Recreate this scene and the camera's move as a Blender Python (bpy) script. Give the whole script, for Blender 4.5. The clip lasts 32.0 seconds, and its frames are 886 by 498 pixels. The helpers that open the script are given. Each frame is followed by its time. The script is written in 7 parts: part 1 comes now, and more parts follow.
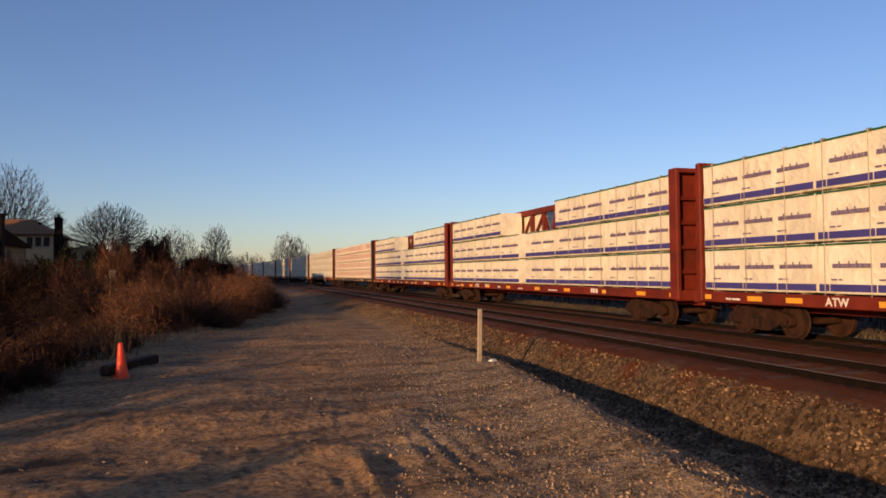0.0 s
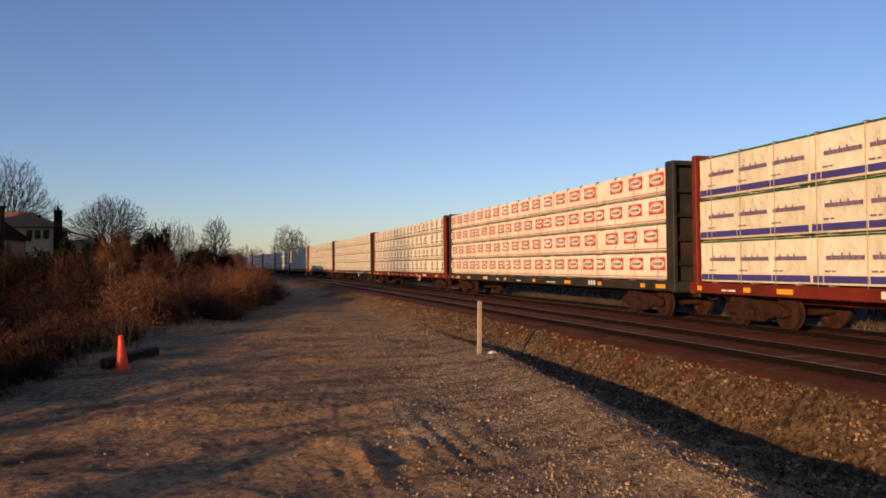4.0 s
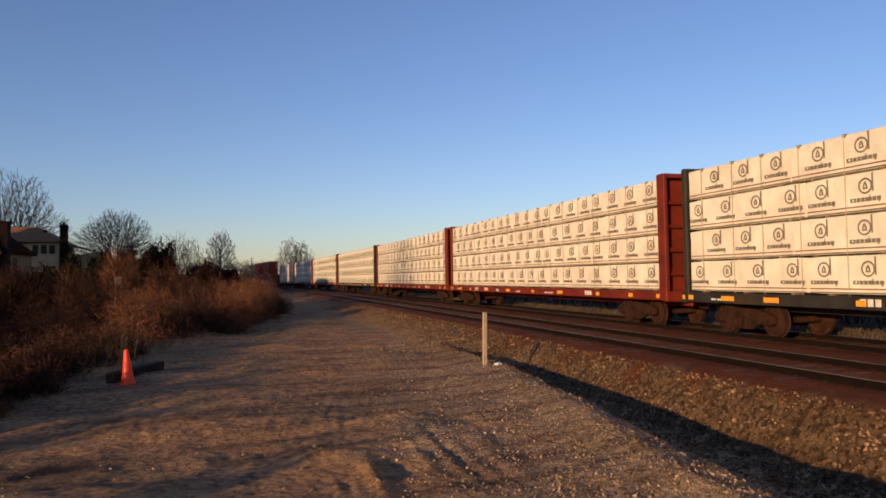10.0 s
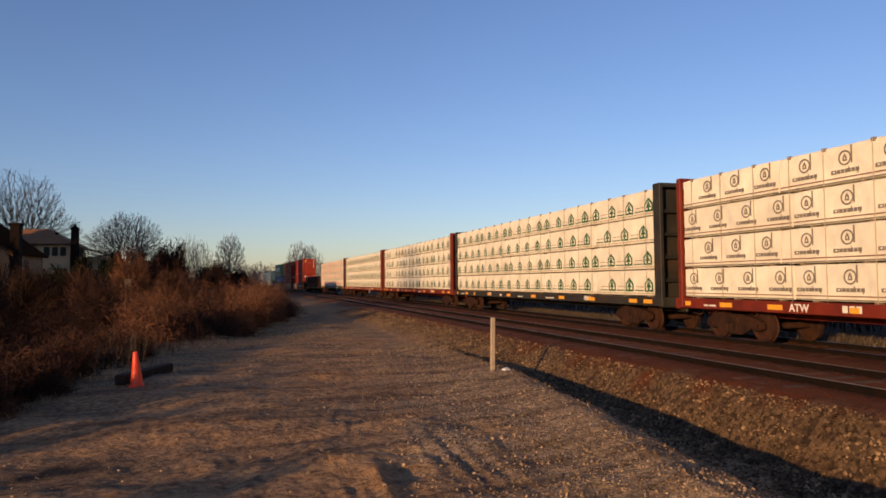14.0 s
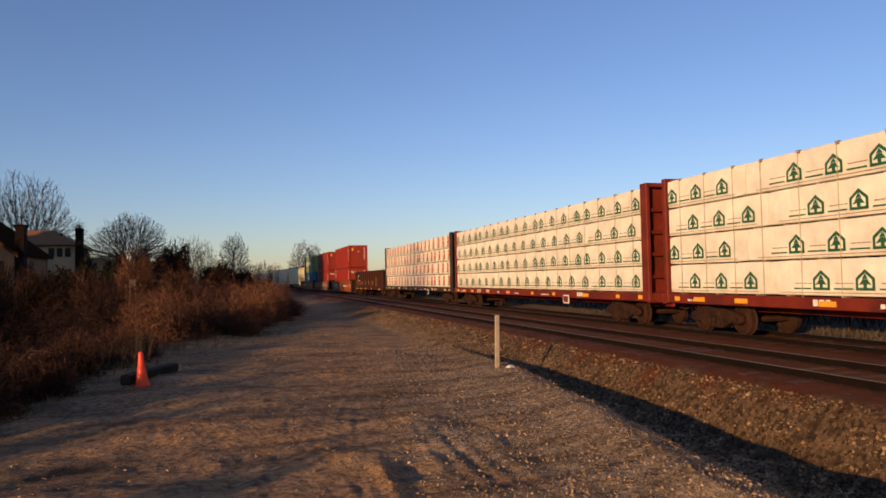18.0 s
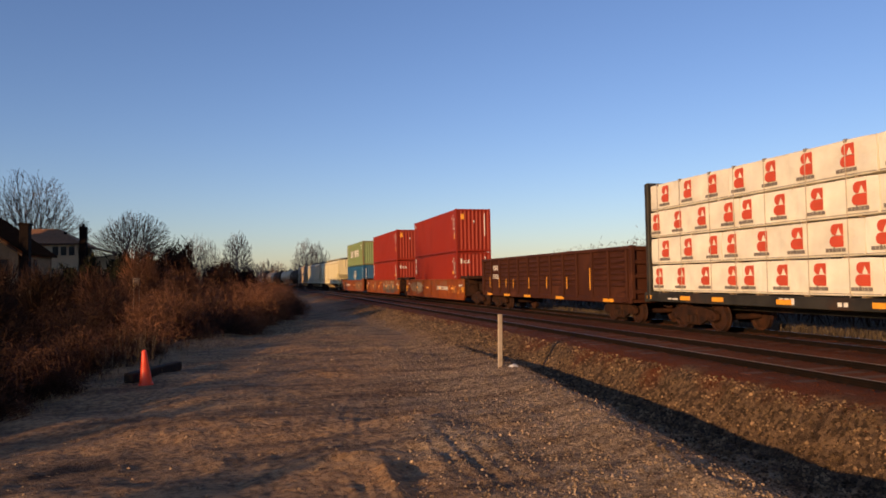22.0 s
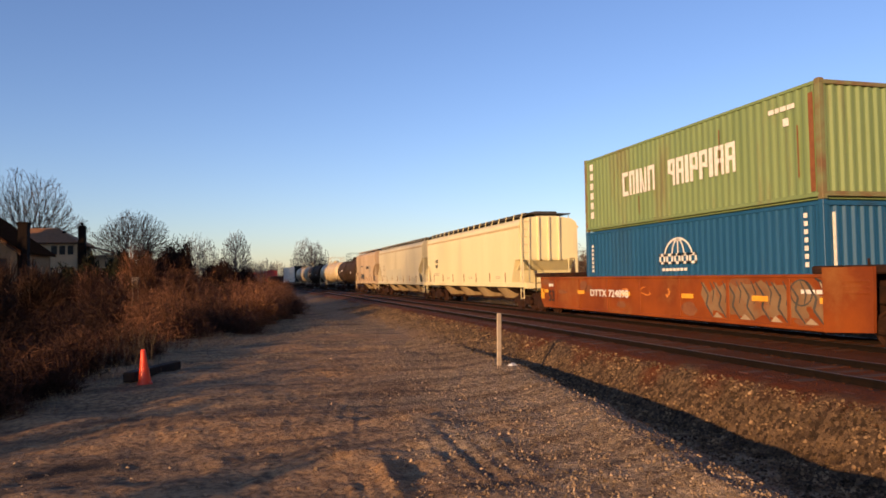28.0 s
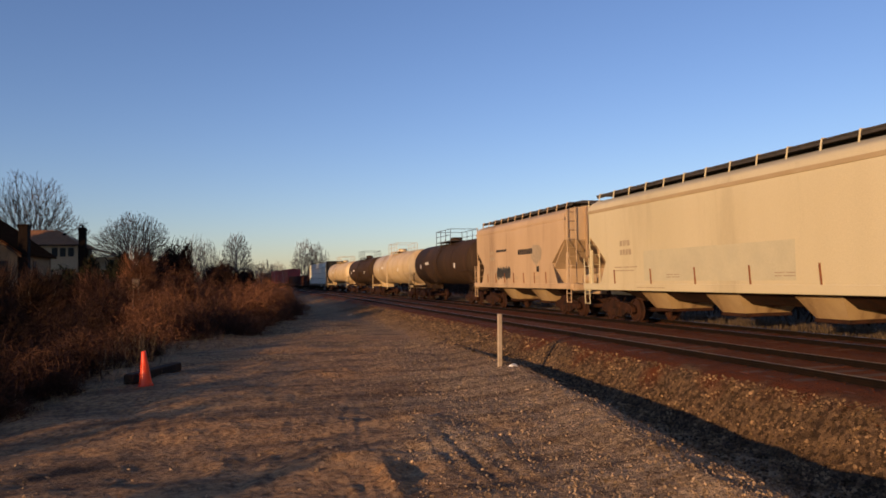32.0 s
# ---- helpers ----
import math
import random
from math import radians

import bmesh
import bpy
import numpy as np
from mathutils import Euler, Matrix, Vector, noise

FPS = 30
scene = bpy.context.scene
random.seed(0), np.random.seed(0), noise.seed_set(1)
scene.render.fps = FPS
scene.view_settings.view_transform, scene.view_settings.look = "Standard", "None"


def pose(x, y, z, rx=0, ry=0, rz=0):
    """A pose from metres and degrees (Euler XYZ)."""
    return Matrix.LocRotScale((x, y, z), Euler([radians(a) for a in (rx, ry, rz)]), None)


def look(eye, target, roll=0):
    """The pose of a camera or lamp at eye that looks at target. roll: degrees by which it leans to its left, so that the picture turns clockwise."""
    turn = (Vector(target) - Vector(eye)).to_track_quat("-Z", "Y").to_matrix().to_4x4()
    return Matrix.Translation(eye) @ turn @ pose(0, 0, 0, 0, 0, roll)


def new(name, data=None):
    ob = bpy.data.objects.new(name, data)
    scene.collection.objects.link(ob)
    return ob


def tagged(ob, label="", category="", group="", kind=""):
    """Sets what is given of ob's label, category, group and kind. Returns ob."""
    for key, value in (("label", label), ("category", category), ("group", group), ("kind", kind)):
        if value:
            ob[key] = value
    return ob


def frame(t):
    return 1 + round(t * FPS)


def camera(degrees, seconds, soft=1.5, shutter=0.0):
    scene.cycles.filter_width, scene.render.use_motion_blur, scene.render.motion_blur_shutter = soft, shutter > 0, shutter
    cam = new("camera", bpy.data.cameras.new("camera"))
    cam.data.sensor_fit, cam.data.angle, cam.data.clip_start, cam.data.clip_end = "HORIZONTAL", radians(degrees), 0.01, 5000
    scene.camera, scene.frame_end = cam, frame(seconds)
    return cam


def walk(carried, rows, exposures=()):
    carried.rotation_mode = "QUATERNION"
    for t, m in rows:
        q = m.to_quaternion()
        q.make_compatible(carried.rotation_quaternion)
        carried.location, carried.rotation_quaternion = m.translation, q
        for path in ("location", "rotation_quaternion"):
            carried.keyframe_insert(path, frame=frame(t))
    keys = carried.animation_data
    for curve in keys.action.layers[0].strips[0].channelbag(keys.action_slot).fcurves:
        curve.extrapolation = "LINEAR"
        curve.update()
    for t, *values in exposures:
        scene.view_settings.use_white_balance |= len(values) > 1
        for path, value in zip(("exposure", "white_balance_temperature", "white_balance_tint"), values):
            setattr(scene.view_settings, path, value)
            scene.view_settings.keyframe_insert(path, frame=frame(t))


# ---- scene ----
import itertools

SECONDS = 32.0
EYE = (0.0, 0.0, 1.55)
cam = camera(64.6, SECONDS, soft=1.7)
# seconds, heading, tilt, lean in degrees: a camera held on the spot that drifts a little
HELD = [(0.0, -16.75, 1.90, -0.48), (0.5, -16.79, 1.84, -0.51), (1.0, -16.81, 1.72, -0.58), (1.5, -16.81, 1.61, -0.61),
        (2.0, -16.76, 1.52, -0.59), (2.5, -16.72, 1.43, -0.55), (3.0, -16.71, 1.31, -0.50), (3.5, -16.72, 1.25, -0.51),
        (5.5, -16.97, 1.40, -0.78), (6.0, -16.98, 1.47, -0.84), (6.5, -16.98, 1.58, -0.86), (7.0, -16.98, 1.72, -0.88),
        (7.5, -16.93, 1.84, -0.95), (8.0, -16.85, 1.92, -1.00), (8.5, -16.76, 2.00, -1.03), (9.0, -16.64, 2.10, -1.05),
        (9.5, -16.53, 2.18, -1.04), (10.0, -16.41, 2.22, -1.01), (10.5, -16.35, 2.22, -0.91), (11.0, -16.34, 2.29, -0.83),
        (11.5, -16.32, 2.39, -0.79), (12.0, -16.27, 2.46, -0.80), (12.5, -16.22, 2.50, -0.82), (13.0, -16.13, 2.57, -0.74),
        (13.5, -15.97, 2.61, -0.66), (14.0, -15.72, 2.61, -0.59), (14.5, -15.59, 2.60, -0.63), (16.5, -15.46, 2.43, -1.15),
        (17.0, -15.46, 2.44, -1.18), (17.5, -15.45, 2.45, -1.15), (18.0, -15.42, 2.44, -1.06), (18.5, -15.38, 2.44, -0.89),
        (19.0, -15.31, 2.42, -0.79), (19.5, -15.28, 2.34, -0.79), (20.0, -15.27, 2.29, -0.84), (20.5, -15.26, 2.27, -0.84),
        (21.0, -15.21, 2.29, -0.88), (21.5, -15.18, 2.33, -0.90), (22.0, -15.17, 2.37, -0.96), (22.5, -15.17, 2.42, -0.97),
        (23.0, -15.18, 2.43, -0.95), (23.5, -15.20, 2.44, -0.95), (24.0, -15.20, 2.39, -0.94), (24.5, -15.21, 2.30, -0.96),
        (25.0, -15.22, 2.24, -0.99), (25.5, -15.22, 2.20, -1.02), (27.5, -15.25, 2.28, -0.94), (28.0, -15.25, 2.29, -0.98),
        (28.5, -15.28, 2.33, -1.04), (29.0, -15.33, 2.36, -1.03), (29.5, -15.36, 2.38, -1.02), (30.0, -15.35, 2.41, -0.96),
        (30.5, -15.31, 2.42, -0.99), (31.0, -15.26, 2.38, -1.04), (31.5, -15.23, 2.36, -1.11), (32.0, -15.22, 2.36, -1.15)]


def held(head, tilt, lean):
    return Matrix.Translation(EYE) @ pose(0, 0, 0, 0, 0, head) @ pose(0, 0, 0, 90 + tilt) @ pose(0, 0, 0, 0, 0, lean)


walk(cam, [(t, held(h, p, r)) for t, h, p, r in HELD], exposures=[(0.0, 0.0), (23.8, 0.0), (25.0, 0.33), (28.0, 0.35), (29.0, 0.2), (30.5, 0.0), (SECONDS, 0.0)])

# ---- light: a low evening sun behind the viewer, clear sky ----
SUN_HIGH, SUN_FROM = 8.0, Vector((-0.76, -0.65, 0.0)).normalized()
world = bpy.data.worlds.new("evening_sky")
scene.world = world
world.use_nodes = True
wn = world.node_tree.nodes
sky = wn.new("ShaderNodeTexSky")
sky.sky_type, sky.sun_disc = "NISHITA", False
sky.sun_elevation, sky.sun_rotation = radians(SUN_HIGH), math.atan2(SUN_FROM.x, SUN_FROM.y)
sky.air_density, sky.dust_density, sky.ozone_density = 1.0, 0.3, 2.0
tint = wn.new("ShaderNodeMix")
tint.data_type, tint.blend_type = "RGBA", "MULTIPLY"
tint.inputs[0].default_value, tint.inputs[7].default_value = 1.0, (1.0, 1.0, 1.35, 1)
world.node_tree.links.new(sky.outputs[0], tint.inputs[6])
world.node_tree.links.new(tint.outputs[2], wn["Background"].inputs[0])
wn["Background"].inputs[1].default_value = 0.135
sun = new("sun", bpy.data.lights.new("sun", "SUN"))
sun.data.energy, sun.data.angle, sun.data.color = 5.6, radians(0.55), (1.0, 0.612, 0.288)
d = SUN_FROM * math.cos(radians(SUN_HIGH)) + Vector((0, 0, math.sin(radians(SUN_HIGH))))
sun.matrix_world = look(d * 100, (0, 0, 0))

# ---- materials ----
def surface(name, c1, c2, scale=3.0, rough=0.7, metal=0.0, bump=0.3, fine=40.0, bump_far=0.01, vary=0.0, island=0.0, stain=None, stain_scale=0.8, streak=False, spec=0.5):
    """A procedural surface: two colours by coarse noise, fine grain and relief, an optional stain, and variation from piece to piece."""
    m = bpy.data.materials.new(name)
    m.use_nodes = True
    n, lk = m.node_tree.nodes, m.node_tree.links
    b = n["Principled BSDF"]
    tc = n.new("ShaderNodeTexCoord")
    mp = n.new("ShaderNodeMapping")
    lk.new(tc.outputs["Object"], mp.inputs[0])
    if streak:
        mp.inputs["Scale"].default_value = (1.0, 1.0, 0.12)
    a = n.new("ShaderNodeTexNoise")
    a.inputs["Scale"].default_value, a.inputs["Detail"].default_value = scale, 6
    lk.new(mp.outputs[0], a.inputs[0])
    f = n.new("ShaderNodeTexNoise")
    f.inputs["Scale"].default_value, f.inputs["Detail"].default_value = fine, 4
    lk.new(tc.outputs["Object"], f.inputs[0])
    ramp = n.new("ShaderNodeMapRange")
    ramp.inputs[1].default_value, ramp.inputs[2].default_value = 0.35, 0.65
    lk.new(a.outputs[0], ramp.inputs[0])
    mix = n.new("ShaderNodeMix")
    mix.data_type = "RGBA"
    mix.inputs[6].default_value, mix.inputs[7].default_value = (*c1, 1), (*c2, 1)
    lk.new(ramp.outputs[0], mix.inputs[0])
    col = mix.outputs[2]
    if stain:
        s = n.new("ShaderNodeTexNoise")
        s.inputs["Scale"].default_value, s.inputs["Detail"].default_value, s.inputs["Roughness"].default_value = stain_scale, 8, 0.7
        lk.new(mp.outputs[0], s.inputs[0])
        sr = n.new("ShaderNodeMapRange")
        sr.inputs[1].default_value, sr.inputs[2].default_value = 0.52, 0.68
        lk.new(s.outputs[0], sr.inputs[0])
        sm = n.new("ShaderNodeMix")
        sm.data_type = "RGBA"
        sm.inputs[7].default_value = (*stain, 1)
        lk.new(sr.outputs[0], sm.inputs[0])
        lk.new(col, sm.inputs[6])
        col = sm.outputs[2]
    hsv = n.new("ShaderNodeHueSaturation")
    lk.new(col, hsv.inputs["Color"])
    val = n.new("ShaderNodeMapRange")
    val.inputs[3].default_value, val.inputs[4].default_value = 0.82, 1.18
    lk.new(f.outputs[0], val.inputs[0])
    out = val.outputs[0]
    for amount, kind in ((vary, "ob"), (island, "geo")):
        if amount:
            src = n.new("ShaderNodeObjectInfo").outputs["Random"] if kind == "ob" else n.new("ShaderNodeNewGeometry").outputs["Random Per Island"]
            r = n.new("ShaderNodeMapRange")
            r.inputs[3].default_value, r.inputs[4].default_value = 1 - amount, 1 + amount
            lk.new(src, r.inputs[0])
            mu = n.new("ShaderNodeMath")
            mu.operation = "MULTIPLY"
            lk.new(out, mu.inputs[0])
            lk.new(r.outputs[0], mu.inputs[1])
            out = mu.outputs[0]
    lk.new(out, hsv.inputs["Value"])
    lk.new(hsv.outputs[0], b.inputs["Base Color"])
    rr = n.new("ShaderNodeMapRange")
    rr.inputs[3].default_value, rr.inputs[4].default_value = max(0.05, rough - 0.12), min(1.0, rough + 0.12)
    lk.new(a.outputs[0], rr.inputs[0])
    lk.new(rr.outputs[0], b.inputs["Roughness"])
    b.inputs["Metallic"].default_value = metal
    b.inputs["Specular IOR Level"].default_value = spec
    if bump:
        bp = n.new("ShaderNodeBump")
        bp.inputs["Strength"].default_value, bp.inputs["Distance"].default_value = bump, bump_far
        lk.new(f.outputs[0], bp.inputs["Height"])
        lk.new(bp.outputs[0], b.inputs["Normal"])
    return m


def plain(name, c, rough=0.6, metal=0.0):
    return surface(name, c, tuple(0.82 * v for v in c), 2.0, rough, metal, 0.15)


# ---- mesh tools ----
class Geo:
    """Collects faces for one mesh."""
    def __init__(self):
        self.v, self.f, self.m, self.slot = [], [], [], 0

    def add(self, verts, faces):
        k = len(self.v)
        self.v += [tuple(p) for p in verts]
        self.f += [tuple(k + i for i in q) for q in faces]
        self.m += [self.slot] * len(faces)
        return self

    def box(self, x0, x1, y0, y1, z0, z1):
        return self.add([(x, y, z) for z in (z0, z1) for y in (y0, y1) for x in (x0, x1)],
                        [(0, 2, 3, 1), (4, 5, 7, 6), (0, 1, 5, 4), (2, 6, 7, 3), (0, 4, 6, 2), (1, 3, 7, 5)])

    def cbox(self, x0, x1, y0, y1, z0, z1, c=0.02):
        """A box with chamfered edges."""
        h = (Vector((x1 - x0, y1 - y0, z1 - z0)) / 2)
        o = Vector((x0 + x1, y0 + y1, z0 + z1)) / 2
        c = min(c, h.x * 0.6, h.y * 0.6, h.z * 0.6)
        vs, idx = [], {}
        for s in itertools.product((-1, 1), repeat=3):
            for ax in range(3):
                p = [s[i] * (h[i] - (0 if i == ax else c)) for i in range(3)]
                idx[s, ax] = len(vs)
                vs.append(o + Vector(p))
        fs = []
        for ax in range(3):
            a, b = (ax + 1) % 3, (ax + 2) % 3
            for sg in (-1, 1):
                ring = []
                for sa, sb in ((-1, -1), (1, -1), (1, 1), (-1, 1)):
                    s = [0, 0, 0]
                    s[ax], s[a], s[b] = sg, sa, sb
                    ring.append(idx[tuple(s), ax])
                fs.append(ring if sg > 0 else ring[::-1])
            for sa in (-1, 1):
                for sb in (-1, 1):
                    q = []
                    for sg, k in ((-1, a), (-1, b), (1, b), (1, a)):
                        s = [0, 0, 0]
                        s[ax], s[a], s[b] = sg, sa, sb
                        q.append(idx[tuple(s), k])
                    fs.append(q if sa * sb < 0 else q[::-1])
        for s in itertools.product((-1, 1), repeat=3):
            t = [idx[s, 0], idx[s, 1], idx[s, 2]]
            fs.append(t if s[0] * s[1] * s[2] > 0 else t[::-1])
        return self.add(vs, fs)

    def tube(self, p, q, r0, r1=None, n=8, caps=True):
        p, q = Vector(p), Vector(q)
        r1 = r0 if r1 is None else r1
        d = (q - p).normalized()
        u = d.orthogonal().normalized()
        w = d.cross(u)
        ring = [(math.cos(2 * math.pi * i / n), math.sin(2 * math.pi * i / n)) for i in range(n)]
        vs = [p + (u * c + w * s) * r0 for c, s in ring] + [q + (u * c + w * s) * r1 for c, s in ring]
        fs = [(i, (i + 1) % n, n + (i + 1) % n, n + i) for i in range(n)]
        if caps:
            fs += [tuple(range(n))[::-1], tuple(range(n, 2 * n))]
        return self.add(vs, fs)

    def pipe(self, pts, r, n=6):
        for a, b in zip(pts, pts[1:]):
            self.tube(a, b, r, n=n)
        return self

    def loft(self, rings, closed=True, caps=True):
        """Faces between rings of equal count."""
        n = len(rings[0])
        vs = [p for r in rings for p in r]
        fs = []
        for k in range(len(rings) - 1):
            for i in range(n if closed else n - 1):
                j = (i + 1) % n
                fs.append((k * n + i, k * n + j, (k + 1) * n + j, (k + 1) * n + i))
        if caps and closed:
            fs += [tuple(range(n))[::-1], tuple(range((len(rings) - 1) * n, len(rings) * n))]
        return self.add(vs, fs)

    def extrude(self, prof, y0, y1):
        """A profile of (x, z) pushed along y."""
        return self.loft([[(x, y, z) for x, z in prof] for y in (y0, y1)])

    def lathe(self, prof, n=24, at=(0, 0, 0), axis="z"):
        """A profile of (radius, height) turned round an axis."""
        rings = []
        for r, h in prof:
            ring = []
            for i in range(n):
                a = 2 * math.pi * i / n
                c, s = r * math.cos(a), r * math.sin(a)
                p = {"z": (c, s, h), "y": (s, h, c), "x": (h, c, s)}[axis]
                ring.append((p[0] + at[0], p[1] + at[1], p[2] + at[2]))
            rings.append(ring)
        return self.loft(rings)

    def side(self, pts, x, t=0.004):
        """A flat patch with outline (y, z) on a side that faces -x, standing t proud."""
        n = len(pts)
        vs = [(x - t, y, z) for y, z in pts] + [(x, y, z) for y, z in pts]
        return self.add(vs, [tuple(range(n))] + [(i, n + i, n + (i + 1) % n, (i + 1) % n) for i in range(n)])

    def srect(self, x, y0, y1, z0, z1, t=0.004):
        return self.side([(y0, z0), (y0, z1), (y1, z1), (y1, z0)], x, t)

    def sring(self, x, y, z, ry, rz, w, n=20, t=0.004, a0=0.0, a1=2 * math.pi):
        """A ring or an arc drawn on a side that faces -x."""
        for i in range(n):
            a, b = a0 + (a1 - a0) * i / n, a0 + (a1 - a0) * (i + 1) / n
            self.side([(y + math.cos(a) * ry, z + math.sin(a) * rz), (y + math.cos(b) * ry, z + math.sin(b) * rz),
                       (y + math.cos(b) * (ry - w), z + math.sin(b) * (rz - w)), (y + math.cos(a) * (ry - w), z + math.sin(a) * (rz - w))], x, t)
        return self

    def mesh(self, name, *mats, smooth=False):
        me = bpy.data.meshes.new(name)
        me.from_pydata(self.v, [], self.f)
        for m in mats:
            me.materials.append(m)
        if len(mats) > 1:
            me.polygons.foreach_set("material_index", self.m)
        bm = bmesh.new()
        bm.from_mesh(me)
        bmesh.ops.recalc_face_normals(bm, faces=bm.faces)
        bm.to_mesh(me)
        bm.free()
        if smooth:
            me.shade_smooth()
            me.set_sharp_from_angle(angle=radians(35))
        me.update()
        return me


def part(name, geo, mat, parent, label="", at=None, smooth=False):
    """One mesh object under a thing or under a part. geo: a Geo, or a mesh to share."""
    me = geo.mesh(name, mat, smooth=smooth) if isinstance(geo, Geo) else geo
    ob = new(name, me)
    ob.parent = parent
    if at is not None:
        ob.matrix_basis = at
    if label:
        ob["label"] = label
    return ob


def thing(name, label, category, m=None, group="", kind="", data=None):
    ob = new(name, data)
    if m is not None:
        ob.matrix_basis = m
    return tagged(ob, label, category, group, kind)


# ---- the line of the track: straight beside the viewer, then a wide bend to the left ----
BEND_AT, BEND_R, BEND_X = 45.65, 1821.5, 12.95 - 1821.5
TRAIN_Q, NEAR_Q = 14.22, 9.2
LOW = -0.18          # the train's track lies lower than the near one


def on_line(s, q, z=0.0):
    """The pose at s metres along the line, q metres to its side."""
    if s <= BEND_AT:
        return pose(q, s, z)
    a = (s - BEND_AT) / BEND_R
    r = q - BEND_X
    return pose(BEND_X + r * math.cos(a), BEND_AT + r * math.sin(a), z, 0, 0, math.degrees(a))


def gone(t):
    """How far the train has come after t seconds; it slows a little."""
    return 11.95 * t - 0.0075 * t * t


def side_of(x, y):
    """The distance q to the side of the line at a place (arrays)."""
    return np.where(y <= BEND_AT, x, np.hypot(x - BEND_X, y - BEND_AT) + BEND_X)

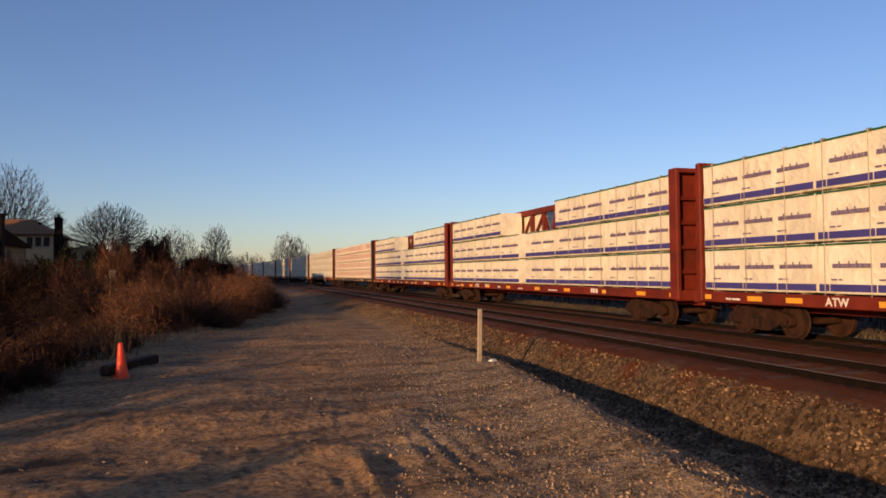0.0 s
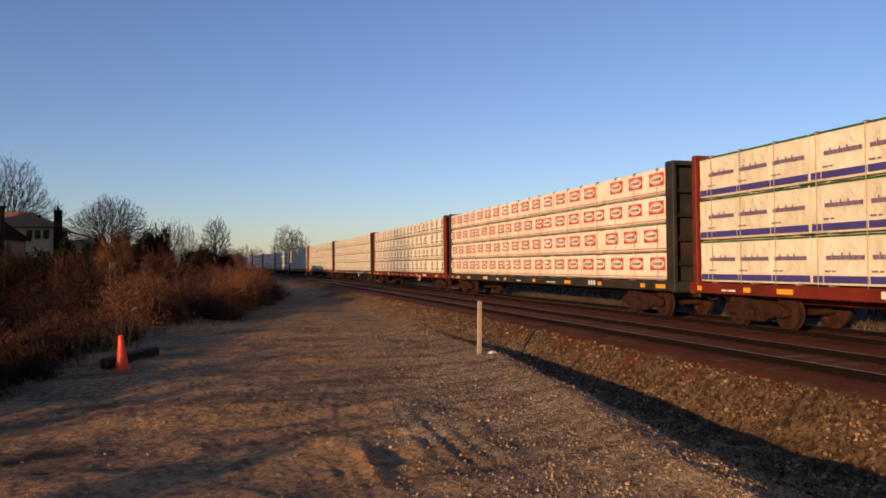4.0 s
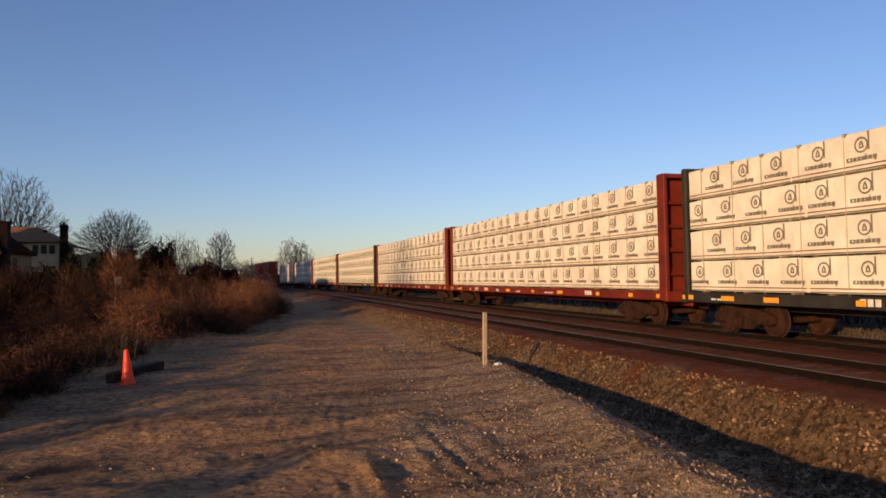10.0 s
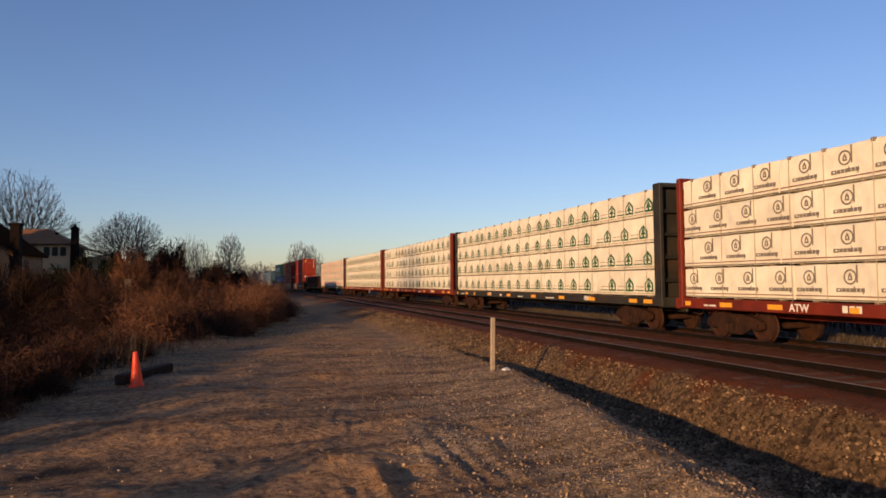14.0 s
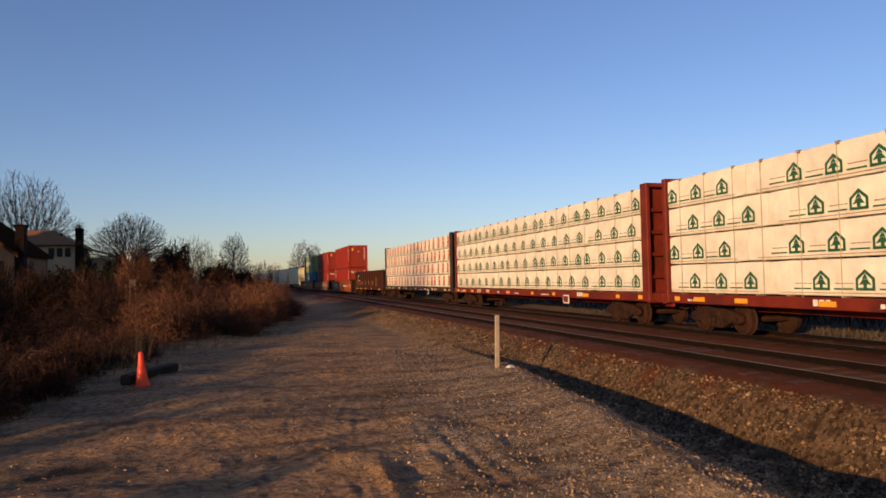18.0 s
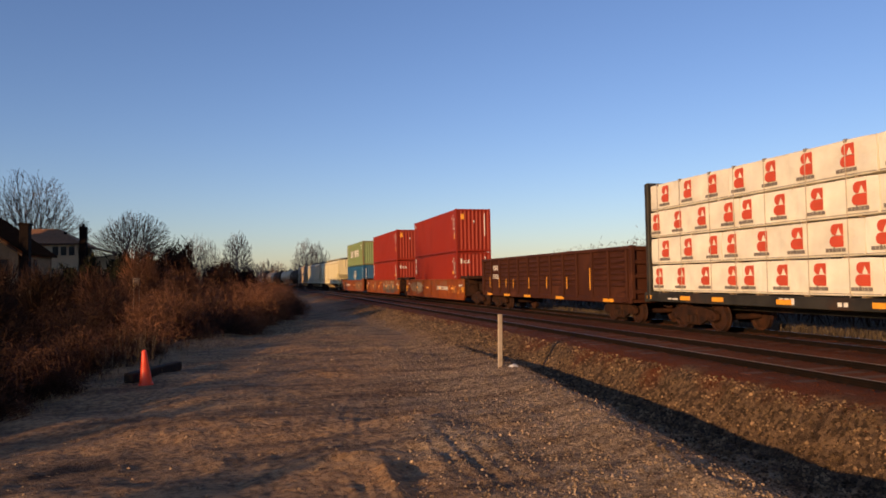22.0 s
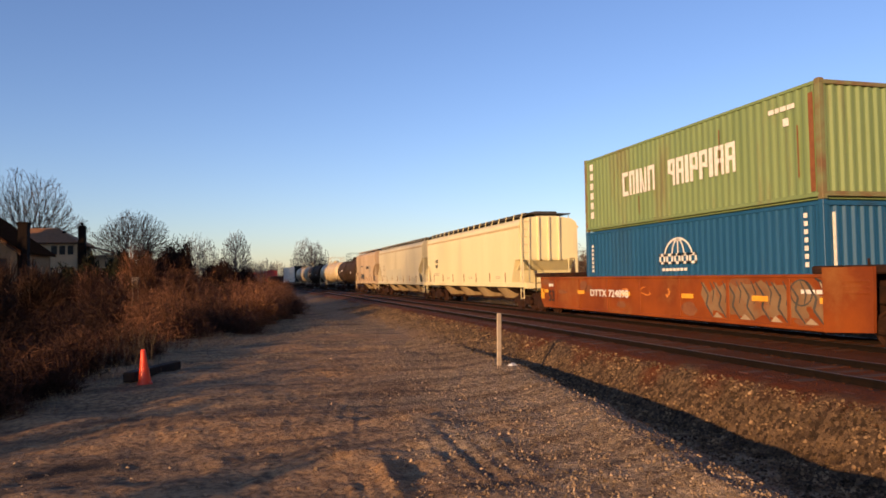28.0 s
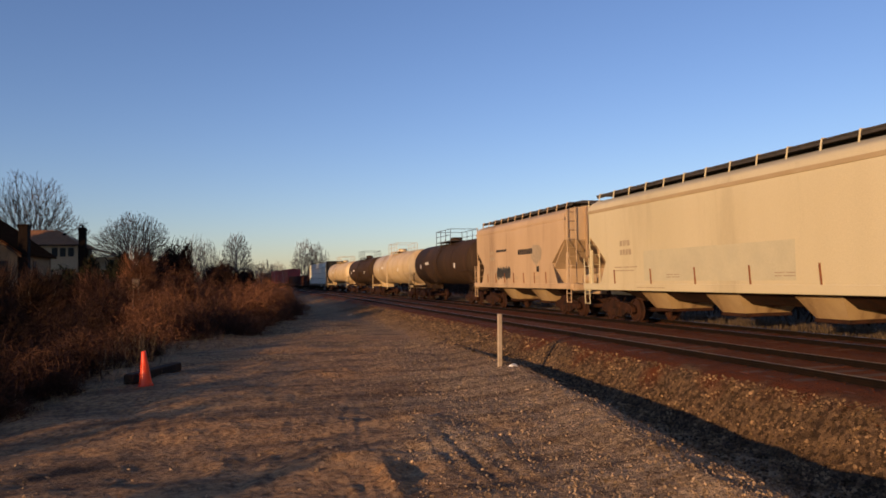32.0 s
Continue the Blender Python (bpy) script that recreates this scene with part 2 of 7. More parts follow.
M = {
    "rail": surface("rail_steel", (0.006, 0.004, 0.003), (0.011, 0.006, 0.004), 6, 0.85, 0.0, 0.2, spec=0.1),
    "rail_head": surface("rail_running_steel", (0.22, 0.20, 0.19), (0.15, 0.125, 0.11), 4, 0.45, 1.0, 0.05),
    "rust_iron": surface("rusted_iron", (0.030, 0.011, 0.006), (0.055, 0.020, 0.010), 12, 0.85, 0.0, 0.4, spec=0.2),
    "tie": surface("creosoted_wood", (0.042, 0.011, 0.004), (0.085, 0.022, 0.007), 7, 0.9, 0, 0.6, 30, 0.01, vary=0.3),
    "bark": surface("bark", (0.09, 0.07, 0.055), (0.15, 0.12, 0.095), 6, 0.95, 0, 0.8, 25, 0.03),
    "twig": surface("twigs", (0.095, 0.075, 0.064), (0.165, 0.13, 0.11), 2, 0.9, 0, 0),
    "weeds": surface("brown_weeds", (0.022, 0.012, 0.009), (0.095, 0.044, 0.025), 0.4, 0.95, 0, 0, island=0.5, spec=0.1),
    "twig_dark": surface("dark_twigs", (0.048, 0.037, 0.032), (0.090, 0.068, 0.057), 2, 0.9, 0, 0),
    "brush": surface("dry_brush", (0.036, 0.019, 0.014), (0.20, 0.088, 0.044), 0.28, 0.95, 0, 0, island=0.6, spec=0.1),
    # darker brush; in the left thicket its tone stands for the shade there
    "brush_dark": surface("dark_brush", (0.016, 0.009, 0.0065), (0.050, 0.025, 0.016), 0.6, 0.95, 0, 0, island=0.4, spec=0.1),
    "grass": surface("dry_grass", (0.20, 0.14, 0.075), (0.32, 0.235, 0.13), 0.9, 0.95, 0, 0, island=0.35),
    "verge_grass": surface("dull_dry_grass", (0.050, 0.034, 0.020), (0.105, 0.072, 0.040), 0.9, 0.95, 0, 0, island=0.35),
    "evergreen": surface("evergreen", (0.012, 0.013, 0.007), (0.024, 0.023, 0.012), 1.5, 0.9, 0, 0, island=0.35, spec=0.1),
    "gravel": surface("loose_gravel", (0.16, 0.105, 0.060), (0.34, 0.235, 0.145), 3, 0.95, 0, 0.3, 60, 0.01, island=0.65, spec=0.1),
    "ballast": surface("ballast_stone", (0.068, 0.041, 0.021), (0.245, 0.155, 0.082), 3, 0.95, 0, 0.3, 60, 0.01, island=0.75, spec=0.1),
    "ballast_rust": surface("rusty_ballast", (0.062, 0.0145, 0.0032), (0.095, 0.022, 0.0046), 3, 0.95, 0, 0.3, 60, 0.01, island=0.12, spec=0.1),
    "car_red": surface("oxide_red_paint", (0.110, 0.0120, 0.005), (0.165, 0.020, 0.008), 1.4, 0.65, 0, 0.15, stain=(0.060, 0.014, 0.007), spec=0.3),
    "car_dark": surface("weathered_dark_paint", (0.016, 0.015, 0.013), (0.032, 0.029, 0.024), 1.4, 0.65, 0, 0.15, stain=(0.055, 0.030, 0.018), spec=0.3),
    "car_grey": surface("grey_green_paint", (0.13, 0.15, 0.14), (0.18, 0.19, 0.17), 1.4, 0.6, 0, 0.15, stain=(0.10, 0.07, 0.05)),
    "truck": surface("grimy_cast_steel", (0.013, 0.006, 0.004), (0.040, 0.015, 0.007), 3, 0.9, 0.0, 0.4, spec=0.2),
    "wheel": surface("wheel_steel", (0.020, 0.008, 0.005), (0.048, 0.017, 0.008), 4, 0.75, 0.1, 0.2, spec=0.3),
    "yellow": surface("reflector_yellow", (0.80, 0.36, 0.03), (0.70, 0.30, 0.03), 6, 0.4, 0, 0),
    "white_mark": surface("white_lettering_paint", (0.75, 0.72, 0.66), (0.60, 0.57, 0.52), 8, 0.6, 0, 0),
    "wrap": surface("white_lumber_wrap", (0.70, 0.655, 0.545), (0.79, 0.74, 0.62), 1.1, 0.5, 0, 0.8, 2.4, 0.07, vary=0.05, spec=0.35),
    "wrap_tan": surface("cream_lumber_wrap", (0.65, 0.59, 0.465), (0.75, 0.69, 0.555), 1.1, 0.5, 0, 1.0, 2.6, 0.10, vary=0.06, spec=0.3),
    "print_blue": plain("navy_print", (0.055, 0.045, 0.22)),
    "print_purple": plain("purple_print", (0.17, 0.12, 0.20)),
    "print_green": plain("green_print", (0.012, 0.095, 0.035)),
    "print_red": plain("red_print", (0.55, 0.06, 0.04)),
    "print_orange": plain("orange_red_print", (0.55, 0.07, 0.03)),
    "print_grey": plain("charcoal_print", (0.19, 0.165, 0.145)),
    "print_brown": plain("brown_print", (0.22, 0.10, 0.07)),
    "strap": surface("woven_strap", (0.38, 0.32, 0.24), (0.46, 0.39, 0.30), 6, 0.8, 0, 0),
    "old_timber": surface("blackened_timber", (0.012, 0.009, 0.007), (0.028, 0.019, 0.013), 7, 0.9, 0, 0.6, 30, 0.01, spec=0.2),
    "black_mark": surface("black_stencil_paint", (0.012, 0.010, 0.009), (0.02, 0.017, 0.015), 8, 0.7, 0, 0),
    "faint_mark": surface("worn_grey_lettering", (0.36, 0.29, 0.20), (0.28, 0.22, 0.15), 8, 0.7, 0, 0),
    "rust_streak": surface("rust_streaks", (0.15, 0.045, 0.014), (0.20, 0.075, 0.024), 6, 0.8, 0, 0),
    "dunnage": surface("dunnage_wood", (0.16, 0.11, 0.07), (0.25, 0.18, 0.11), 5, 0.9, 0, 0.4),
    "red_box": surface("container_red", (0.205, 0.0175, 0.0070), (0.25, 0.0225, 0.0090), 0.8, 0.55, 0, 0.1, stain=(0.15, 0.018, 0.009), streak=True, spec=0.2),
    "green_box": surface("container_green", (0.15, 0.21, 0.085), (0.19, 0.25, 0.105), 0.8, 0.55, 0, 0.1, stain=(0.15, 0.12, 0.055), streak=True, spec=0.3),
    "blue_box": surface("container_blue", (0.012, 0.070, 0.155), (0.016, 0.082, 0.18), 0.8, 0.5, 0, 0.1, stain=(0.016, 0.055, 0.11), streak=True, spec=0.3),
    "rusty_box": surface("rusted_container_frame", (0.15, 0.085, 0.035), (0.16, 0.17, 0.075), 3, 0.8, 0, 0.3),
    "well": surface("rusty_orange_well_paint", (0.235, 0.054, 0.0060), (0.155, 0.032, 0.005), 0.9, 0.65, 0, 0.2, stain=(0.23, 0.085, 0.020), stain_scale=0.5, spec=0.25),
    "hopper": surface("cream_hopper_paint", (0.70, 0.61, 0.355), (0.65, 0.56, 0.315), 0.6, 0.55, 0, 0.1, stain=(0.58, 0.49, 0.30), stain_scale=0.5, streak=True),
    # eave strips, a darker tan than the hopper sides
    "eave_hopper": surface("dark_tan_eave_paint", (0.46, 0.34, 0.17), (0.52, 0.40, 0.21), 1.5, 0.6, 0, 0.1),
    "eave_hopper_dull": surface("dull_dark_tan_eave_paint", (0.34, 0.255, 0.14), (0.38, 0.29, 0.17), 1.5, 0.6, 0, 0.1),
    "hopper_dull": surface("dull_cream_hopper_paint", (0.52, 0.455, 0.30), (0.47, 0.41, 0.265), 0.6, 0.6, 0, 0.1, stain=(0.40, 0.34, 0.22), stain_scale=0.5, streak=True),
    # bay paint with streaky grime, darkened for the shade under the car
    "hopper_shaded_grime": surface("shaded_grimy_hopper_bay_paint", (0.40, 0.29, 0.155), (0.27, 0.18, 0.09), 1.2, 0.7, 0, 0.2, stain=(0.13, 0.075, 0.035), streak=True),
    "hopper_patch": surface("repainted_patch", (0.42, 0.385, 0.27), (0.46, 0.42, 0.29), 2.0, 0.6, 0, 0.1),
    "hopper_old": surface("faded_tan_hopper_paint", (0.47, 0.335, 0.205), (0.39, 0.275, 0.165), 0.7, 0.7, 0, 0.1, stain=(0.24, 0.155, 0.09), streak=True),
    "grate": surface("dark_grating", (0.035, 0.032, 0.03), (0.06, 0.05, 0.045), 6, 0.8, 0.2, 0.3),
    "gondola": surface("brown_gondola_paint", (0.036, 0.010, 0.005), (0.056, 0.017, 0.008), 1.0, 0.8, 0, 0.25, stain=(0.085, 0.027, 0.011), spec=0.2),
    "tank_black": surface("black_tank_paint", (0.030, 0.018, 0.011), (0.050, 0.029, 0.018), 1.0, 0.75, 0, 0.1, stain=(0.075, 0.040, 0.022), streak=True, spec=0.12),
    "tank_cream": surface("cream_tank_paint", (0.52, 0.40, 0.235), (0.45, 0.335, 0.185), 0.8, 0.5, 0, 0.1, stain=(0.30, 0.185, 0.095), streak=True),
    "boxcar_red": surface("boxcar_red_paint", (0.34, 0.035, 0.03), (0.28, 0.03, 0.025), 1.0, 0.6, 0, 0.1, stain=(0.16, 0.04, 0.03)),
    "graffiti_pale": surface("pale_spray_paint", (0.36, 0.27, 0.17), (0.27, 0.19, 0.11), 2, 0.6, 0, 0),
    "graffiti_dark": surface("dark_spray_paint", (0.030, 0.030, 0.026), (0.06, 0.055, 0.045), 2, 0.6, 0, 0),
    "graffiti_grey": surface("grey_tan_spray_paint", (0.165, 0.085, 0.034), (0.22, 0.135, 0.064), 1.6, 0.6, 0, 0, stain=(0.20, 0.062, 0.014), stain_scale=1.8),
    "graffiti_slate": surface("slate_spray_paint", (0.035, 0.038, 0.038), (0.075, 0.065, 0.05), 1.6, 0.6, 0, 0, stain=(0.13, 0.05, 0.018), stain_scale=1.8),
    "graffiti_orange": surface("orange_spray_paint", (0.68, 0.24, 0.03), (0.58, 0.20, 0.03), 2, 0.6, 0, 0),
    "post_wood": surface("weathered_white_wood", (0.30, 0.235, 0.17), (0.40, 0.32, 0.24), 6, 0.85, 0, 0.4),
    "cone": surface("orange_cone_plastic", (0.74, 0.048, 0.008), (0.66, 0.042, 0.007), 4, 0.45, 0, 0.1),
    "paint_orange": plain("orange_survey_paint", (0.42, 0.06, 0.012), 0.8),
    "siding": surface("beige_siding", (0.42, 0.29, 0.165), (0.47, 0.33, 0.19), 1.0, 0.8, 0, 0.2, spec=0.2),
    "shingle": surface("brown_roof_shingles", (0.024, 0.011, 0.006), (0.038, 0.017, 0.009), 3, 0.97, 0, 0.5, 12, spec=0.0),
    # brown shingles with the warm sunlight put into their colour
    "shingle_lit": surface("sunlit_tan_roof_shingles", (0.20, 0.095, 0.045), (0.26, 0.125, 0.06), 3, 0.9, 0, 0.5, 12, spec=0.2),
    "brick": surface("dark_brick", (0.007, 0.004, 0.003), (0.012, 0.007, 0.005), 8, 0.9, 0, 0.4, spec=0.1),
    "siding_brown": surface("brown_beige_siding", (0.21, 0.125, 0.065), (0.25, 0.15, 0.08), 1.0, 0.85, 0, 0.2, spec=0.1),
    "siding_dark": surface("brown_siding", (0.045, 0.024, 0.014), (0.060, 0.032, 0.018), 1.0, 0.8, 0, 0.2, spec=0.2),
    "woods": surface("far_wood_twigs", (0.070, 0.044, 0.032), (0.12, 0.080, 0.057), 0.05, 0.95, 0, 0, island=0.4, spec=0.1),
    "glass": surface("dark_window_glass", (0.010, 0.011, 0.012), (0.016, 0.016, 0.017), 1, 0.25, 0, 0, spec=0.1),
}

# ---- ground: one sheet with the lot, the ditch, the banks and the ballast bed ----
NOISE = {}


def hash_noise(x, y, scale, seed):
    """Smooth value noise for arrays, -1 to 1."""
    if seed not in NOISE:
        NOISE[seed] = np.random.RandomState(seed).rand(256, 256) * 2 - 1
    tab = NOISE[seed]
    u, v = x / scale, y / scale
    i, j = np.floor(u).astype(int), np.floor(v).astype(int)
    fu, fv = u - i, v - j
    fu, fv = fu * fu * (3 - 2 * fu), fv * fv * (3 - 2 * fv)
    g = lambda a, b: tab[a % 256, b % 256]
    return (g(i, j) * (1 - fu) + g(i + 1, j) * fu) * (1 - fv) + (g(i, j + 1) * (1 - fu) + g(i + 1, j + 1) * fu) * fv


def ground_height(x, y):
    x, y = np.asarray(x, float), np.asarray(y, float)
    q = side_of(x, y)
    ditch = np.clip((24 - y) / 12.5, 0, 1)
    lip = 4.58 + 0.10 * hash_noise(x, y, 1.3, 31) + 0.05 * hash_noise(x, y, 0.4, 32) + np.clip((y - 6.5) * 0.145, -0.2, 1.15)
    qs = np.where(q < lip, q + (4.9 - lip) * np.clip((q - 2) / (lip - 2), 0, 1), np.where(q < 6.6, 4.9 + (q - lip) * 1.7 / (6.6 - lip), q))
    far_q, far_z = [8.0, 11.6, 12.2, 15.7, 16.2, 18.2, 21, 30, 60, 300], [-0.12, -0.13, -0.30, -0.31, -0.37, -0.40, -0.30, -0.1, -0.6, -1.4]
    bank = np.interp(qs, [-400, -30, -8, -3.6, 3.2, 4.1, 4.7, 5.1, 5.6, 6.15, 6.92, 7.44, 7.7] + far_q,
                     [-1.6, -1.5, -0.95, -0.62, -0.57, -0.52, -0.39, -0.48, -0.78, -1.0, -0.97, -0.27, -0.15] + far_z)
    flat = np.interp(q, [-400, -30, -8, -3.6, 5.4, 7.35, 7.6] + far_q, [-1.6, -1.5, -0.95, -0.62, -0.56, -0.28, -0.15] + far_z)
    z = bank * ditch + flat * (1 - ditch)
    lot = np.clip((5.2 - q) / 0.8, 0, 1) * np.clip((y + 40) / 10, 0, 1)
    near = np.exp(-np.maximum(y - 10, 0) / 40)
    z = z + lot * (0.05 * hash_noise(x, y, 3.1, 3) + 0.03 * hash_noise(x, y, 1.1, 4) + (0.020 * hash_noise(x, y, 0.42, 5) + 0.013 * hash_noise(x, y, 0.19, 14)) * near)
    z = z + (1 - lot) * np.clip(1 - np.abs(q - 6.6) / 0.9, 0, 1) * 0.03 * hash_noise(x, y, 0.7, 6)
    rough = np.clip((y - 12) / 6, 0, 1) * np.clip((75 - y) / 20, 0, 1)
    z = z + lot * rough * (0.13 * hash_noise(x, y, 3.6, 17) + 0.08 * hash_noise(x, y, 1.7, 18) + 0.035 * hash_noise(x, y, 0.8, 19))
    # tyre tracks: x at y = 7, slope, curve, width, depth, first and last y
    for x0, slope, bow, wide, deep, ya, yb in ((2.26, -0.03, 0.05, 0.07, 0.036, 6.6, 10.0), (2.52, -0.02, 0.05, 0.07, 0.036, 6.4, 10.0), (2.80, 0.0, 0.045, 0.07, 0.026, 6.2, 9.6), (1.30, 0.03, 0.03, 0.05, 0.03, 6.0, 12.0), (1.05, 0.04, 0.03, 0.05, 0.03, 6.0, 12.5),
                                               (-0.85, -0.16, 0.02, 0.06, 0.025, 6.0, 13.0), (-1.2, -0.2, 0.02, 0.06, 0.025, 6.0, 13.0), (0.05, 0.12, 0.02, 0.07, 0.025, 7.0, 14.0), (0.45, 0.14, 0.02, 0.07, 0.025, 7.0, 14.0), (-2.3, 0.3, 0.01, 0.08, 0.025, 7, 13)):
        c = x0 + slope * (y - 7) + bow * (y - 8) ** 2 * 0.6 + 0.06 * hash_noise(y, y * 0 + x0 * 7, 1.4, 9)
        d = np.abs(x - c)
        fade = np.clip((y - ya) / 1.2, 0, 1) * np.clip((yb - y) / 2.0, 0, 1) * np.clip(0.55 + 0.9 * hash_noise(x, y, 0.9, 11), 0.75 if x0 > 2 else 0.15, 1)
        tread = 1 + 0.15 * np.sin(y * 34 + x0 * 9)
        z = z + lot * fade * (0.75 if x0 > 2 else 0.4) * deep * (-np.exp(-(d / wide) ** 2) * tread + 0.75 * np.exp(-((d - 2.1 * wide) / wide) ** 2))
    # churned earth: a thrown-up ridge and soft hollows beside it
    for cx, cy, wx, wy, hh in ((1.40, 7.6, 0.10, 0.55, 0.085), (1.72, 7.7, 0.20, 0.40, -0.045), (1.95, 8.6, 0.30, 0.14, -0.04), (1.0, 8.5, 0.45, 0.10, 0.045), (0.75, 9.3, 0.5, 0.14, 0.05), (0.8, 9.75, 0.5, 0.2, -0.04), (-0.4, 8.9, 0.2, 0.5, 0.035), (2.1, 10.2, 0.5, 0.2, 0.05), (2.1, 10.7, 0.5, 0.25, -0.045), (-0.6, 10.6, 0.6, 0.2, 0.04), (3.4, 9.4, 0.5, 0.25, 0.05), (3.3, 9.9, 0.5, 0.25, -0.05)):
        w = 1 + 0.45 * hash_noise(x, y, 0.22, 15) + 0.35 * hash_noise(x, y, 0.10, 16)
        z = z + lot * hh * np.exp(-((x - cx) / wx) ** 2 - ((y - cy) / wy) ** 2) * w
    # low crossing swells
    z = z + lot * 0.040 * hash_noise(x * 0.45 - y * 0.2, y * 1.1 + x * 0.25, 1.15, 13)
    far = np.clip((np.hypot(x, y) - 150) / 300, 0, 1)
    return z + far * 0.5 * hash_noise(x, y, 90, 12)


def build_ground():
    def steps(*spans):
        out = []
        for a, b, h in spans:
            out += list(np.arange(a, b, h))
        return np.array(out)
    xs = np.concatenate([-np.geomspace(2500, 62, 16), steps((-60, -9, 0.7), (-9, -4.5, 0.25), (-4.5, -2.5, 0.055), (-2.5, 5.4, 0.04), (5.4, 8.0, 0.055), (8.0, 20, 0.25), (20, 60, 2.0)), np.geomspace(62, 2500, 16)])
    ys = np.concatenate([-np.geomspace(2500, 42, 12), steps((-40, 2.5, 1.2), (2.5, 5, 0.2), (5, 10.5, 0.04), (10.5, 14, 0.055), (14, 18, 0.09), (18, 32, 0.16), (32, 50, 0.3), (50, 70, 0.6), (70, 420, 3.0)), np.geomspace(424, 2500, 14)])
    X, Y = np.meshgrid(xs, ys)
    Z = ground_height(X, Y)
    q = side_of(X, Y)
    nx, ny = len(xs), len(ys)
    me = bpy.data.meshes.new("ground")
    k = np.arange(nx * ny).reshape(ny, nx)
    faces = np.stack([k[:-1, :-1], k[:-1, 1:], k[1:, 1:], k[1:, :-1]], -1).reshape(-1, 4)
    me.from_pydata(np.stack([X, Y, Z], -1).reshape(-1, 3).tolist(), [], faces.tolist())
    wob = 0.25 * hash_noise(X, Y, 0.8, 21) + 0.15 * hash_noise(X, Y, 0.25, 22)
    ballast = np.clip((q + 1.6 * wob - np.interp(Y, [14, 24], [6.3, 5.9])) / np.interp(Y, [14, 24], [0.4, 1.5]), 0, 1) * np.clip((17.6 - q + wob) / 0.6, 0, 1)
    rust = np.clip((q + wob * 1.0 - 7.3) / 0.4, 0, 1) * np.clip((16.9 - q + wob) / 0.6, 0, 1)
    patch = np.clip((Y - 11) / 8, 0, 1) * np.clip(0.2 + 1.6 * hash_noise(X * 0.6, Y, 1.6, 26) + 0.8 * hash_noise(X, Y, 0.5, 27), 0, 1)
    grass = np.clip((-3.3 - q + 2.2 * wob) / 1.2, 0, 1)
    verge = np.clip((q - 15.7 + 0.5 * wob) / 0.3, 0, 1) * np.clip((19.2 - q) / 0.5, 0, 1)
    grass = grass + np.clip((q - 19.0) / 0.5, 0, 1)
    # first term: a dark stain; second: a shadow band painted in the same colour
    stain = np.exp(-(((X + 2.2 - 0.3 * (Y - 9.2)) / 0.75) ** 2 + ((Y - 9.2) / 0.42) ** 2)) * 1.3 + 0.9 * np.exp(-(((X + 4.1 - 0.5 * (Y - 13.6)) / 0.9) ** 2 + ((Y - 13.6) / 0.5) ** 2))
    stain = np.clip(stain * (0.8 + 0.5 * hash_noise(X, Y, 0.2, 23)), 0, 1)
    gravelly = np.clip((X - 1.7 - 0.10 * (Y - 8) + 1.1 * hash_noise(X, Y, 1.2, 24) + 0.5 * hash_noise(X, Y, 0.4, 25)) / 1.6, 0, 1) * np.clip((19 - Y) / 5, 0.25, 1)
    for name, val in (("gravelly", gravelly), ("ballast", ballast), ("rust", rust), ("grass", np.clip(grass, 0, 1)), ("verge", verge), ("patch", patch), ("stain", stain)):
        me.attributes.new(name, "FLOAT", "POINT").data.foreach_set("value", val.reshape(-1).astype(np.float32))
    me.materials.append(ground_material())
    me.shade_smooth()
    return thing("ground", "gravel lot, ditch and ballast bank with dry verges", "ground", kind="structure", data=me)


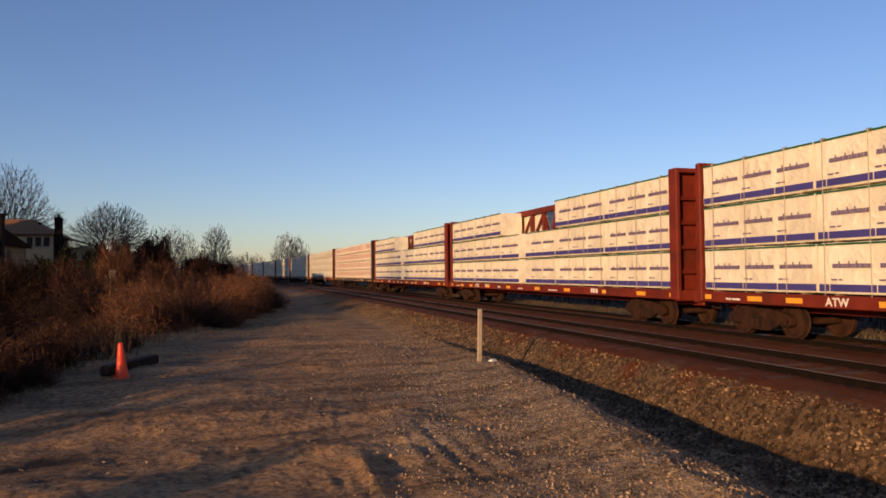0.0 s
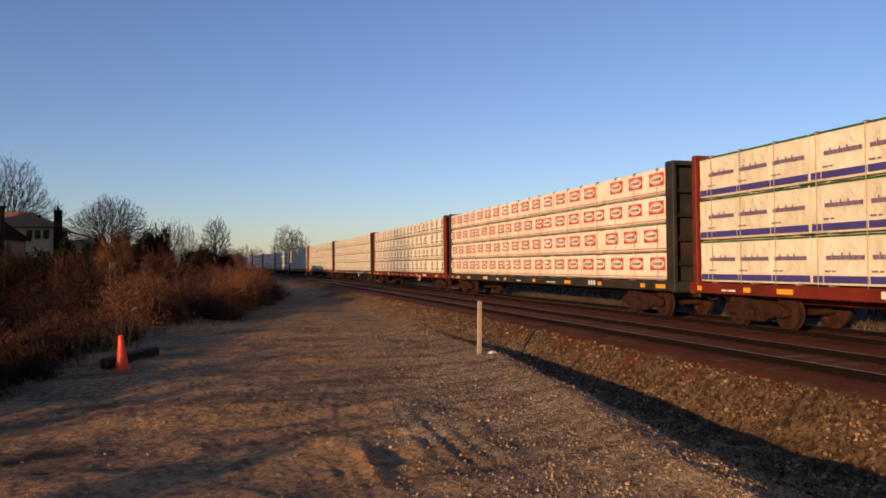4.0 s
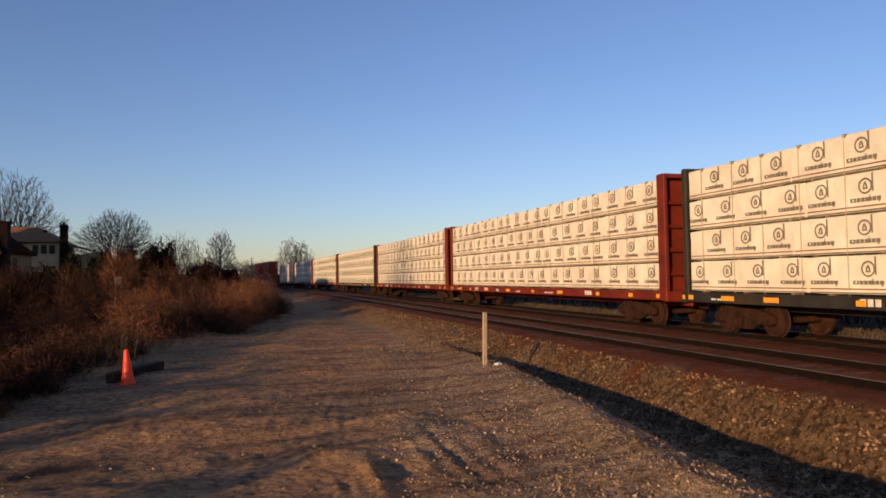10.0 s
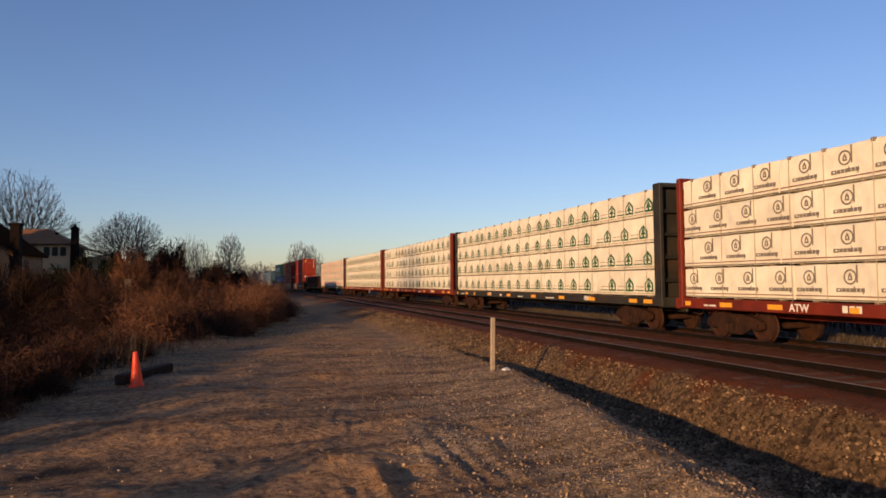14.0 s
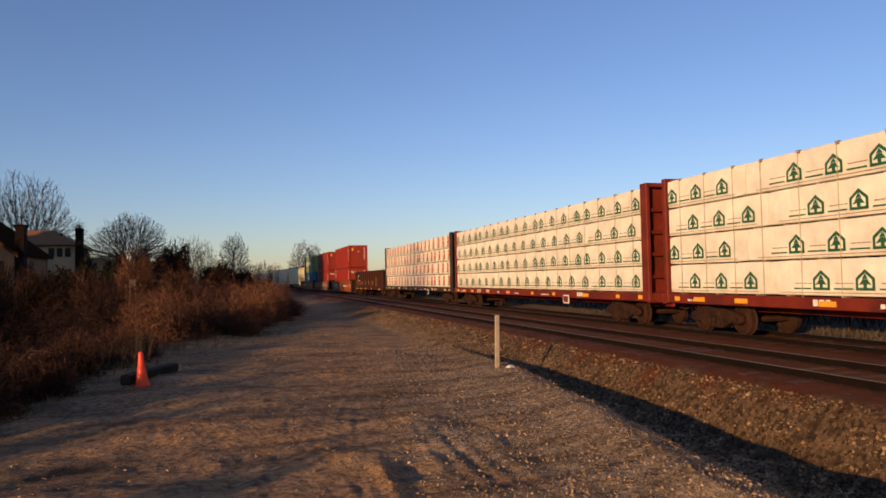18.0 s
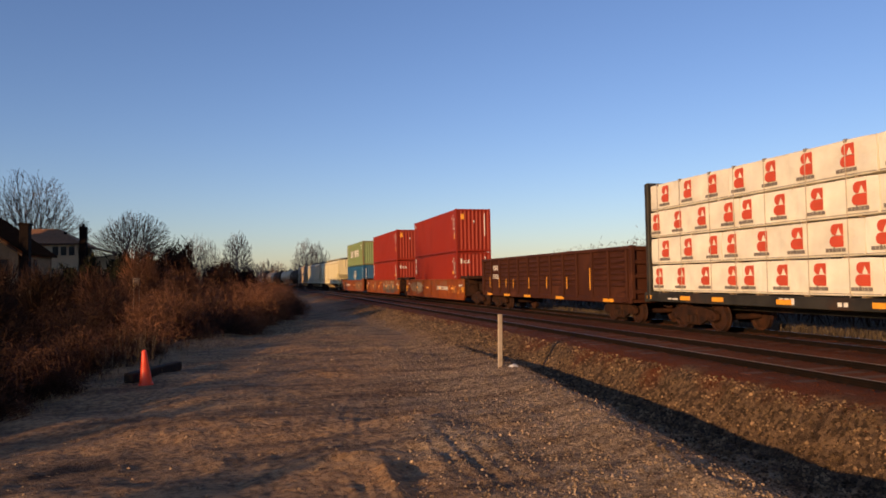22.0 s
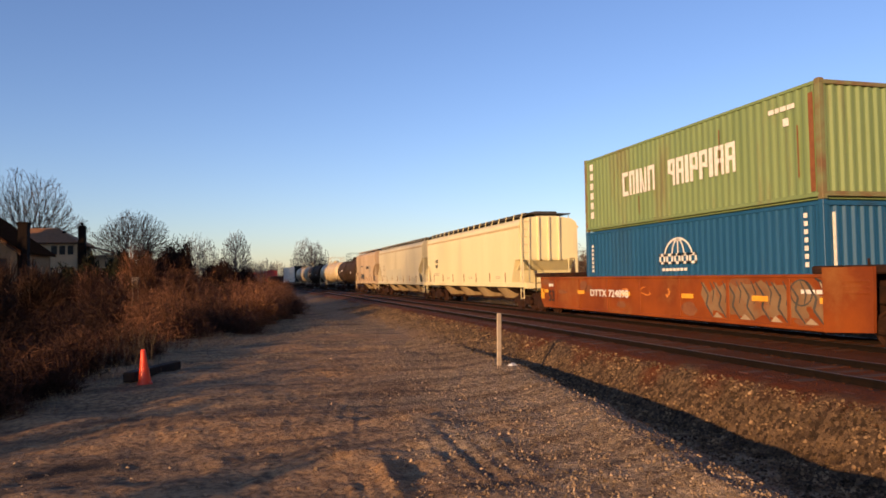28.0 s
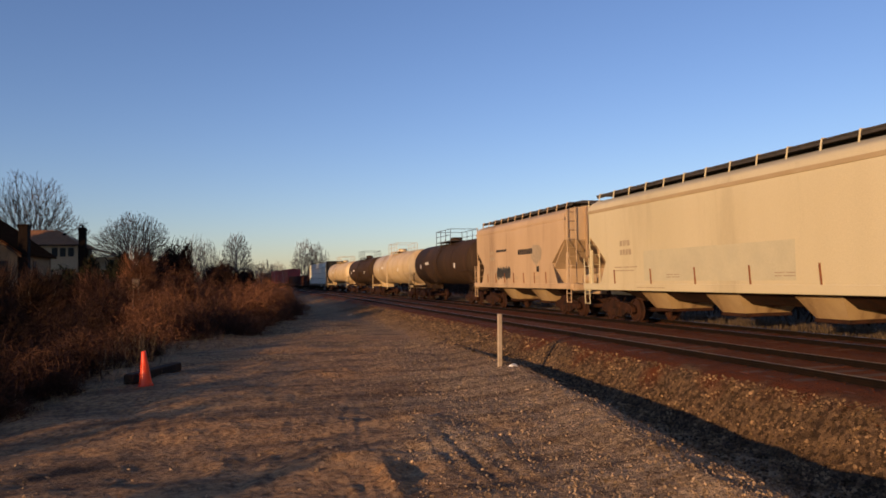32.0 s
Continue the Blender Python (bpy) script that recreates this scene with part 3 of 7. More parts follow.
def ground_material():
    m = bpy.data.materials.new("ground_gravel")
    m.use_nodes = True
    n, lk = m.node_tree.nodes, m.node_tree.links
    b = n["Principled BSDF"]
    tc = n.new("ShaderNodeTexCoord")

    def tex(scale, detail=6, kind="ShaderNodeTexNoise"):
        t = n.new(kind)
        t.inputs["Scale"].default_value = scale
        if kind == "ShaderNodeTexNoise":
            t.inputs["Detail"].default_value = detail
        lk.new(tc.outputs["Object"], t.inputs["Vector"])
        return t

    def mixed(fac, c1, c2):
        x = n.new("ShaderNodeMix")
        x.data_type = "RGBA"
        for i, c in ((6, c1), (7, c2)):
            if isinstance(c, tuple):
                x.inputs[i].default_value = (*c, 1)
            else:
                lk.new(c, x.inputs[i])
        lk.new(fac, x.inputs[0])
        return x.outputs[2]

    def span(src, a, bb, lo=0.0, hi=1.0):
        r = n.new("ShaderNodeMapRange")
        for i, v in enumerate((a, bb, lo, hi)):
            r.inputs[i + 1].default_value = v
        lk.new(src, r.inputs[0])
        return r.outputs[0]

    def attr(name):
        a = n.new("ShaderNodeAttribute")
        a.attribute_name = name
        return a.outputs["Fac"]

    big, mid, small, clod = tex(0.35), tex(2.2), tex(70), tex(11, 8)
    peb = tex(34, kind="ShaderNodeTexVoronoi")
    peb2 = tex(15, kind="ShaderNodeTexVoronoi")
    lot = mixed(span(mid.outputs[0], 0.3, 0.7), (0.135, 0.072, 0.034), (0.365, 0.207, 0.100))
    lot = mixed(span(big.outputs[0], 0.42, 0.6), lot, (0.31, 0.155, 0.060))
    lot = mixed(span(clod.outputs[0], 0.46, 0.70, 0, 0.8), lot, (0.43, 0.258, 0.125))
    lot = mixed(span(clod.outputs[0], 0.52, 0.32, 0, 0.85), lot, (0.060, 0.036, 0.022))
    lot = mixed(span(small.outputs[0], 0.50, 0.72, 0, 0.6), lot, (0.38, 0.265, 0.155))
    lot = mixed(span(peb.outputs["Color"], 0.6, 0.95, 0, 0.45), lot, (0.33, 0.24, 0.155))
    grav = mixed(span(peb2.outputs["Color"], 0.1, 0.9), (0.060, 0.036, 0.019), (0.46, 0.315, 0.18))
    grav = mixed(span(peb.outputs["Color"], 0.35, 0.9, 0, 0.7), grav, (0.44, 0.32, 0.20))
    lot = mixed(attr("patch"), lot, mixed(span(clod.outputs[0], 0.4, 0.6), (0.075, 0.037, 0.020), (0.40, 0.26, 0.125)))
    lot = mixed(attr("gravelly"), lot, grav)
    # dark and pale streaks from a noise scaled unevenly
    stretched = n.new("ShaderNodeMapping")
    stretched.inputs["Rotation"].default_value, stretched.inputs["Scale"].default_value = (0, 0, radians(-38)), (0.22, 1.5, 1.0)
    lk.new(tc.outputs["Object"], stretched.inputs[0])
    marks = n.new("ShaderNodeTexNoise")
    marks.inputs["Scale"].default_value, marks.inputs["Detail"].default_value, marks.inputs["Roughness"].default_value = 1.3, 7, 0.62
    lk.new(stretched.outputs[0], marks.inputs["Vector"])
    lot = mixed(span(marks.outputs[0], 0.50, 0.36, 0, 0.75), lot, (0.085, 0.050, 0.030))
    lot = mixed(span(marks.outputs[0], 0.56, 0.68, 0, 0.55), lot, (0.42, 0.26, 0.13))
    bal = mixed(span(peb2.outputs["Color"], 0.2, 0.9), (0.036, 0.021, 0.011), (0.165, 0.100, 0.052))
    rus = mixed(span(mid.outputs[0], 0.3, 0.7), (0.066, 0.0145, 0.0030), (0.108, 0.024, 0.0046))
    gra = mixed(span(mid.outputs[0], 0.3, 0.7), (0.045, 0.027, 0.016), (0.10, 0.066, 0.038))
    ver = mixed(span(mid.outputs[0], 0.3, 0.7), (0.09, 0.055, 0.027), (0.17, 0.11, 0.055))
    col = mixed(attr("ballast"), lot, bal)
    col = mixed(attr("rust"), col, rus)
    col = mixed(attr("grass"), col, gra)
    col = mixed(attr("verge"), col, ver)
    # darkens the stain and the painted shadow band
    col = mixed(attr("stain"), col, (0.022, 0.014, 0.010))
    lk.new(col, b.inputs["Base Color"])
    b.inputs["Roughness"].default_value = 0.95
    b.inputs["Specular IOR Level"].default_value = 0.2
    b1 = n.new("ShaderNodeBump")
    b1.inputs["Strength"].default_value, b1.inputs["Distance"].default_value = 0.8, 0.03
    lk.new(small.outputs[0], b1.inputs["Height"])
    b2 = n.new("ShaderNodeBump")
    b2.inputs["Strength"].default_value, b2.inputs["Distance"].default_value = 0.9, 0.07
    lk.new(clod.outputs[0], b2.inputs["Height"])
    lk.new(b2.outputs[0], b1.inputs["Normal"])
    lk.new(b1.outputs[0], b.inputs["Normal"])
    return m


def stone_field(name, label, mat, count, x0, x1, y0, y1, small, big, seed, keep=None, lean=2.0, sink=0.3):
    """Loose stones on the ground, one mesh; small lumps with uneven sides, thinner with distance."""
    rng = np.random.RandomState(seed)
    base = np.array([(1, 0, 0), (-1, 0, 0), (0, 1, 0), (0, -1, 0), (0, 0, 1), (0, 0, -0.6), (.6, .6, .55), (-.6, -.6, .5)], float)
    tris = np.array([(6, 0, 2), (6, 2, 4), (6, 4, 0), (7, 1, 3), (7, 3, 4), (7, 4, 1), (2, 1, 4), (3, 0, 4), (5, 2, 0), (5, 1, 2), (5, 3, 1), (5, 0, 3)])
    y = y0 + (y1 - y0) * rng.rand(count) ** lean
    x = x0 + (x1 - x0) * rng.rand(count)
    if keep is not None:
        ok = keep(x, y, rng)
        x, y = x[ok], y[ok]
    c = len(x)
    r = small + (big - small) * rng.rand(c) ** 3
    z = ground_height(x, y) + r * sink
    v = base[None] * (0.65 + 0.6 * rng.rand(c, 8, 1)) * r[:, None, None] * (0.7 + 0.6 * rng.rand(c, 1, 3))
    a = rng.rand(c) * 6.283
    ca, sa = np.cos(a)[:, None], np.sin(a)[:, None]
    v = np.stack([v[..., 0] * ca - v[..., 1] * sa, v[..., 0] * sa + v[..., 1] * ca, v[..., 2]], -1)
    v += np.stack([x, y, z], -1)[:, None]
    f = (tris[None] + 8 * np.arange(c)[:, None, None]).reshape(-1, 3)
    me = bpy.data.meshes.new(name)
    me.from_pydata(v.reshape(-1, 3).tolist(), [], f.tolist())
    me.materials.append(mat)
    return thing(name, label, "stones", kind="stuff", data=me)


# ---- tracks ----
def rail_along(q, s0, s1, step, low=0.0):
    prof = [(-0.07, -0.172), (0.07, -0.172), (0.07, -0.16), (0.012, -0.145), (0.012, -0.045), (0.036, -0.036), (0.036, -0.006), (0.028, 0.0), (-0.028, 0.0), (-0.036, -0.006), (-0.036, -0.036), (-0.012, -0.045), (-0.012, -0.145), (-0.07, -0.16)]
    g = Geo()
    rings = []
    s = s0
    while s <= s1:
        m = on_line(s, q, low)
        rings.append([m @ Vector((x, 0, z)) for x, z in prof])
        s += step if s > BEND_AT else 8.0
    return g.loft(rings)


def build_track(name, q, label, ties, low=0.0):
    tr = thing(name, label, "railway track", kind="structure")
    for side in (-0.7535, 0.7535):
        r = part("rail", rail_along(q + side, -60, 640, 12, low), M["rail"], tr)
        head = Geo()
        rings = []
        s = -60
        while s <= 640:
            m = on_line(s, q + side, low)
            rings.append([m @ Vector((x, 0, z)) for x, z in ((-0.026, 0.0005), (0.026, 0.0005), (0.024, 0.002), (-0.024, 0.002))])
            s += 12 if s > BEND_AT else 8.0
        part("running_surface", head.loft(rings), M["rail_head"], r, "polished steel running surface")
    tie = Geo().cbox(-1.3, 1.3, -0.11, 0.11, -0.36, -0.118, 0.012).mesh("tie", M["tie"])
    plate = Geo()
    for side in (-0.7535, 0.7535):
        plate.cbox(side - 0.17, side + 0.17, -0.09, 0.09, -0.119, -0.108, 0.004)
        for dx, dy in ((-0.11, 0.05), (0.11, -0.05)):
            plate.cbox(side + dx - 0.016, side + dx + 0.016, dy - 0.016, dy + 0.016, -0.11, -0.09, 0.004)
    plate = plate.mesh("tie_plates", M["rust_iron"])
    rng = random.Random(5)
    for i in range(ties):
        s = -4 + 0.54 * i
        t = part("tie", tie, None, tr, at=on_line(s, q + rng.uniform(-0.04, 0.04), low + rng.uniform(-0.012, 0.004)) @ pose(0, 0, 0, 0, 0, rng.uniform(-0.8, 0.8)))
        if s < 26:
            part("tie_plates", plate, None, t)
    g = Geo()
    for i in range(ties, ties + 420):
        m = on_line(-4 + 0.54 * i, q, low)
        g.add([m @ Vector(p) for p in ((-1.3, -.11, -.12), (1.3, -.11, -.12), (1.3, .11, -.12), (-1.3, .11, -.12), (-1.3, -.11, -.3), (1.3, -.11, -.3))], [(0, 1, 2, 3), (0, 4, 5, 1)])
    far = part("far_ties", g, M["tie"], tr)
    far["kind"] = "stuff"
    return tr


# ---- plants ----
def bare_tree(label, x, y, high, seed, stem=0.2, tips=1500, wide=0.5, twig=0.02, flat=1.0, z=None, mat="twig", lean=0.0):
    """A leafless tree: limbs grow from the trunk towards many points in a lumpy dome, the finest at its rim."""
    rng = np.random.RandomState(seed)
    zz = float(ground_height(x, y)) - 0.1 if z is None else z
    r, h0 = high * wide, high * stem
    u = rng.randn(tips, 3)
    u /= np.linalg.norm(u, axis=1, keepdims=True)
    u[:, 2] = np.abs(u[:, 2]) * 1.15 - 0.15
    lump = 0.93 + 0.13 * hash_noise(np.arctan2(u[:, 1], u[:, 0]) * 2.0, u[:, 2] * 3, 0.9, seed)
    rad = (0.2 + 0.8 * rng.rand(tips) ** 0.4) * lump
    aim = u * rad[:, None] * np.array([r, r, (high - h0 * 1.3) * flat]) + np.array([lean * high, 0, h0 * 1.3])
    aim = aim[np.argsort(np.linalg.norm(aim - np.array([0, 0, h0]), axis=1))]
    P = np.zeros((tips * 3 + 8, 3))
    up = np.full(len(P), -1)
    far = np.zeros(len(P))
    n = 4
    P[:4, 2] = np.linspace(-0.2, h0, 4)
    up[1:4] = (0, 1, 2)
    first = 3
    for a in aim:
        d = a - P[first:n]
        dist = np.sqrt((d * d).sum(1))
        k = first + int(np.argmin(dist + 0.72 * far[first:n] + 0.3 * np.maximum(0, -d[:, 2])))
        gap = a - P[k]
        ln = np.linalg.norm(gap)
        if ln < 0.1:
            continue
        m = min(3, max(1, int(ln / (0.05 * high))))
        last = k
        for j in range(1, m + 1):
            f = j / m
            P[n] = P[k] + gap * f + (np.array([0, 0, 0.05 * ln]) * math.sin(math.pi * f) + rng.randn(3) * 0.025 * ln if j < m else 0)
            up[n], far[n] = last, far[last] + ln / m
            last = n
            n += 1
    load = np.zeros(n)
    kids = np.zeros(n, int)
    for k in range(1, n):
        kids[up[k]] += 1
    load[kids == 0] = 1
    for k in range(n - 1, 0, -1):
        load[up[k]] += load[k]
    thick = np.maximum(twig, high * 0.024 * (load / load[0]) ** 0.48)
    t = thing("bare_tree", label, "tree", pose(x, y, zz))
    tr = Geo().tube((0, 0, -0.2), (0, 0, high * 0.05), high * 0.034, high * 0.026, 9).tube((0, 0, high * 0.05), (0, 0, h0 + 0.05), high * 0.026, high * 0.022, 9)
    cr = Geo()
    for k in range(4, n):
        cr.tube(P[up[k]], P[k], min(thick[up[k]], 1.5 * thick[k]), thick[k], 5 if thick[k] > 3 * twig else 3, caps=False)
    part("trunk", tr, M["bark"], t)
    me = bpy.data.meshes.new("crown")
    me.from_pydata(cr.v, [], cr.f)
    me.materials.append(M[mat])
    part("crown", me, None, t)
    return t


def stems(name, label, mat, places, high, seed, wide=0.012, lean=0.25, forks=3, kind="stuff", category="brush"):
    """A thicket of thin dry stems with side twigs, one mesh. places: x, y, scale arrays."""
    rng = np.random.RandomState(seed)
    x, y, sc = places
    c = len(x)
    z = ground_height(x, y) - 0.05
    h = high * sc * (0.55 + 0.6 * rng.rand(c))
    V, F = [], []
    base = np.stack([x, y, z], -1)
    dirn = np.stack([rng.randn(c) * lean, rng.randn(c) * lean, np.ones(c)], -1)
    dirn /= np.linalg.norm(dirn, axis=1, keepdims=True)

    def blades(p, d, length, w):
        k = len(p)
        ang = rng.rand(k) * 6.283
        s = np.stack([np.cos(ang), np.sin(ang), 0 * ang], -1) * w[:, None]
        bend = np.stack([rng.randn(k), rng.randn(k), -np.abs(rng.randn(k)) * .3], -1) * (0.10 * length)[:, None]
        mid = p + d * (0.55 * length)[:, None] + bend * 0.3
        tip = p + d * length[:, None] + bend
        V.append(np.stack([p - s, p + s, mid + s * .7, mid - s * .7, tip], 1).reshape(-1, 3))
        o = sum(len(v) for v in V[:-1]) + 5 * np.arange(k)
        F.extend(np.stack([o, o + 1, o + 2, o + 3], -1).tolist())
        F.extend(np.stack([o + 3, o + 2, o + 4], -1).tolist())

    blades(base, dirn, h, wide * (0.6 + 0.8 * rng.rand(c)))
    for _ in range(forks):
        t = 0.25 + 0.6 * rng.rand(c)
        p = base + dirn * (h * t)[:, None]
        d = dirn + rng.randn(c, 3) * np.array([.55, .55, .25])
        d /= np.linalg.norm(d, axis=1, keepdims=True)
        blades(p, d, h * (0.2 + 0.35 * rng.rand(c)), wide * 0.55 * np.ones(c))
    me = bpy.data.meshes.new(name)
    me.from_pydata(np.concatenate(V).tolist(), [], F)
    me.materials.append(mat)
    return thing(name, label, category, kind=kind, data=me)


def twig_mass(name, label, mat, x, y, rx, ry, high, count, seed, wide=0.012, reach=0.55, category="shrub", z=None, bottom=0.0):
    """A rounded bare or evergreen shrub: thin stems from the base and a dome of fine twigs."""
    rng = np.random.RandomState(seed)
    u = rng.randn(count, 3)
    u /= np.linalg.norm(u, axis=1, keepdims=True)
    u[:, 2] = np.abs(u[:, 2])
    lump = 0.8 + 0.35 * hash_noise(np.arctan2(u[:, 1], u[:, 0]) * 2.2, u[:, 2] * 3, 0.8, seed)
    rad = rng.rand(count) ** 0.45 * lump
    c = u * rad[:, None] * np.array([rx, ry, high - bottom]) + np.array([0, 0, bottom])
    d = u * np.array([1, 1, 0.8]) + rng.randn(count, 3) * 0.55 + np.array([0, 0, 0.45])
    d /= np.linalg.norm(d, axis=1, keepdims=True)
    ln = reach * (0.5 + rng.rand(count)) * 0.5
    ang = rng.randn(count, 3)
    side = np.cross(d, ang)
    side = side / np.linalg.norm(side, axis=1, keepdims=True) * (wide * (0.5 + rng.rand(count)))[:, None]
    a, b = c - d * ln[:, None], c + d * ln[:, None]
    a[:, 2] = np.maximum(a[:, 2], 0)
    V = np.stack([a - side, a + side, b + side * .5, b - side * .5], 1).reshape(-1, 3)
    F = (4 * np.arange(count)[:, None] + np.arange(4)).tolist()
    me = bpy.data.meshes.new("crown")
    me.from_pydata(V.tolist(), [], F)
    me.materials.append(mat)
    t = thing(name, label, category, pose(x, y, float(ground_height(x, y)) - 0.05 if z is None else z))
    g = Geo()
    r2 = random.Random(seed)
    for _ in range(9):
        q = Vector((r2.uniform(-.6, .6) * rx, r2.uniform(-.6, .6) * ry, high * r2.uniform(.3, .55)))
        g.tube((q.x * 0.15, q.y * 0.15, -0.1), q, 0.05, 0.015, 5)
    part("stem_base", g, M["bark"], t)["kind"] = "stuff"
    part("crown", me, None, t)
    return t


def brush_mass(name, label, mat, domes, per, seed, wide=0.007, reach=0.5):
    """Tangled dry brush: many overlapping domes of fine twigs, one mesh. domes: x, y, radius, height."""
    rng = np.random.RandomState(seed)
    V = []
    for x, y, r, h in domes:
        u = rng.randn(per, 3)
        u /= np.linalg.norm(u, axis=1, keepdims=True)
        u[:, 2] = np.abs(u[:, 2])
        lump = 0.75 + 0.4 * hash_noise(np.arctan2(u[:, 1], u[:, 0]) * 2.2 + x, u[:, 2] * 3 + y, 0.7, seed)
        c = u * (rng.rand(per) ** 0.5 * lump)[:, None] * np.array([r, r, h])
        d = u * np.array([.7, .7, .5]) + rng.randn(per, 3) * 0.85 + np.array([0, 0, 0.3])
        d /= np.linalg.norm(d, axis=1, keepdims=True)
        ln = reach * (0.4 + 0.9 * rng.rand(per)) * 0.5
        side = np.cross(d, rng.randn(per, 3))
        side = side / np.linalg.norm(side, axis=1, keepdims=True) * (wide * (0.5 + rng.rand(per)))[:, None]
        a, b = c - d * ln[:, None], c + d * ln[:, None]
        a[:, 2] = np.maximum(a[:, 2], 0)
        o = np.array([x, y, float(ground_height(x, y)) - 0.05])
        V.append(np.stack([a - side, a + side, b + side * .4, b - side * .4], 1).reshape(-1, 3) + o)
    V = np.concatenate(V)
    me = bpy.data.meshes.new(name)
    me.from_pydata(V.tolist(), [], np.arange(len(V)).reshape(-1, 4).tolist())
    me.materials.append(mat)
    return thing(name, label, "brush", kind="stuff", data=me)

# ---- the train ----
TRAIN = []          # things that move: object, place along the line at the start, pose on the car


def moving(ob, s, local=None):
    TRAIN.append((ob, s, local or Matrix()))
    return ob


CACHE = {}


def shared(key, make):
    if key not in CACHE:
        CACHE[key] = make()
    return CACHE[key]


def wheelset_mesh():
    g = Geo()
    g.tube((-0.72, 0, 0), (0.72, 0, 0), 0.085, n=10)
    for s in (-1, 1):
        g.lathe([(0.10, s * 0.86), (0.13, s * 0.80), (0.34, s * 0.755), (0.36, s * 0.81), (0.415, s * 0.81), (0.42, s * 0.70), (0.445, s * 0.685), (0.445, s * 0.665), (0.36, s * 0.66), (0.33, s * 0.70), (0.12, s * 0.70)], 28, axis="x")
        g.tube((s * 0.86, 0, 0), (s * 1.06, 0, 0), 0.09, n=10)
        for k in range(3):
            a = 2.094 * k
            g.tube((s * 1.06, 0.05 * math.cos(a), 0.05 * math.sin(a)), (s * 1.085, 0.05 * math.cos(a), 0.05 * math.sin(a)), 0.018, n=6)
    return g.mesh("wheelset", M["wheel"], smooth=True)


def truck_mesh():
    g = Geo()
    for s in (-1, 1):
        a, b = (s * 0.93, s * 1.07) if s > 0 else (s * 1.07, s * 0.93)
        prof = [(-1.12, 0.52), (-1.12, 0.36), (-0.98, 0.36), (-0.98, 0.50), (-0.78, 0.50), (-0.72, 0.34), (-0.36, 0.17), (0.36, 0.17), (0.72, 0.34), (0.78, 0.50), (0.98, 0.50), (0.98, 0.36), (1.12, 0.36), (1.12, 0.52), (0.98, 0.62), (0.42, 0.72), (-0.42, 0.72), (-0.98, 0.62)]
        g.loft([[(x, y, z) for y, z in prof] for x in (a, b)])
        for y in (-0.2, 0.0, 0.2):
            g.tube((s * 1.09, y, 0.23), (s * 1.09, y, 0.46), 0.075, n=9)
        g.cbox(a - 0.02, b + 0.02, -0.24, 0.24, 0.47, 0.66, 0.02)
        for y in (-0.889, 0.889):
            g.cbox(a + 0.0, b + 0.02, y - 0.15, y + 0.15, 0.30, 0.52, 0.03)
    g.cbox(-1.0, 1.0, -0.2, 0.2, 0.42, 0.68, 0.03)
    g.tube((0, 0, 0.6), (0, 0, 1.02), 0.2, n=12)
    g.cbox(-0.9, 0.9, -0.55, -0.47, 0.30, 0.42, 0.02).cbox(-0.9, 0.9, 0.47, 0.55, 0.30, 0.42, 0.02)
    return g.mesh("truck", M["truck"])


WHEELSETS = []


def add_truck(car, y):
    t = part("truck", shared("truck", truck_mesh), None, car, "rust-brown cast steel truck with two wheelsets", at=pose(0, y, LOW))
    for d in (-0.889, 0.889):
        w = part("wheelset", shared("wheelset", wheelset_mesh), None, t, at=pose(0, d, 0.42))
        WHEELSETS.append((w, d))
    return t


def coupler_mesh():
    g = Geo().cbox(-0.09, 0.09, -0.5, 0.1, 0.74, 0.94, 0.02).cbox(-0.15, 0.12, 0.08, 0.3, 0.70, 0.98, 0.05).cbox(-0.16, -0.06, 0.26, 0.42, 0.70, 0.98, 0.04)
    g.cbox(0.06, 0.15, 0.2, 0.36, 0.72, 0.96, 0.04)
    g.pipe([(0.25, -0.2, 0.7), (0.28, 0.1, 0.45), (0.22, 0.35, 0.40), (0.1, 0.5, 0.5)], 0.025)
    g.pipe([(-0.2, -0.1, 0.95), (-1.2, -0.1, 1.0), (-1.3, -0.1, 0.75)], 0.016)
    return g.mesh("coupler", M["truck"])


def add_couplers(car, half, z=0.0):
    for s in (1, -1):
        part("coupler", shared("coupler", coupler_mesh), None, car, at=pose(0, s * (half - 0.34), z, 0, 0, 0 if s > 0 else 180))


def bars(g, x, y0, z0, widths, high, gap=0.04, t=0.004):
    """A row of plain bars that stand for writing."""
    y = y0
    for w in widths:
        g.srect(x, y - w, y, z0, z0 + high, t)
        y -= w + gap
    return g


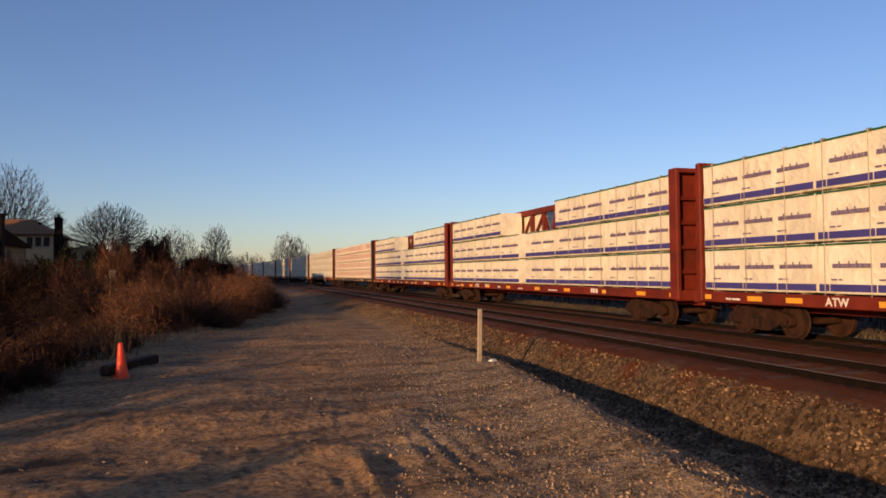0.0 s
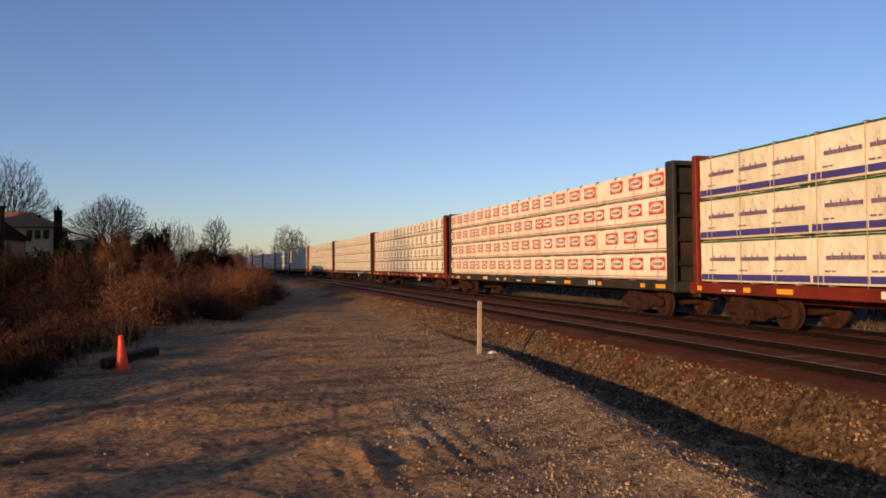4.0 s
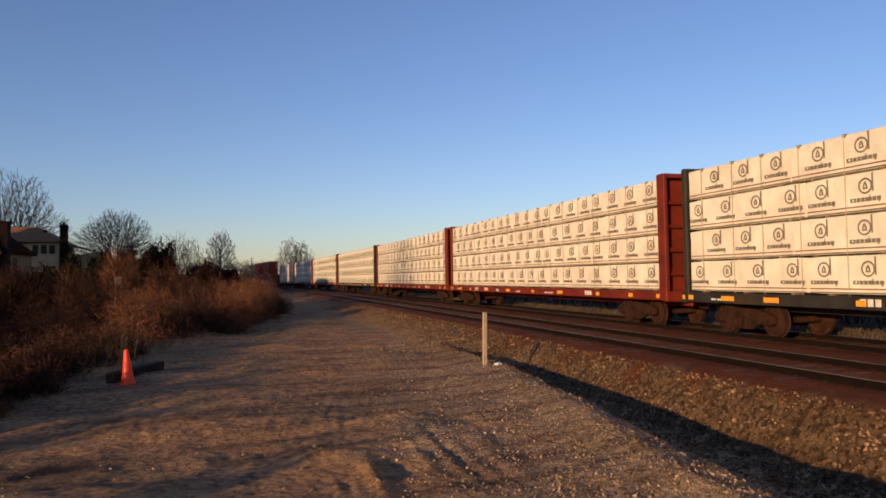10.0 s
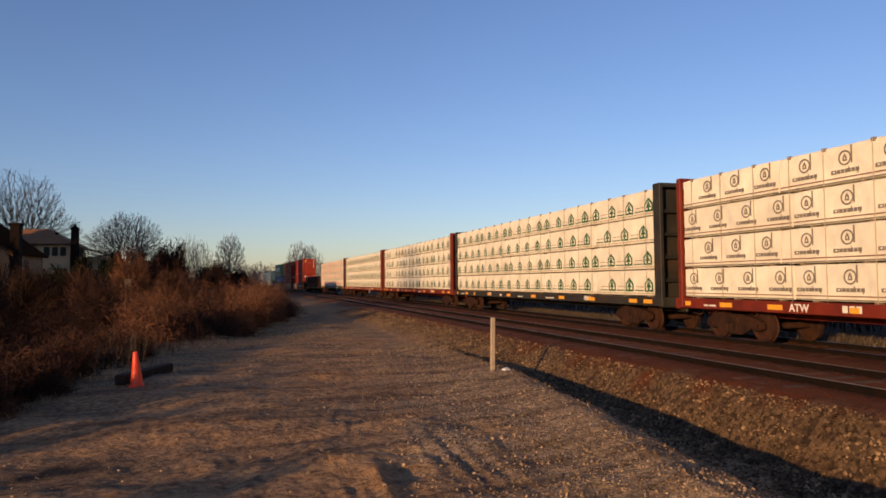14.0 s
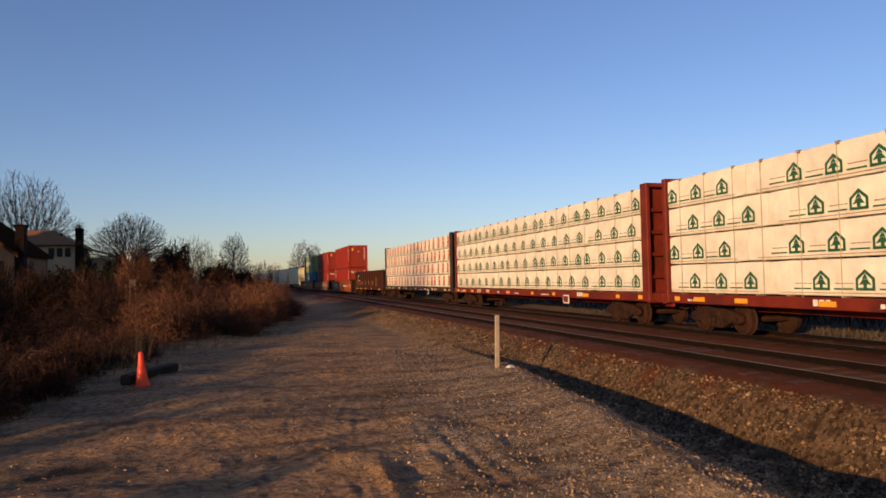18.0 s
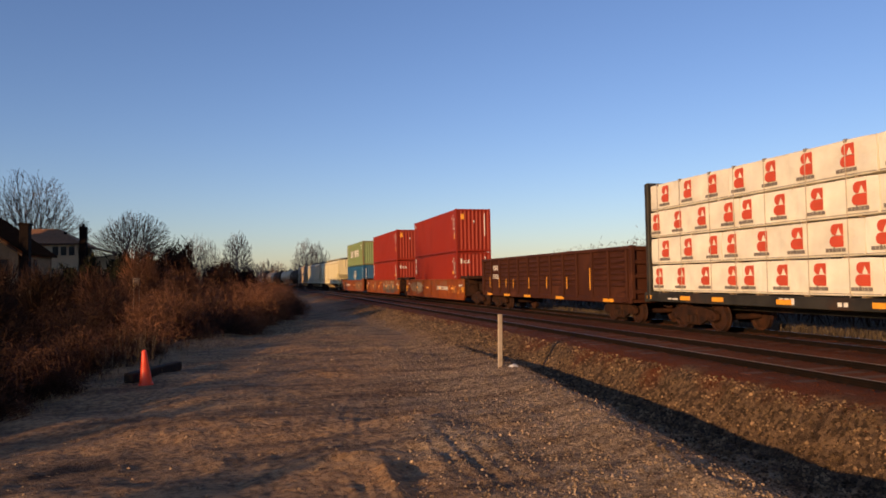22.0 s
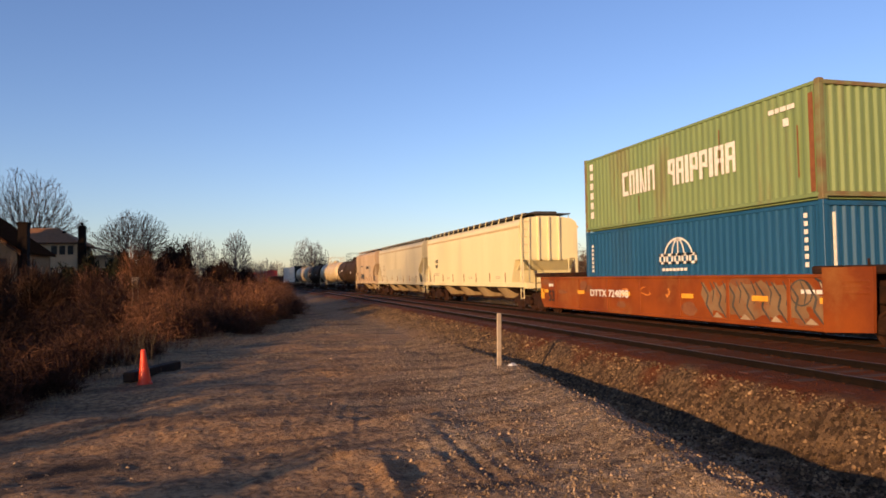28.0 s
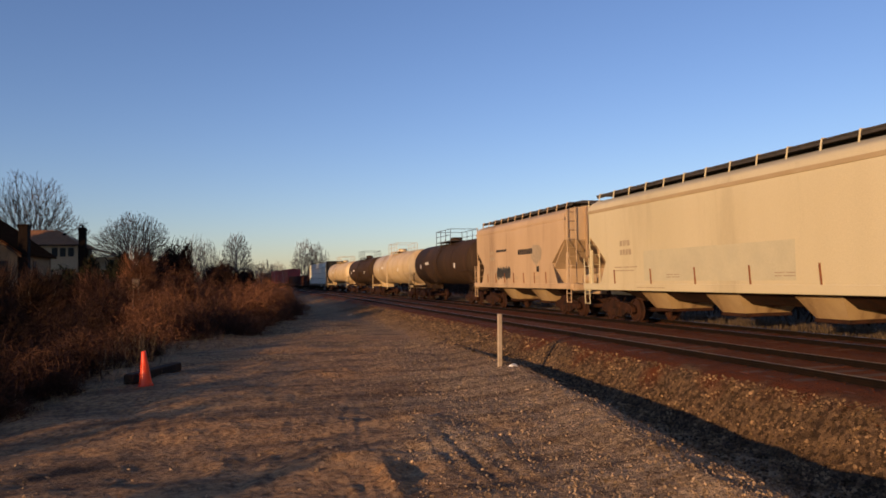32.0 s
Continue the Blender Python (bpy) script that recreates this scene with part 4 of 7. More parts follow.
# -- printed wraps of lumber packs; each returns a list of (material, Geo) --
def print_wrap(style, y0, y1, z0, z1, x, seed):
    rng = random.Random(seed)
    h = z1 - z0
    out, mark = {}, [0]
    g = lambda m: out.setdefault(mark[0], {}).setdefault(m, Geo())
    step, start = (1.18, rng.uniform(0.0, 0.04)) if style == "ring" else (1.22, rng.uniform(0.05, 0.5))
    if style == "band":
        y = y0 + 0.02
        while y < y1 - 0.1:
            e = min(y + step, y1 - 0.02)
            mark[0] += 1
            g("print_blue").srect(x, y, e - 0.03, z0 + 0.045 * h, z0 + 0.185 * h)
            if e - y > 1.0:
                bars(g("print_purple"), x, e - 0.10, z0 + 0.50 * h, (0.15, 0.11, 0.10, 0.13, 0.06, 0.13, 0.10, 0.05, 0.11), 0.085 * h, 0.010)
                for k in (0.16, 0.42, 0.62):
                    g("print_purple").srect(x, e - 0.1 - k - 0.035, e - 0.1 - k, z0 + 0.58 * h, z0 + 0.64 * h)
                bars(g("print_purple"), x, e - 0.06, z0 + 0.26 * h, (0.16, 0.10), 0.03 * h)
            y = e
        mark[0] += 1
        g("print_green").srect(x, y0 + 0.01, y1 - 0.01, z1 - 0.05 * h, z1 - 0.012 * h)
        return out
    y = y0 + start
    while y < y1 - 0.25:
        mark[0] += 1
        room = min(1.0, (y1 - 0.02 - y) / 0.62)
        if style == "oval":
            w, zc, hh = min(0.80, y1 - 0.02 - y), z0 + 0.60 * h, 0.48 * h
            g("print_red").srect(x, y, y + w, zc - hh / 2, zc + hh / 2)
            # the pale oval, cut off where the cover ends
            cut = lambda yy: min(yy, y + w - 0.005)
            pts = [(cut(y + 0.40 + 0.36 * math.cos(a)), zc + hh * 0.38 * math.sin(a)) for a in np.linspace(0, 6.283, 25)[:-1]]
            g("wrap").side(pts, x - 0.004, 0.003)
            if w > 0.79:
                g("print_red").sring(x - 0.007, y + w / 2, zc, 0.325, hh * 0.32, 0.014, 22, 0.002)
            for k, (wd, up) in enumerate(((0.09, 0.07), (0.07, 0.05), (0.07, 0.05), (0.07, 0.035), (0.05, 0.065), (0.07, 0.05))):
                yb = y + 0.40 - 0.25 + 0.087 * k
                if yb + wd < y + w:
                    g("print_grey").srect(x - 0.007, yb, yb + wd, zc - 0.055 * h, zc + up * h, 0.003)
        elif style == "ring":
            zc = z0 + 0.65 * h
            if y1 - y > 0.86:
                c = y + 0.45
                g("print_grey").sring(x, c, zc, 0.175, 0.175, 0.038, 20)
                g("print_grey").srect(x, c - 0.205, c - 0.165, zc - 0.13, zc + 0.265)
                g("print_grey").side([(c - 0.065, zc - 0.075), (c - 0.05, zc + 0.03), (c, zc + 0.10), (c + 0.05, zc + 0.03), (c + 0.065, zc - 0.075)], x)
                g("wrap").side([(c - 0.02, zc - 0.04), (c, zc + 0.04), (c + 0.02, zc - 0.04)], x - 0.004, 0.002)
                bars(g("print_grey"), x, y + 0.84, z0 + 0.255 * h, (0.15, 0.09, 0.09, 0.10, 0.04, 0.09, 0.10), 0.10 * h, 0.018)
                g("wrap").srect(x - 0.004, y + 0.735, y + 0.785, z0 + 0.285 * h, z0 + 0.33 * h, 0.002)
                g("print_grey").srect(x, y + 0.33, y + 0.355, z0 + 0.255 * h, z0 + 0.41 * h)
                g("print_grey").srect(x, y + 0.10, y + 0.13, z0 + 0.205 * h, z0 + 0.26 * h)
        elif style == "shield":
            zc = z0 + 0.58 * h
            if room == 1:
                g("print_grey").side([(y + 0.2, zc - 0.05), (y + 0.2, zc + 0.16), (y + 0.44, zc + 0.16), (y + 0.44, zc - 0.05), (y + 0.32, zc - 0.16)], x)
                g("wrap").sring(x - 0.004, y + 0.32, zc + 0.04, 0.085, 0.085, 0.03, 14, 0.002)
                bars(g("print_grey"), x, y + 0.58, z0 + 0.24 * h, (0.09, 0.07, 0.07, 0.07, 0.07, 0.06), 0.075 * h, 0.012)
        elif style == "house":
            zc = z0 + 0.40 * h
            if room > 0.75:
                c = y + 0.26
                g("print_green").side([(c - 0.25, zc - 0.21), (c - 0.25, zc + 0.06), (c, zc + 0.26), (c + 0.25, zc + 0.06), (c + 0.25, zc - 0.21)], x)
                g("wrap").side([(c - 0.18, zc - 0.15), (c - 0.18, zc + 0.025), (c, zc + 0.17), (c + 0.18, zc + 0.025), (c + 0.18, zc - 0.15)], x - 0.004, 0.002)
                tree = g("print_green")
                tree.side([(c - 0.085, zc + 0.045), (c, zc + 0.165), (c + 0.085, zc + 0.045)], x - 0.006, 0.002)
                tree.side([(c - 0.165, zc - 0.09), (c - 0.06, zc + 0.04), (c + 0.06, zc + 0.04), (c + 0.165, zc - 0.09), (c + 0.05, zc - 0.07), (c + 0.045, zc - 0.15), (c - 0.045, zc - 0.15), (c - 0.05, zc - 0.07)], x - 0.006, 0.002)
            if room == 1:
                bars(g("print_brown"), x, y + 1.08, z0 + 0.33 * h, (0.14, 0.1, 0.12, 0.1), 0.02 * h, 0.02)
                g("print_green").srect(x, y + 0.58, y + 1.12, z0 + 0.17 * h, z0 + 0.21 * h)
        elif style == "block":
            zc = z0 + 0.58 * h
            if room > 0.6:
                r = g("print_orange")
                c, rz = y + 0.1, 0.13
                r.side([(c, zc + 0.0), (c, zc + 0.26), (c + 0.24, zc + 0.26)] + [(c + 0.24 + 0.12 * math.cos(a), zc + rz + rz * math.sin(a)) for a in np.linspace(1.3, -1.3, 7)] + [(c + 0.24, zc + 0.0)], x)
                r.side([(c, zc - 0.27), (c, zc - 0.012), (c + 0.26, zc - 0.012)] + [(c + 0.26 + 0.14 * math.cos(a), zc - 0.14 + rz * math.sin(a)) for a in np.linspace(1.3, -1.3, 7)] + [(c + 0.26, zc - 0.27)], x)
                g("wrap").side([(c + 0.05, zc + 0.0), (c + 0.13, zc + 0.17), (c + 0.21, zc + 0.0)], x - 0.004, 0.002)
                bars(g("print_grey"), x, y + 0.62, z0 + 0.13 * h, (0.10, 0.08, 0.09, 0.04, 0.08, 0.11), 0.10 * h, 0.014)
                g("print_grey").srect(x, y + 0.36, y + 0.385, z0 + 0.13 * h, z0 + 0.28 * h)
        y += step
    line = {"oval": ("print_red", 0.10, 0.13), "ring": ("print_brown", 0.12, 0.15), "shield": ("print_brown", 0.09, 0.11), "house": ("print_brown", 0.07, 0.085), "block": ("print_grey", 0.045, 0.06)}.get(style)
    if line:
        mark[0] += 1
        g(line[0]).srect(x, y0 + 0.02, y1 - 0.02, z0 + line[1] * h, z0 + line[2] * h)
        if style in ("oval", "ring"):
            mark[0] += 1
            g("print_grey").srect(x, y0 + 0.02, y1 - 0.02, z0 + 0.02 * h, z0 + 0.05 * h)
    return out


def pack_mesh(length, h, mat):
    """A wrapped pack: a soft-edged block with the folds of its cover."""
    g = Geo()
    rng = random.Random(round(length * 100 + h * 1000))
    ny, nz = max(6, int(length / 0.3)), 5
    d = 1.16
    rings = []
    for i in range(ny + 1):
        y = -length / 2 + length * i / ny
        end = 0.012 if i in (0, ny) else 0.0
        w = lambda: rng.uniform(-0.019, 0.019)
        rings.append([(-d / 2 + end + 0.02, y, 0.0 + end), (-d / 2 + end + w() * .4, y, 0.03 + end)] +
                     [(-d / 2 + end + w(), y, h * k / nz) for k in range(1, nz)] +
                     [(-d / 2 + end, y, h - 0.03 - end), (-d / 2 + end + 0.03, y, h - end + w() * .3), (0, y, h - end + w()), (d / 2 - end - 0.03, y, h - end), (d / 2 - end, y, h - 0.03), (d / 2 - end, y, 0.02), (0, y, end)])
    g.loft(rings)
    return g.mesh("pack", mat, smooth=True)


STYLES = {"band": "cream-wrapped lumber pack with a navy band and purple print", "oval": "white-wrapped lumber pack with red oval labels",
          "ring": "white-wrapped lumber pack with dark round logos", "shield": "white-wrapped lumber pack with small dark shield logos",
          "house": "white-wrapped lumber pack with green house logos", "block": "white-wrapped lumber pack with orange-red block logos",
          "plain": "plain white-wrapped lumber pack"}
LOAD_X, LOAD_HALF, LOAD_Z0, LOAD_Z1 = -0.69, 11.18, 0.95, 4.52


def lumber_load(s, style, seed, missing=(), group=""):
    """The packs of one car: tiers on the near side in packs, and one long pack a tier on the far side."""
    rng = random.Random(seed)
    tiers = 3 if style == "band" else 4
    th = (LOAD_Z1 - LOAD_Z0) / tiers
    wrap = M["wrap_tan" if style == "band" else "wrap"]
    for k in range(tiers):
        h = th - 0.045
        n = 6 if style == "band" else 5
        lens = [2 * LOAD_HALF / n] * n
        if style == "band":
            lens = [4.04, 4.04, 3.5, 2.7, 4.04, 4.04]
        elif k % 2 == seed % 2:
            lens = [3.66, 4.88, 4.88, 4.88, 2 * LOAD_HALF - 18.3]
            lens = lens[::-1] if rng.random() < 0.5 else lens
        y = -LOAD_HALF
        for i, ln in enumerate(lens):
            yc = y + ln / 2
            y += ln
            if (k, i) in missing:
                continue
            ln = round(ln - 0.03, 3)
            var = rng.randint(0, 2)
            bare = {2: -1, 3: 1}.get(i, 0) if style == "band" else {3: -1, 4: 1}.get(i, 0) if seed == 9 else 0          # the cover's unprinted end
            key = ("pack", ln, round(h, 3), style == "band")
            ob = new("lumber_pack", shared(key, lambda: pack_mesh(ln, h, wrap)))
            tagged(ob, STYLES[style], "lumber pack", group or "lumber packs on the train")
            local = pose(LOAD_X + rng.uniform(-0.012, 0.012), yc + rng.uniform(-0.006, 0.006), LOAD_Z0 + k * th + 0.045, 0, 0, rng.uniform(-0.12, 0.12))
            moving(ob, s, local)
            if style != "plain":
                def prints():
                    got = print_wrap(style, -ln / 2 + (0.38 if bare > 0 else 0), ln / 2 - (0.38 if bare < 0 else 0), 0.0, h, -0.600, hash((ln, var)) % 1000 + var)
                    made = []
                    for pieces in got.values():
                        one = Geo()
                        for k2, geo in enumerate(pieces.values()):
                            one.slot = k2
                            one.add(geo.v, geo.f)
                        long = max(v[1] for v in one.v) - min(v[1] for v in one.v) > 2
                        made.append(("printed_band" if long else "printed_logo", one.mesh("print", *[M[m] for m in pieces])))
                    return made
                for pname, me in shared(("print", style, ln, round(h, 3), var, bare), prints):
                    part(pname, me, None, ob)["kind"] = "stuff"

            strip = shared("dunnage", lambda: Geo().cbox(-0.55, 0.55, -0.05, 0.05, -0.046, 0.006, 0.006).mesh("dunnage", M["dunnage"]))
            for a in (-0.38, 0.0, 0.38):
                part("dunnage", strip, None, ob, at=pose(0, a * ln, 0))

        for a, b in ((1.25, LOAD_HALF), (-LOAD_HALF, -5.2)) if missing and k == tiers - 1 else ((-11.15, 11.15),):
            ob = new("lumber_pack", shared(("pack", b - a, round(h, 3), style == "band"), lambda: pack_mesh(b - a, h, wrap)))
            tagged(ob, STYLES["plain"], "lumber pack", group or "lumber packs on the train")
            moving(ob, s, pose(-LOAD_X, (a + b) / 2, LOAD_Z0 + k * th + 0.045))


def centerbeam_meshes(col):
    mat = M[col]
    sill = Geo()
    for a, b in ((-1.34, -1.22), (1.22, 1.34)):
        sill.cbox(a, b, -11.55, 11.55, 0.66, 0.952, 0.015)
    sill.cbox(-1.22, 1.22, -11.5, 11.5, 0.84, 0.948, 0.01)
    sill.cbox(-0.3, 0.3, -11.4, 11.4, 0.45, 0.86, 0.02)
    for i in range(15):
        y = -11.0 + i * 22 / 14
        sill.loft([[(x, y - 0.05, z) for x, z in p] for p in ([(-1.25, 0.86), (-0.3, 0.86), (-0.3, 0.55), (-1.25, 0.72)],)] + [[(x, y + 0.05, z) for x, z in [(-1.25, 0.86), (-0.3, 0.86), (-0.3, 0.55), (-1.25, 0.72)]]])
    beam = Geo().cbox(-0.14, 0.14, -11.3, 11.3, 4.34, 4.60, 0.015).cbox(-0.12, 0.12, -11.3, 11.3, 0.94, 1.1, 0.01)
    for i in range(16):
        y = -10.2 + i * 1.36
        beam.cbox(-0.09, 0.09, y - 0.09, y + 0.09, 1.0, 4.38, 0.01)
        beam.add([(sx * 0.012, y + dy, z) for sx in (-1, 1) for dy, z in ((-0.22, 4.35), (0.22, 4.35), (0.0, 4.0))], [(0, 1, 2), (5, 4, 3), (0, 3, 4, 1), (1, 4, 5, 2), (2, 5, 3, 0)])
        if i == 7:
            beam.tube((0, y, 4.36), (0, y + 0.68, 3.05), 0.07, n=4).tube((0, y + 1.36, 4.36), (0, y + 0.68, 3.05), 0.07, n=4)
        elif i < 15:
            beam.tube((0, y + (0 if i > 7 else 1.36), 4.36), (0, y + (1.36 if i > 7 else 0), 3.0), 0.07, n=4)
    thin = {"panel": Geo().cbox(-1.34, 1.34, 11.24, 11.30, 0.95, 4.62, 0.01), "top_rail": Geo().cbox(-1.34, 1.34, 11.22, 11.40, 4.50, 4.64, 0.02),
            "post": Geo().cbox(-0.06, 0.06, 11.22, 11.40, 0.66, 4.62, 0.02), "stiffener": Geo().cbox(-1.25, 1.25, 11.30, 11.38, -0.05, 0.05, 0.01)}
    bulk = {"panel": Geo().cbox(-1.34, 1.34, 11.30, 11.36, 0.95, 4.60, 0.01), "top_rail": Geo().cbox(-1.34, 1.34, 11.28, 11.62, 4.52, 4.66, 0.02),
            "post": Geo().cbox(-0.07, 0.07, 11.22, 11.62, 0.66, 4.66, 0.02), "stiffener": Geo().cbox(-1.28, 1.28, 11.36, 11.52, -0.06, 0.06, 0.01),
            "rung": Geo().pipe([(-1.05, 11.55, 0), (-1.05, 11.64, 0), (-0.65, 11.64, 0), (-0.65, 11.55, 0)], 0.012, 5)}
    end = Geo().cbox(-1.34, 1.34, 11.40, 11.60, 0.62, 0.95, 0.02).cbox(-0.3, 0.3, 11.3, 11.7, 0.55, 1.0, 0.03)
    return {"deck": sill.mesh("deck", mat), "beam": beam.mesh("centre_beam", mat), "bulk": {k: g.mesh(k, mat) for k, g in bulk.items()}, "thin": {k: g.mesh(k, mat) for k, g in thin.items()}, "end": end.mesh("end_sill", mat)}


def text_mesh(text, size, mat="white_mark", stretch=1.0):
    """Writing as a mesh, from the built-in font, on a side that faces -x."""
    cu = bpy.data.curves.new("writing", "FONT")
    cu.body, cu.size, cu.extrude, cu.offset = text, size, 0.003, 0.006
    tmp = bpy.data.objects.new("writing", cu)
    me = bpy.data.meshes.new_from_object(tmp)
    bpy.data.objects.remove(tmp)
    me.transform(Matrix(((0, 0, -1, 0), (-1, 0, 0, 0), (0, 1, 0, 0), (0, 0, 0, 1))))
    me.transform(Matrix.Diagonal((1, stretch, 1, 1)))
    me.materials.clear()
    me.materials.append(M[mat])
    return me


def centerbeam(s, col, label, seed, board=True, gap=None, name=""):
    car = thing("centerbeam_flatcar", label, "rail car", group="cars of the freight train")
    me = shared(("cb", col), lambda: centerbeam_meshes(col))
    part("deck", me["deck"], None, car)
    part("centre_beam", me["beam"], None, car)
    for sgn in (0, 180):
        b = me["bulk" if sgn else "thin"]
        head = part("bulkhead", b["panel"], None, car, at=pose(0, 0, 0, 0, 0, sgn))
        part("top_rail", b["top_rail"], None, head)
        for x in (-1.3, -0.45, 0.45, 1.3):
            part("post", b["post"], None, head, at=pose(x, 0, 0))
        for z in (1.5, 2.25, 3.0, 3.75):
            part("stiffener", b["stiffener"], None, head, at=pose(0, 0, z))
        for z in (1.2, 1.6, 2.0, 2.4) if sgn else ():
            part("rung", b["rung"], None, head, at=pose(0, 0, z))
        part("end_sill", me["end"], None, car, at=pose(0, 0, 0, 0, 0, sgn))
    add_truck(car, 9.3), add_truck(car, -9.3)
    add_couplers(car, 11.96)
    rng = random.Random(seed)
    strap = shared("load_strap", lambda: Geo().cbox(-1.312, -1.302, -0.010, 0.010, 0.95, LOAD_Z1, 0.002).cbox(-1.312, -0.2, -0.009, 0.009, LOAD_Z1 + 0.002, LOAD_Z1 + 0.008, 0.002).mesh("load_strap", M["strap"]))
    guard = shared("corner_protector", lambda: Geo().cbox(-1.30, -1.20, -0.05, 0.05, LOAD_Z1 - 0.06, LOAD_Z1 + 0.02, 0.01).mesh("corner_protector", M["print_grey"]))
    for k in range(18):
        y = -10.6 + k * 21.2 / 17 + rng.uniform(-0.12, 0.12)
        if gap and gap[0] - 0.1 < y < gap[1] + 0.1:
            continue
        st = part("load_strap", strap, None, car, "thin woven strap over the load", at=pose(0, y, 0))
        part("corner_protector", guard, None, st)
    ref = shared("reflector", lambda: Geo().cbox(-1.349, -1.340, -0.26, 0.26, 0.735, 0.865, 0.003).mesh("reflector", M["yellow"]))
    ref2 = shared("reflector2", lambda: Geo().cbox(-1.349, -1.340, -0.13, 0.13, 0.735, 0.865, 0.003).mesh("reflector", M["yellow"]))
    for y in (-11.0, -9.6, -7.1, -4.2, -1.2, 2.0, 5.0, 7.6, 9.4, 11.0):
        part("reflector", ref if rng.random() < 0.6 else ref2, None, car, "orange-yellow reflective strip", at=pose(0, y + rng.uniform(-0.3, 0.3), 0))
    for y, ws, h in ((-6.2, (0.14, 0.14, 0.14), 0.16), (-2.5, (0.3, 0.25, 0.2), 0.05), (0.8, (0.3, 0.2), 0.05), (3.4, (0.12, 0.12), 0.1), (5.25, (0.14, 0.14, 0.14), 0.16), (10.2, (0.2, 0.3), 0.05)):
        g = bars(Geo(), -1.34, y, 0.74, ws, h, 0.05)
        part("lettering", g, M["white_mark"], car, "white stencilled marks")
    if name:
        part("reporting_mark", shared(("text", name), lambda: text_mesh(name, 0.27)), None, car, "white stencilled letters", at=pose(-1.344, 6.85, 0.715))
    if board:
        g = Geo().cbox(-1.375, -1.345, -0.28, 0.28, 0.42, 0.78, 0.01)
        b = part("placard_board", g, M["white_mark"], car, "white-edged placard board", at=pose(0, -5.2, 0))
        part("placard_face", Geo().srect(-1.375, -0.22, 0.22, 0.47, 0.73), M[col], b)
    return moving(car, s)


# -- containers and well cars --
def corrugated(width, depth, pitch):
    """Offsets along a corrugated wall: (along, in)."""
    out = []
    n = max(1, int(width / pitch))
    p = width / n
    for i in range(n):
        a = -width / 2 + i * p
        out += [(a, 0), (a + 0.28 * p, 0), (a + 0.5 * p, depth), (a + 0.78 * p, depth)]
    return out + [(width / 2, 0)]


def container_meshes(col, frame_col):
    L, W2, H = 12.19, 1.22, 2.90
    pr = corrugated(L - 0.36, 0.024, 0.278)
    wall = Geo().loft([[(-W2 + 0.02 + d, y, z) for y, d in pr] for z in (0.16, H - 0.1)], closed=False)
    pr = corrugated(2 * W2 - 0.3, 0.045, 0.25)
    front = Geo().loft([[(x, -L / 2 + 0.04 + d, z) for x, d in pr] for z in (0.16, H - 0.12)], closed=False)
    door = Geo().cbox(0.01, 1.08, L / 2 - 0.09, L / 2 - 0.04, 0.18, H - 0.14, 0.01)
    rod = Geo().tube((0, L / 2 - 0.02, 0.2), (0, L / 2 - 0.02, H - 0.16), 0.02, n=6)
    roof = Geo().cbox(-W2 + 0.12, W2 - 0.12, -L / 2 + 0.14, L / 2 - 0.14, H - 0.10, H - 0.004, 0.01)
    floor = Geo().cbox(-W2 + 0.12, W2 - 0.12, -L / 2 + 0.14, L / 2 - 0.14, 0.012, 0.16, 0.01)
    top = Geo().cbox(-W2, -W2 + 0.06, -L / 2 + 0.1, L / 2 - 0.1, H - 0.12, H - 0.04, 0.006)
    low = Geo().cbox(-W2, -W2 + 0.06, -L / 2 + 0.1, L / 2 - 0.1, 0.07, 0.17, 0.006)
    head = Geo().cbox(-W2 + 0.1, W2 - 0.1, L / 2 - 0.1, L / 2, H - 0.14, H - 0.04, 0.006)
    sill = Geo().cbox(-W2 + 0.1, W2 - 0.1, L / 2 - 0.1, L / 2, 0.07, 0.19, 0.006)
    post = Geo().cbox(W2 - 0.14, W2, L / 2 - 0.16, L / 2, 0.1, H - 0.1, 0.01)
    for z in (0, H - 0.118):
        post.cbox(W2 - 0.14, W2 + 0.004, L / 2 - 0.16, L / 2 + 0.01, z, z + 0.118, 0.012)
    post2 = Geo()
    post2.v, post2.f, post2.m = [(-x, y, z) for x, y, z in post.v], post.f, post.m
    m, f = M[col], M[frame_col]
    turn, same = pose(0, 0, 0, 0, 0, 180), Matrix()
    got = [("front_wall", front.mesh("front_wall", m), same), ("roof", roof.mesh("roof", m), same), ("floor_sheet", floor.mesh("floor_sheet", m), same)]
    for name, geo, mm in (("side_wall", wall, m), ("top_rail", top, m), ("bottom_rail", low, m), ("header", head, f), ("end_sill", sill, f), ("corner_post", post, f), ("corner_post", post2, f)):
        me = geo.mesh(name, mm)
        got += [(name, me, same), (name, me, turn)]
    me, ro = door.mesh("door", m), rod.mesh("lock_rod", m)
    for x in (0.0, -1.09):
        got += [("door", me, pose(x, 0, 0)), ("lock_rod", ro, pose(x + 0.3, 0, 0)), ("lock_rod", ro, pose(x + 0.8, 0, 0))]
    return got


def container(s, z, col, label, frame_col=None, marks=None):
    box = thing("shipping_container", label, "container", group="containers on the well cars")
    for name, me, at in shared(("box", col, frame_col), lambda: container_meshes(col, frame_col or col)):
        part(name, me, None, box, at=at)
    for name, mat, geo in marks or ():
        part(name, geo, M[mat], box)["kind"] = "stuff"
    return moving(box, s, pose(0, 0, z))


